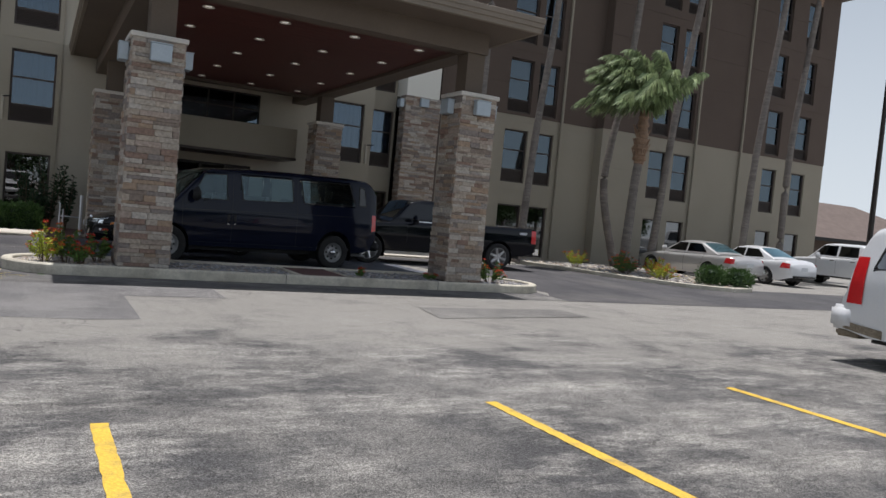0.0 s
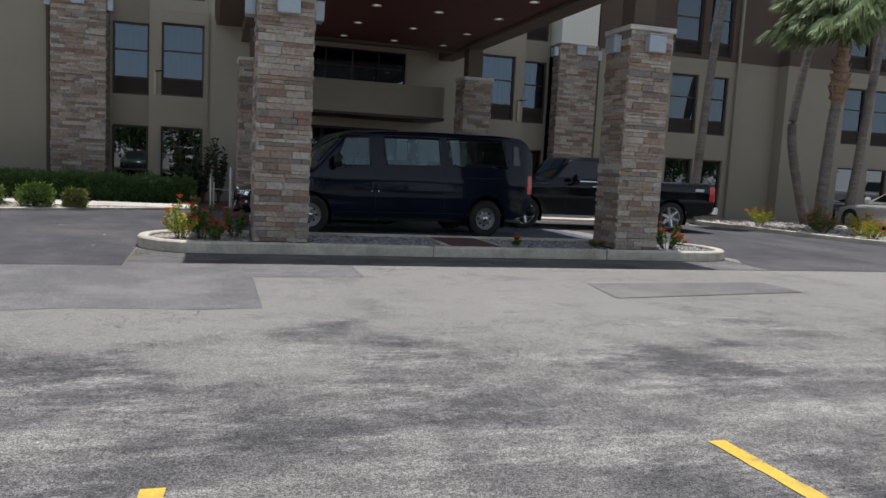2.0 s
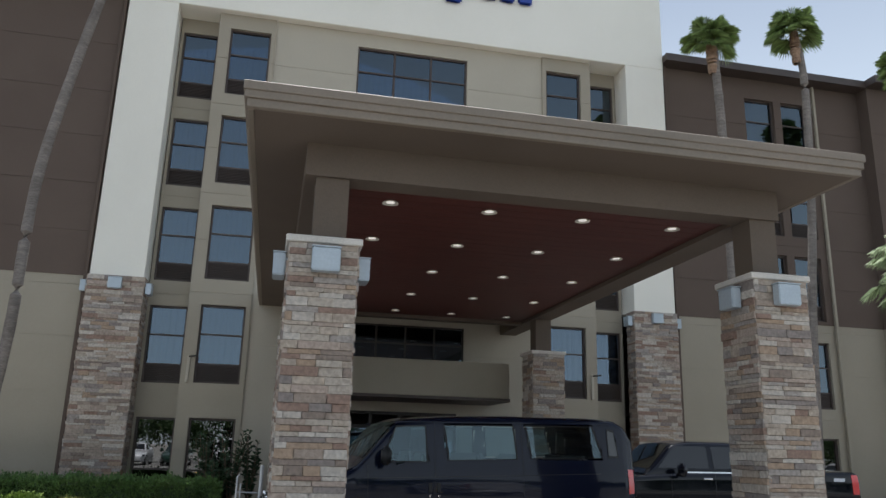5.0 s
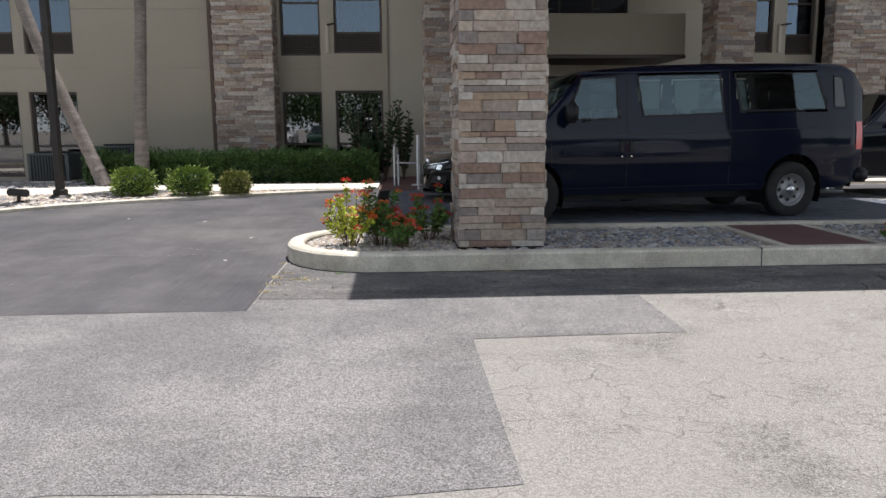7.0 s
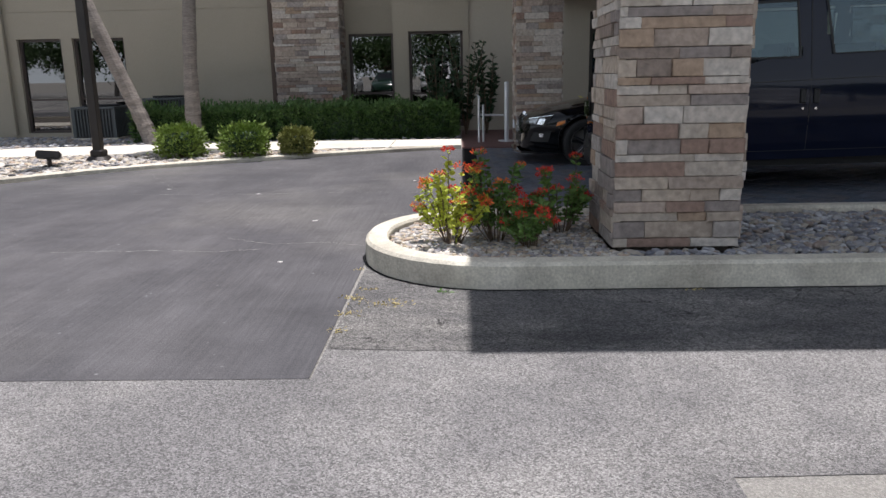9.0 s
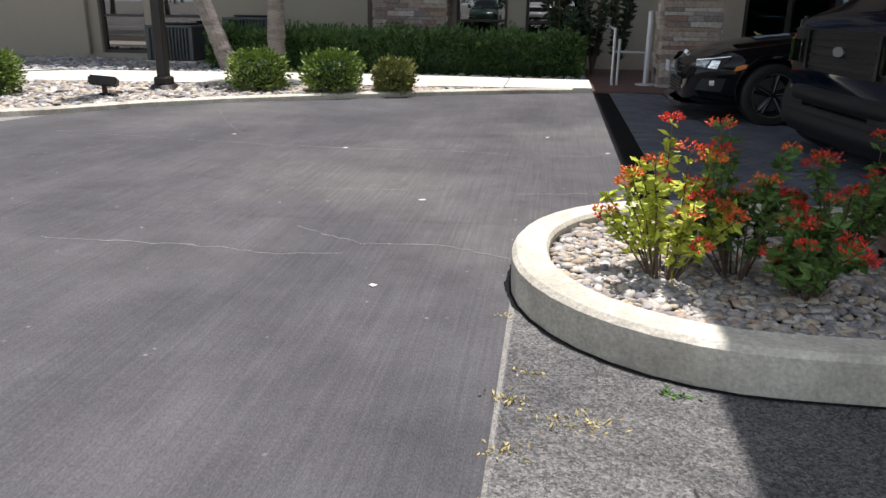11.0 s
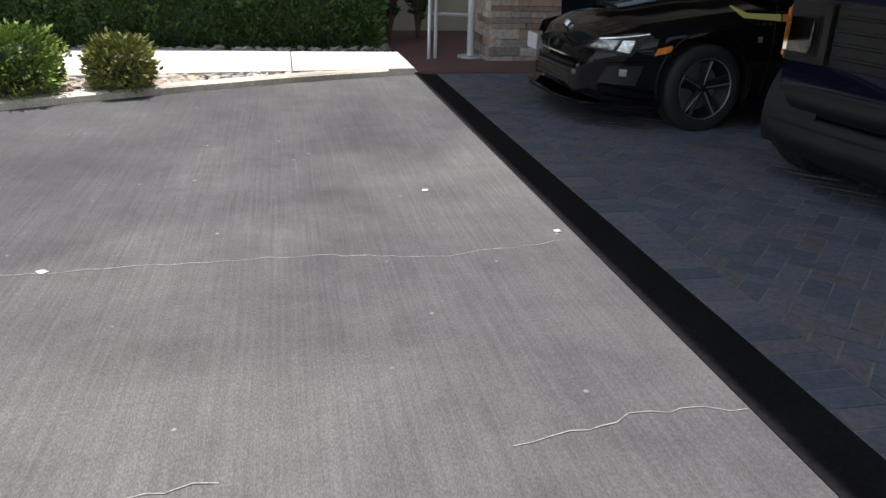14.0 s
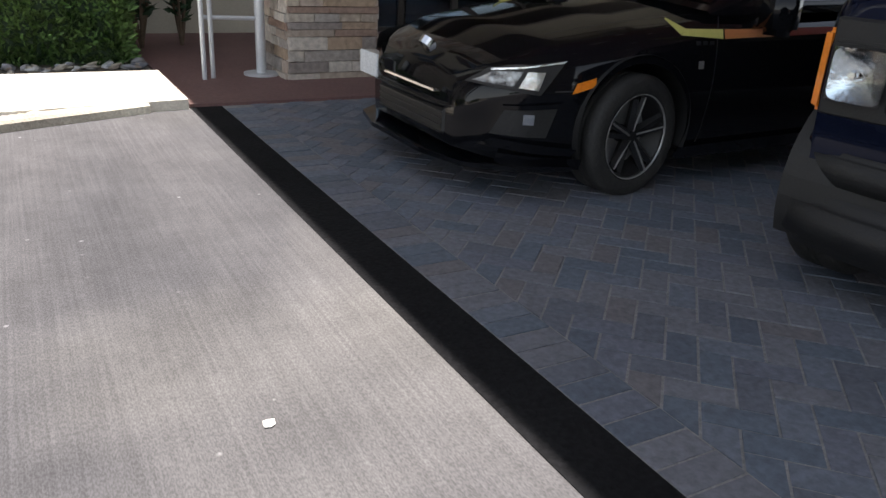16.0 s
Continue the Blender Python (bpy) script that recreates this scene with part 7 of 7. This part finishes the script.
# weeds and dry tufts at the foot of the kerb
for i, (x, y, n, mat, spread_) in enumerate([(0.41, 14.175, 22, "ixora_g", 0.03), (-0.17, 14.72, 9, "dry", 0.02), (0.10, 13.95, 60, "dry", 0.06), (-0.10, 13.78, 34, "dry", 0.035), (-0.11, 14.05, 30, "dry", 0.04), (-0.12, 13.5, 22, "dry", 0.03), (-0.05, 14.25, 20, "dry", 0.04), (1.9, 14.16, 10, "dry", 0.04), (3.1, 14.16, 8, "dry", 0.05)]):
    rng = random.Random(i)
    pts = [((x + rng.gauss(0, spread_), y + rng.gauss(0, spread_ * 0.6) * (1 if y < 14.1 else 0.3), 0.006), (rng.gauss(0, 0.8), rng.gauss(0, 0.8), 0.45)) for _ in range(n)]
    v, f = leaves(pts, 0.009 if mat == "dry" else 0.012, i, 2.2)
    t = thing("weed_tuft", "dry straw weed tuft at the kerb's foot" if mat == "dry" else "small green weed tuft in the crack at the kerb's foot", "weed", "weeds at the kerb")
    mesh_part("foliage", v, f, mat, t)["kind"] = "stuff"


def sweep(bm, pts, radii, n=14, rough=0.0, seed=0):
    """A tapering trunk along a smooth line."""
    rng = random.Random(seed)
    P = [Vector(p) for p in pts]
    fine, rad = [], []
    steps = 14
    for i in range(len(P) - 1):
        p0, p1, p2, p3 = P[max(i - 1, 0)], P[i], P[i + 1], P[min(i + 2, len(P) - 1)]
        for k in range(steps):
            u = k / steps
            fine.append(0.5 * ((2 * p1) + (p2 - p0) * u + (2 * p0 - 5 * p1 + 4 * p2 - p3) * u * u + (3 * p1 - p0 - 3 * p2 + p3) * u ** 3))
            rad.append(radii[i] + (radii[i + 1] - radii[i]) * u)
    fine.append(P[-1])
    rad.append(radii[-1])
    rows = []
    for i, c in enumerate(fine):
        d = (fine[min(i + 1, len(fine) - 1)] - fine[max(i - 1, 0)]).normalized()
        q = d.to_track_quat("Z", "Y")
        r = rad[i] * (1 + rough * rng.uniform(-1, 1))
        rows.append([bm.verts.new(c + q @ Vector((r * math.cos(2 * math.pi * k / n), r * math.sin(2 * math.pi * k / n), 0))) for k in range(n)])
    for a, b in zip(rows, rows[1:]):
        for k in range(n):
            bm.faces.new((a[k], a[(k + 1) % n], b[(k + 1) % n], b[k]))
    bm.faces.new(rows[-1])
    return bm


def fan_crown(top, n, seed, size=1.0):
    """Fan leaves on stalks: blades spread from each stalk's end and split at the tips."""
    rng = random.Random(seed)
    verts, faces = [], []
    for i in range(n):
        a = i * 2.39996 + rng.uniform(-0.2, 0.2)
        el = rng.uniform(-0.7, 1.25)
        d = Vector((math.cos(a) * math.cos(el), math.sin(a) * math.cos(el), math.sin(el)))
        d = (d + Vector((-0.25, -0.05, 0))).normalized()
        stalk = size * rng.uniform(0.45, 0.8)
        c = Vector(top) + d * stalk
        side = d.cross(Vector((0, 0, 1))).normalized()
        upv = side.cross(d)
        k = len(verts)
        verts += [(Vector(top) + side * 0.02)[:], (Vector(top) - side * 0.02)[:], (c - side * 0.02)[:], (c + side * 0.02)[:]]
        faces.append((k, k + 1, k + 2, k + 3))
        L = size * rng.uniform(0.7, 0.95)
        for b in range(15):
            th = radians(-82 + 164 * b / 14)
            dd = (d * math.cos(th) + side * math.sin(th)).normalized()
            w = L * 0.042
            px = dd.cross(upv).normalized() * w
            m = c + dd * L * 0.6 + upv * 0.03
            tip = c + dd * L * rng.uniform(0.9, 1.05) + Vector((0, 0, -0.22 * L))
            k = len(verts)
            verts += [c[:], (m + px)[:], tip[:], (m - px)[:]]
            faces += [(k, k + 1, k + 2), (k, k + 2, k + 3)]
    return verts, faces


def fan_palm(pts, radii, seed, crown=True):
    t = thing("fan_palm", "tall slender fan palm with a pale grey ringed trunk", "palm tree", "tall palms before the hotel")
    radii = [r * 0.78 for r in radii]
    part("trunk", sweep(bmesh.new(), pts, radii, rough=0.05, seed=seed), "trunk", t, smooth=False)
    top = Vector(pts[-1])
    bm = sweep(bmesh.new(), [top - Vector((0, 0, 1.1)), top - Vector((0, 0, 0.5)), top + Vector((0, 0, 0.1))], [radii[-1] * 1.05, radii[-1] * 1.5, radii[-1] * 1.1], rough=0.14, seed=seed)
    part("leaf_base", bm, "boot", t, "reddish brown old leaf bases")
    v, f = fan_crown(top, 46, seed, 0.58)
    mesh_part("crown", v, f, "fan", t)
    return t


fan_palm([(15.5, 24, 0.05), (15.62, 24, 1.3), (15.85, 24, 5.0), (16.2, 24, 8.5), (16.4, 24, 12.5), (16.2, 24, 14.25)], [0.22, 0.18, 0.16, 0.15, 0.14, 0.13], 101)
fan_palm([(13.3, 24, 0.06), (13.45, 24, 3.5), (13.5, 24, 9.5), (13.42, 24, 12.8), (13.33, 24, 13.5)], [0.2, 0.17, 0.16, 0.15, 0.14], 102)
fan_palm([(20.1, 24, 0.05), (19.75, 24, 0.9), (19.15, 24, 3.0), (19.3, 24, 4.8), (19.8, 24, 7.5), (20.2, 24, 12.6), (20.12, 24, 13.65)], [0.25, 0.2, 0.18, 0.17, 0.16, 0.15, 0.14], 103)
fan_palm([(22.3, 24.6, 0.02), (22.5, 24.6, 1.5), (23.0, 24.6, 6.4), (23.8, 24.6, 11.2), (24.2, 24.6, 15.0)], [0.26, 0.2, 0.18, 0.16, 0.15], 104)
fan_palm([(26.9, 24, 0.02), (26.98, 24, 1.3), (27.3, 24, 5.9), (28.1, 24, 12.0), (28.5, 24, 15.5)], [0.26, 0.2, 0.18, 0.16, 0.15], 105)
fan_palm([(29.3, 24, 0.02), (29.35, 24, 1.4), (29.4, 24, 6.1), (30.2, 24, 12.4), (30.25, 24, 13.3)], [0.26, 0.2, 0.18, 0.16, 0.15], 106)
fan_palm([(-4.62, 24.5, 0.02), (-4.58, 24.5, 1.5), (-4.42, 24.5, 4.0), (-4.38, 24.5, 7.4), (-3.95, 24.5, 10.5), (-3.5, 24.5, 13.2), (-3.3, 24.5, 16.2)], [0.21, 0.165, 0.155, 0.15, 0.15, 0.14, 0.13], 107)
fan_palm([(-5.42, 24.5, 0.02), (-5.68, 24.5, 0.7), (-6.22, 24.5, 2.1), (-6.85, 24.5, 3.9), (-7.5, 24.5, 7.0), (-7.9, 24.5, 12.0), (-7.9, 24.5, 15.8)], [0.24, 0.18, 0.165, 0.155, 0.15, 0.14, 0.13], 108)


def feather_crown(top, n, seed, L=2.5):
    """Arching feathery fronds, blown to one side."""
    rng = random.Random(seed)
    verts, faces = [], []
    wind = Vector((-0.85, -0.15, 0.0))
    for i in range(n):
        a = i * 2.39996 + rng.uniform(-0.3, 0.3)
        el = rng.uniform(0.35, 1.45)
        d = Vector((math.cos(a) * math.cos(el), math.sin(a) * math.cos(el), math.sin(el)))
        ln = L * rng.uniform(0.75, 1.1)
        p = Vector(top)
        prev = p.copy()
        steps = 26
        for s in range(1, steps + 1):
            u = s / steps
            d = (d + wind * 0.085 + Vector((0, 0, -0.125 * u))).normalized()
            p = prev + d * ln / steps
            side = d.cross(Vector((0, 0, 1)))
            side = side.normalized() if side.length > 1e-3 else Vector((1, 0, 0))
            k = len(verts)
            w = 0.02 * (1 - u) + 0.004
            verts += [(prev + side * w)[:], (prev - side * w)[:], (p - side * w)[:], (p + side * w)[:]]
            faces.append((k, k + 1, k + 2, k + 3))
            if u > 0.15:
                for sg in (-1, 1):
                    for h in (rng.random(), rng.random(), rng.random()):
                        q = prev.lerp(p, h)
                        ll = 0.46 * math.sin(math.pi * min(1, 0.18 + 0.80 * u)) * rng.uniform(0.8, 1.1) + 0.1
                        dd = (side * sg * rng.uniform(0.4, 1.0) + d * 0.55 + wind * rng.uniform(0.0, 0.45) + Vector((0, 0, rng.uniform(-0.9, 0.35)))).normalized()
                        m = q + dd * ll * 0.5
                        tip = q + dd * ll + Vector((wind.x * 0.12, 0, -0.75 * ll))
                        wv = d * 0.0045
                        k = len(verts)
                        verts += [q[:], (m + wv)[:], tip[:], (m - wv)[:]]
                        faces += [(k, k + 1, k + 2), (k, k + 2, k + 3)]
            prev = p
    return verts, faces


t = thing("feather_palm", "short stout palm with bushy wind-blown green fronds", "palm tree")
part("trunk", sweep(bmesh.new(), [(18.7, 22, 0.05), (18.76, 22, 1.5), (18.85, 22, 3.2), (18.94, 22, 4.0)], [0.19, 0.165, 0.15, 0.155], rough=0.04, seed=3), "trunk", t)
part("leaf_base", sweep(bmesh.new(), [(18.94, 22, 3.9), (18.95, 22, 4.4), (18.97, 22, 5.0), (18.98, 22, 5.9)], [0.18, 0.25, 0.21, 0.11], rough=0.2, seed=4), "boot", t, "shaggy brown old leaf bases")
rng = random.Random(8)
for i in range(16):
    a = i * 2.4
    z = rng.uniform(4.1, 5.0)
    c = Vector((18.96 + math.cos(a) * 0.18, 22 + math.sin(a) * 0.18, z))
    part("leaf_stub", cyl(bmesh.new(), c, c + Vector((math.cos(a) * 0.14, math.sin(a) * 0.14, 0.32)), 0.05, 0.012, n=6), "boot", t)
v, f = feather_crown((18.9, 22, 5.95), 44, 5, 2.8)
mesh_part("crown", v, f, "frond", t, "bushy green crown")


def broad_tree(x, y, h, r, seed):
    """A leafy tree of the row behind the car park: trunk, limbs and clumps of leaves."""
    rng = random.Random(seed)
    t = thing("broadleaf_tree", "dense dark green tree behind the car park", "tree", "trees behind the car park", pose(x, y, 0))
    fork = Vector((rng.uniform(-0.2, 0.2), rng.uniform(-0.2, 0.2), h * 0.28))
    part("trunk", sweep(bmesh.new(), [(0, 0, -0.05), fork * 0.5, fork], [0.22, 0.17, 0.15], rough=0.06, seed=seed), "trunk", t)
    pts = []
    for k in range(11):
        a = k * 2.4 + rng.uniform(-0.4, 0.4)
        q = math.sqrt((k + 0.5) / 11)
        c = Vector((math.cos(a) * r * 0.72 * q, math.sin(a) * r * 0.72 * q, h * rng.uniform(0.34, 0.86) * (1.05 - 0.25 * q)))
        part("limb", cyl(bmesh.new(), fork, c, 0.08, 0.03, n=7), "twig", t)
        rc = r * rng.uniform(0.36, 0.52)
        for _ in range(330):
            d = Vector((rng.gauss(0, 1), rng.gauss(0, 1), rng.gauss(0, 0.8))).normalized()
            pts.append((c + d * rc * rng.uniform(0.35, 1.05), d))
    v, f = leaves(pts, 0.16, seed, 1.7)
    mesh_part("crown", v, f, "shrub_lit", t, "dense dark green crown")


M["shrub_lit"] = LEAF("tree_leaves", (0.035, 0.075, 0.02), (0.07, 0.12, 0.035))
rng = random.Random(44)
for i in range(24):
    broad_tree(-34 + 4.1 * i + rng.uniform(-0.6, 0.6), -15.5 + rng.uniform(-1.2, 1.2), rng.uniform(5.2, 6.8), rng.uniform(2.4, 3.0), 300 + i)


# ---- stone faces, pavers and other pieces ----
def stone_column(key, faces):
    x0, x1, y0 = COLS[key]
    y1 = y0 + (x1 - x0)
    t = thing("stone_column", "square canopy column faced in tan and brown ledge stone", "column", "canopy columns", Matrix.Translation((0, 0, 0)))
    zb = 0.14 if key in "AB" else 0.0
    d = 0.045
    part("core", B(x0 + d, x1 - d, y0 + d, y1 - d, zb - 0.1, 3.88), "mortar", t)
    rest = bmesh.new()
    for i, (xa, ya, xb, yb) in enumerate(((x0, y0, x1, y0), (x1, y0, x1, y1), (x1, y1, x0, y1), (x0, y1, x0, y0))):
        stone_wall(t, xa, ya, xb, yb, zb, 3.88, "frbl"[i] in faces, hash_seed(key, i), rest)
    stuff = part("far_stone", rest, "stone_j", t)
    stuff["kind"] = "stuff"
    part("cap", B(x0 - 0.05, x1 + 0.05, y0 - 0.05, y1 + 0.05, 3.88, 3.965, bevel=0.012), "cap", t, "pale stone cap")
    mx = 1 if x0 < CX else -1
    pa, pb = (x0 + 0.26, x1 - 0.14) if mx > 0 else (x0 + 0.14, x1 - 0.26)
    part("post", B(pa, pb, y0 + 0.18, y1 - 0.2, 3.963, 4.79), "canopy", t, "taupe painted post above the cap")
    xm = (x0 + x1) / 2
    if key in "AB":
        lamp_box(xm + 0.02, y0 + 0.01, 3.66, 0)
        lamp_box(x0 + 0.01, (y0 + y1) / 2, 3.66, -90)
        lamp_box(x1 - 0.01, (y0 + y1) / 2, 3.66, 90)
    return t


def hash_seed(key, i):
    return ord(key) * 10 + i


stone_column("A", "fl")
stone_column("B", "fl")
stone_column("C", "")
stone_column("D", "fl")
for k in range(2):
    xa, xb = (-3.45, -2.06) if k == 0 else mirror(-3.45, -2.06)
    t = thing("stone_pier", "stone-faced base of a hotel wall pier in stacked ledge stone", "pier", "stone piers of the hotel front")
    part("core", B(xa + 0.045, xb - 0.045, YP + 0.045, YW + 0.2, 0, 5.70), "mortar", t)
    rest = bmesh.new()
    stone_wall(t, xa, YP, xb, YP, 0, 5.70, True, 50 + k, rest)
    stone_wall(t, xa, YW + 0.2, xa, YP, 0, 5.70, False, 60 + k, rest)
    stone_wall(t, xb, YP, xb, YW + 0.5, 0, 5.70, False, 70 + k, rest)
    part("side_stone", rest, "stone_j", t)["kind"] = "stuff"
    lamp_box((xa + xb) / 2, YP + 0.01, 5.48, 0, "pier")
    lamp_box(xa + 0.01, YP + 0.22, 5.40, -90, "pier")
    lamp_box(xb - 0.01, YP + 0.22, 5.40, 90, "pier")

M["pjoint"] = surf("sandy_paver_joint", (0.20, 0.20, 0.20), (0.27, 0.265, 0.26), 6, 0.95, 0.4, 90, 0.2)
# herringbone pavers under the canopy
PX0, PX1, PY0, PY1 = 0.75, 9.0, 16.145, 22.9
paver_bed = setting("paver_floor", B(PX0, PX1, PY0, PY1, -0.02, 0.0068), "pjoint", "dark slate-coloured herringbone pavers under the canopy", "pavers")
near_n = 0
rest = bmesh.new()
pm = bpy.data.meshes.new("paver")
bm = B(-0.5, 0.5, -0.5, 0.5, -0.5, 0.5)
bmesh.ops.bevel(bm, geom=[e for e in bm.edges if all(v.co.z > 0 for v in e.verts)], offset=0.035, segments=1, affect="EDGES")
bm.to_mesh(pm)
bm.free()
pm.materials.append(M["paver"])
PL, PW = 0.208, 0.104
rng = random.Random(12)


def lay(cx, cy, rz, L, W, near):
    tilt = pose(cx, cy, 0.0, rng.uniform(-0.5, 0.5), rng.uniform(-0.5, 0.5), rz)
    m = tilt @ Matrix.Translation((0, 0, 0.0 + rng.uniform(0, 0.003))) @ Matrix.Diagonal((L - 0.009, W - 0.009, 0.02, 1))
    if near:
        ob = new("paver", pm)
        ob.parent = paver_bed
        ob.matrix_basis = m
    else:
        bmesh.ops.create_cube(rest, size=1.0, matrix=m)


n = int((PY1 - PY0) / PW)
for i in range(n):
    y = PY0 + (i + 0.5) * PW
    lay(PX0 + PL / 2, y, 0, PL, PW, 17.4 < y < 22.4)
    near_n += 17.4 < y < 22.4
cells = []
for i in range(-90, 91):
    for j in range(-90, 91):
        k = (i - j) % 4
        # unit squares of a herringbone: each paver covers two squares
        if k == 0:
            cells.append((i + 1.0, j + 0.5, 0))
        elif k == 2:
            cells.append((i + 0.5, j, 90))
todo, cut = [], []
EX = PX0 + PL + 0.004
for u, v, r in cells:
    a, b = u * PW, v * PW
    x = 3.0 + (a - b) * math.sqrt(0.5)
    y = 19.5 + (a + b) * math.sqrt(0.5)
    if PX0 + PL + 0.035 < x < PX1 - 0.06 and PY0 + 0.06 < y < PY1 - 0.06:
        todo.append((x, y, r + 45))
    elif EX - 0.11 < x < PX1 and PY0 < y < PY1:
        cut.append((x, y, r + 45))
todo.sort(key=lambda c: (c[0] - 1.3) ** 2 + (c[1] - 19.2) ** 2)
for i, (x, y, r) in enumerate(todo):
    lay(x, y, r, PL, PW, i < 245)
for x, y, r in cut:
    b2 = bmesh.new()
    bmesh.ops.create_cube(b2, size=1.0, matrix=pose(x, y, 0.001, 0, 0, r) @ Matrix.Diagonal((PL - 0.009, PW - 0.009, 0.02, 1)))
    for co, no in (((EX, 0, 0), (-1, 0, 0)), ((PX1, 0, 0), (1, 0, 0)), ((0, PY0, 0), (0, -1, 0)), ((0, PY1, 0), (0, 1, 0))):
        bmesh.ops.bisect_plane(b2, geom=b2.verts[:] + b2.edges[:] + b2.faces[:], plane_co=co, plane_no=no, clear_outer=True)
    bmesh.ops.holes_fill(b2, edges=b2.edges[:])
    me = bpy.data.meshes.new("cut")
    b2.to_mesh(me)
    b2.free()
    rest.from_mesh(me)
    bpy.data.meshes.remove(me)
ob = part("paver_field", rest, "paver_j", paver_bed)
ob["kind"] = "stuff"
